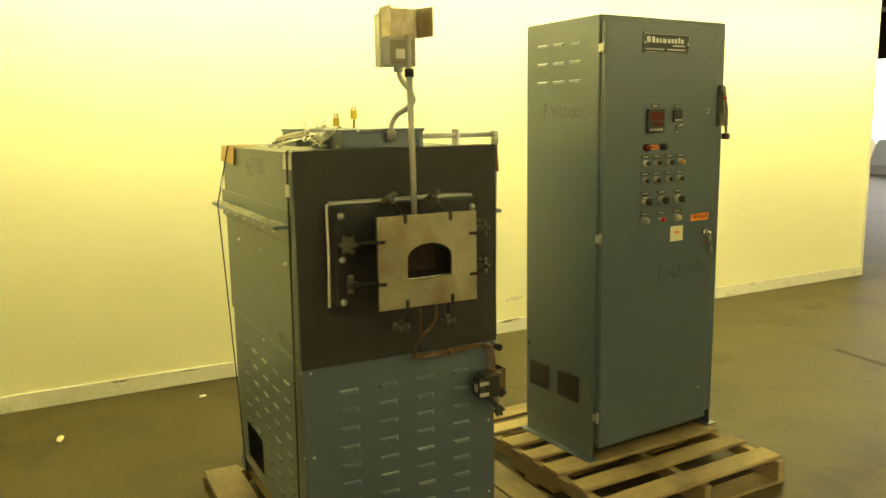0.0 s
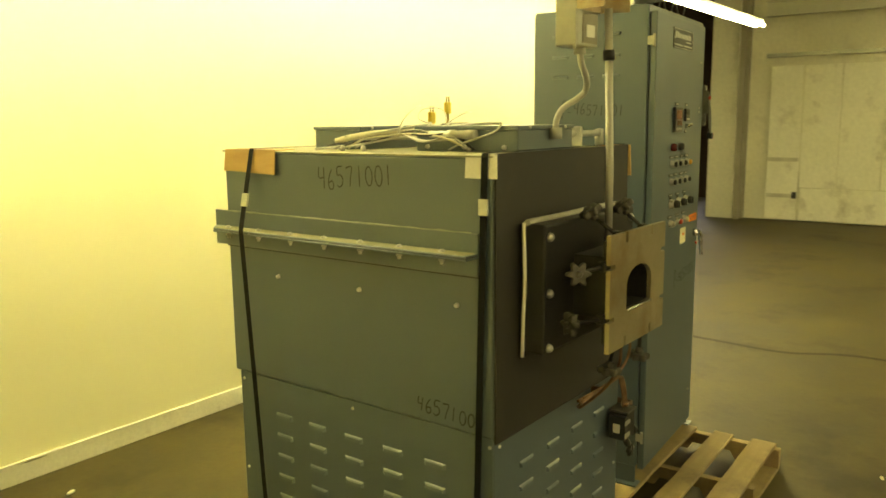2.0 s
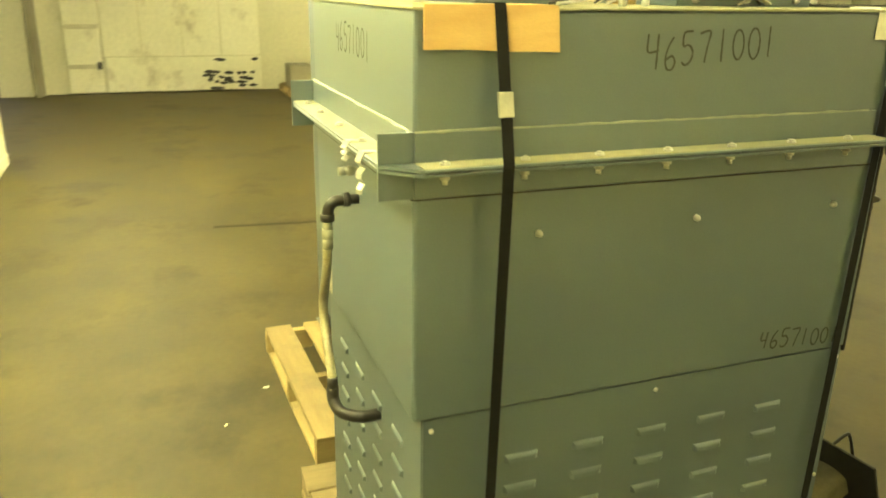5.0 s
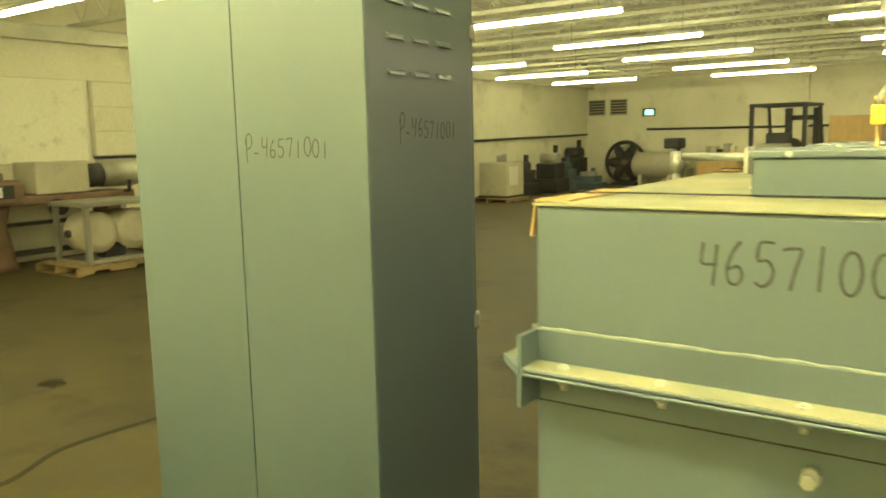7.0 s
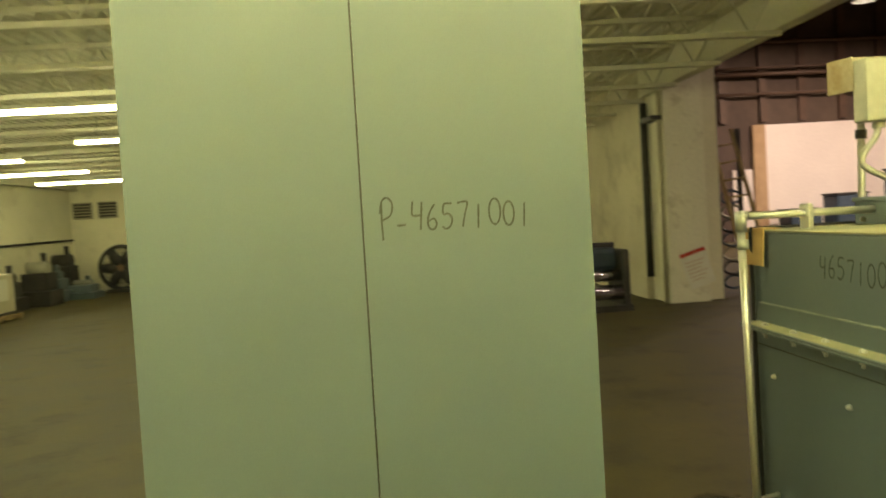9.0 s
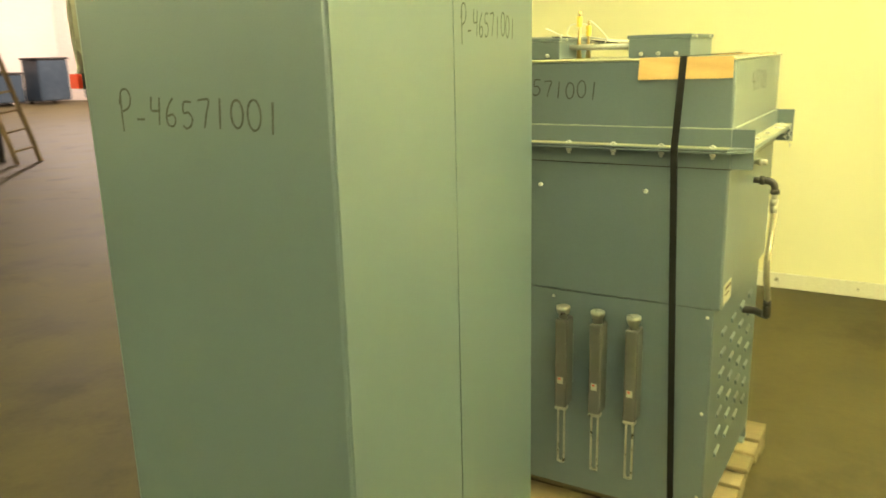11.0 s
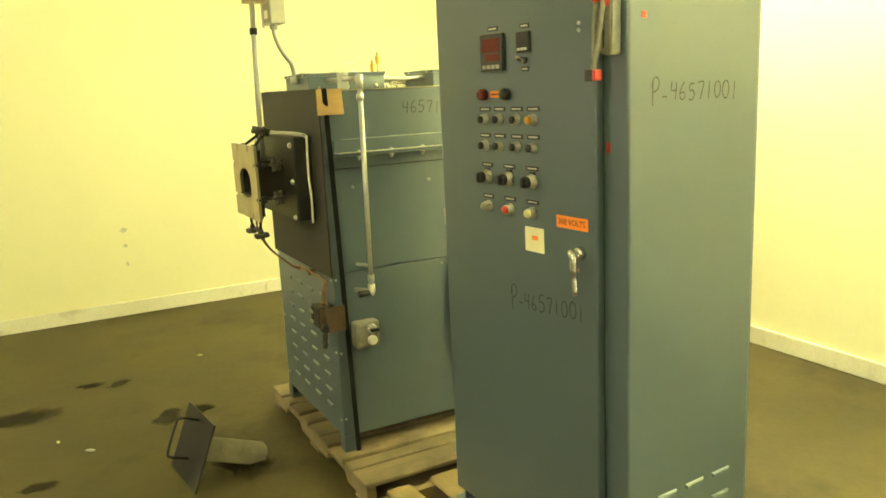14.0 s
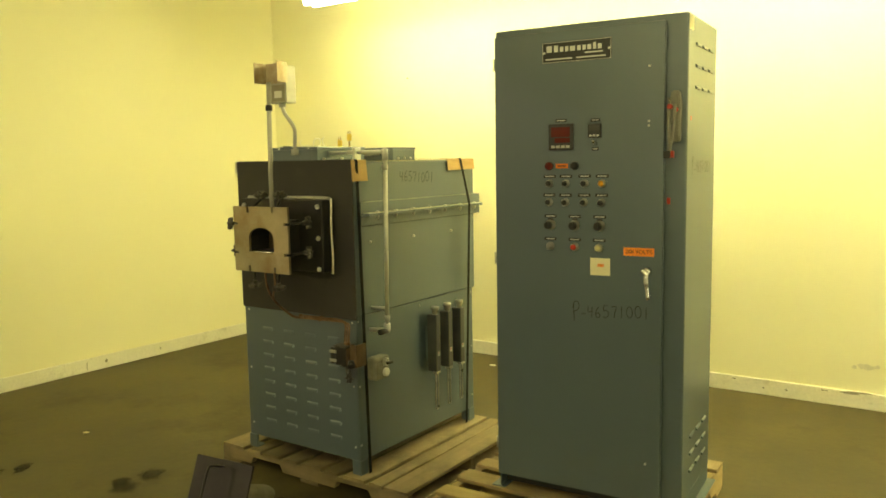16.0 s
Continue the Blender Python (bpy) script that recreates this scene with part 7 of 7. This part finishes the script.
part("manifold", bm_tube([(0, 0, 0.38), (0, 0, 0.8), (0, 0, 1.4)], [0.14, 0.1, 0.06], 12), DARK, v)
h = thing("hopper", pose(0.15, -16.6, 0), "tilted sheet-metal hopper on a pallet frame", "hopper")
part("base", bm_box(-0.7, 0.7, -0.5, 0.5, 0.06, 0.14), GALV, h)
part("skid", bm_box(-0.6, -0.45, -0.5, 0.5, 0, 0.06), WOOD, h)
part("skid", bm_box(0.45, 0.6, -0.5, 0.5, 0, 0.06), WOOD, h)
part("cone", bm_tube([(0.35, 0, 0.3), (0.0, 0, 0.42), (-0.25, 0, 0.8), (-0.3, 0, 1.0)], [0.16, 0.3, 0.42, 0.44], 4), OXIDE, h, "rust-tinted open hopper")
part("drum", bm_tube([(-0.55, 0, 0.32), (0.5, 0, 0.32)], 0.18, 16), GALV, h)
r = thing("roller_machine", pose(-1.2, -10.2, 0, 0, 0, 4), "dark roller machine with bright steel rolls", "machine")
for x in (-0.62, 0.62):
    part("side_frame", bm_box(x - 0.06, x + 0.06, -0.35, 0.4, 0, 0.95, bevel=0.04), DARK, r)
part("roll", bm_tube([(-0.56, 0.25, 0.55), (0.56, 0.25, 0.55)], 0.09, 18), CHROME, r)
part("roll", bm_tube([(-0.56, 0.32, 0.3), (0.56, 0.32, 0.3)], 0.12, 18), CHROME, r)
part("hood", bm_box(-0.56, 0.56, -0.25, 0.2, 0.62, 0.98, bevel=0.08), DARK_BLUE, r)
part("bed", bm_box(-0.7, 0.7, -0.35, 0.42, 0.0, 0.1), DARK, r)
part("pipe", bm_tube([(-0.6, -0.1, 1.0), (0.6, -0.1, 1.02)], 0.05, 10), DARK, r)
# concrete blocks in the yard outside the loading door
for k in range(7):
    b = thing("barrier_block", pose(19.5, 5.0 + 1.1 * k, -0.005), "white-grey wedge-shaped concrete barrier outside", "barrier", "yard barriers")
    bm = bmesh.new()
    prism(bm, [(-0.55, 0), (0.5, 0), (0.5, 0.25), (0.05, 0.9), (-0.2, 0.9), (-0.55, 0.25)], -0.42, 0.42)
    part("block", bm, FAR_WALL, b)
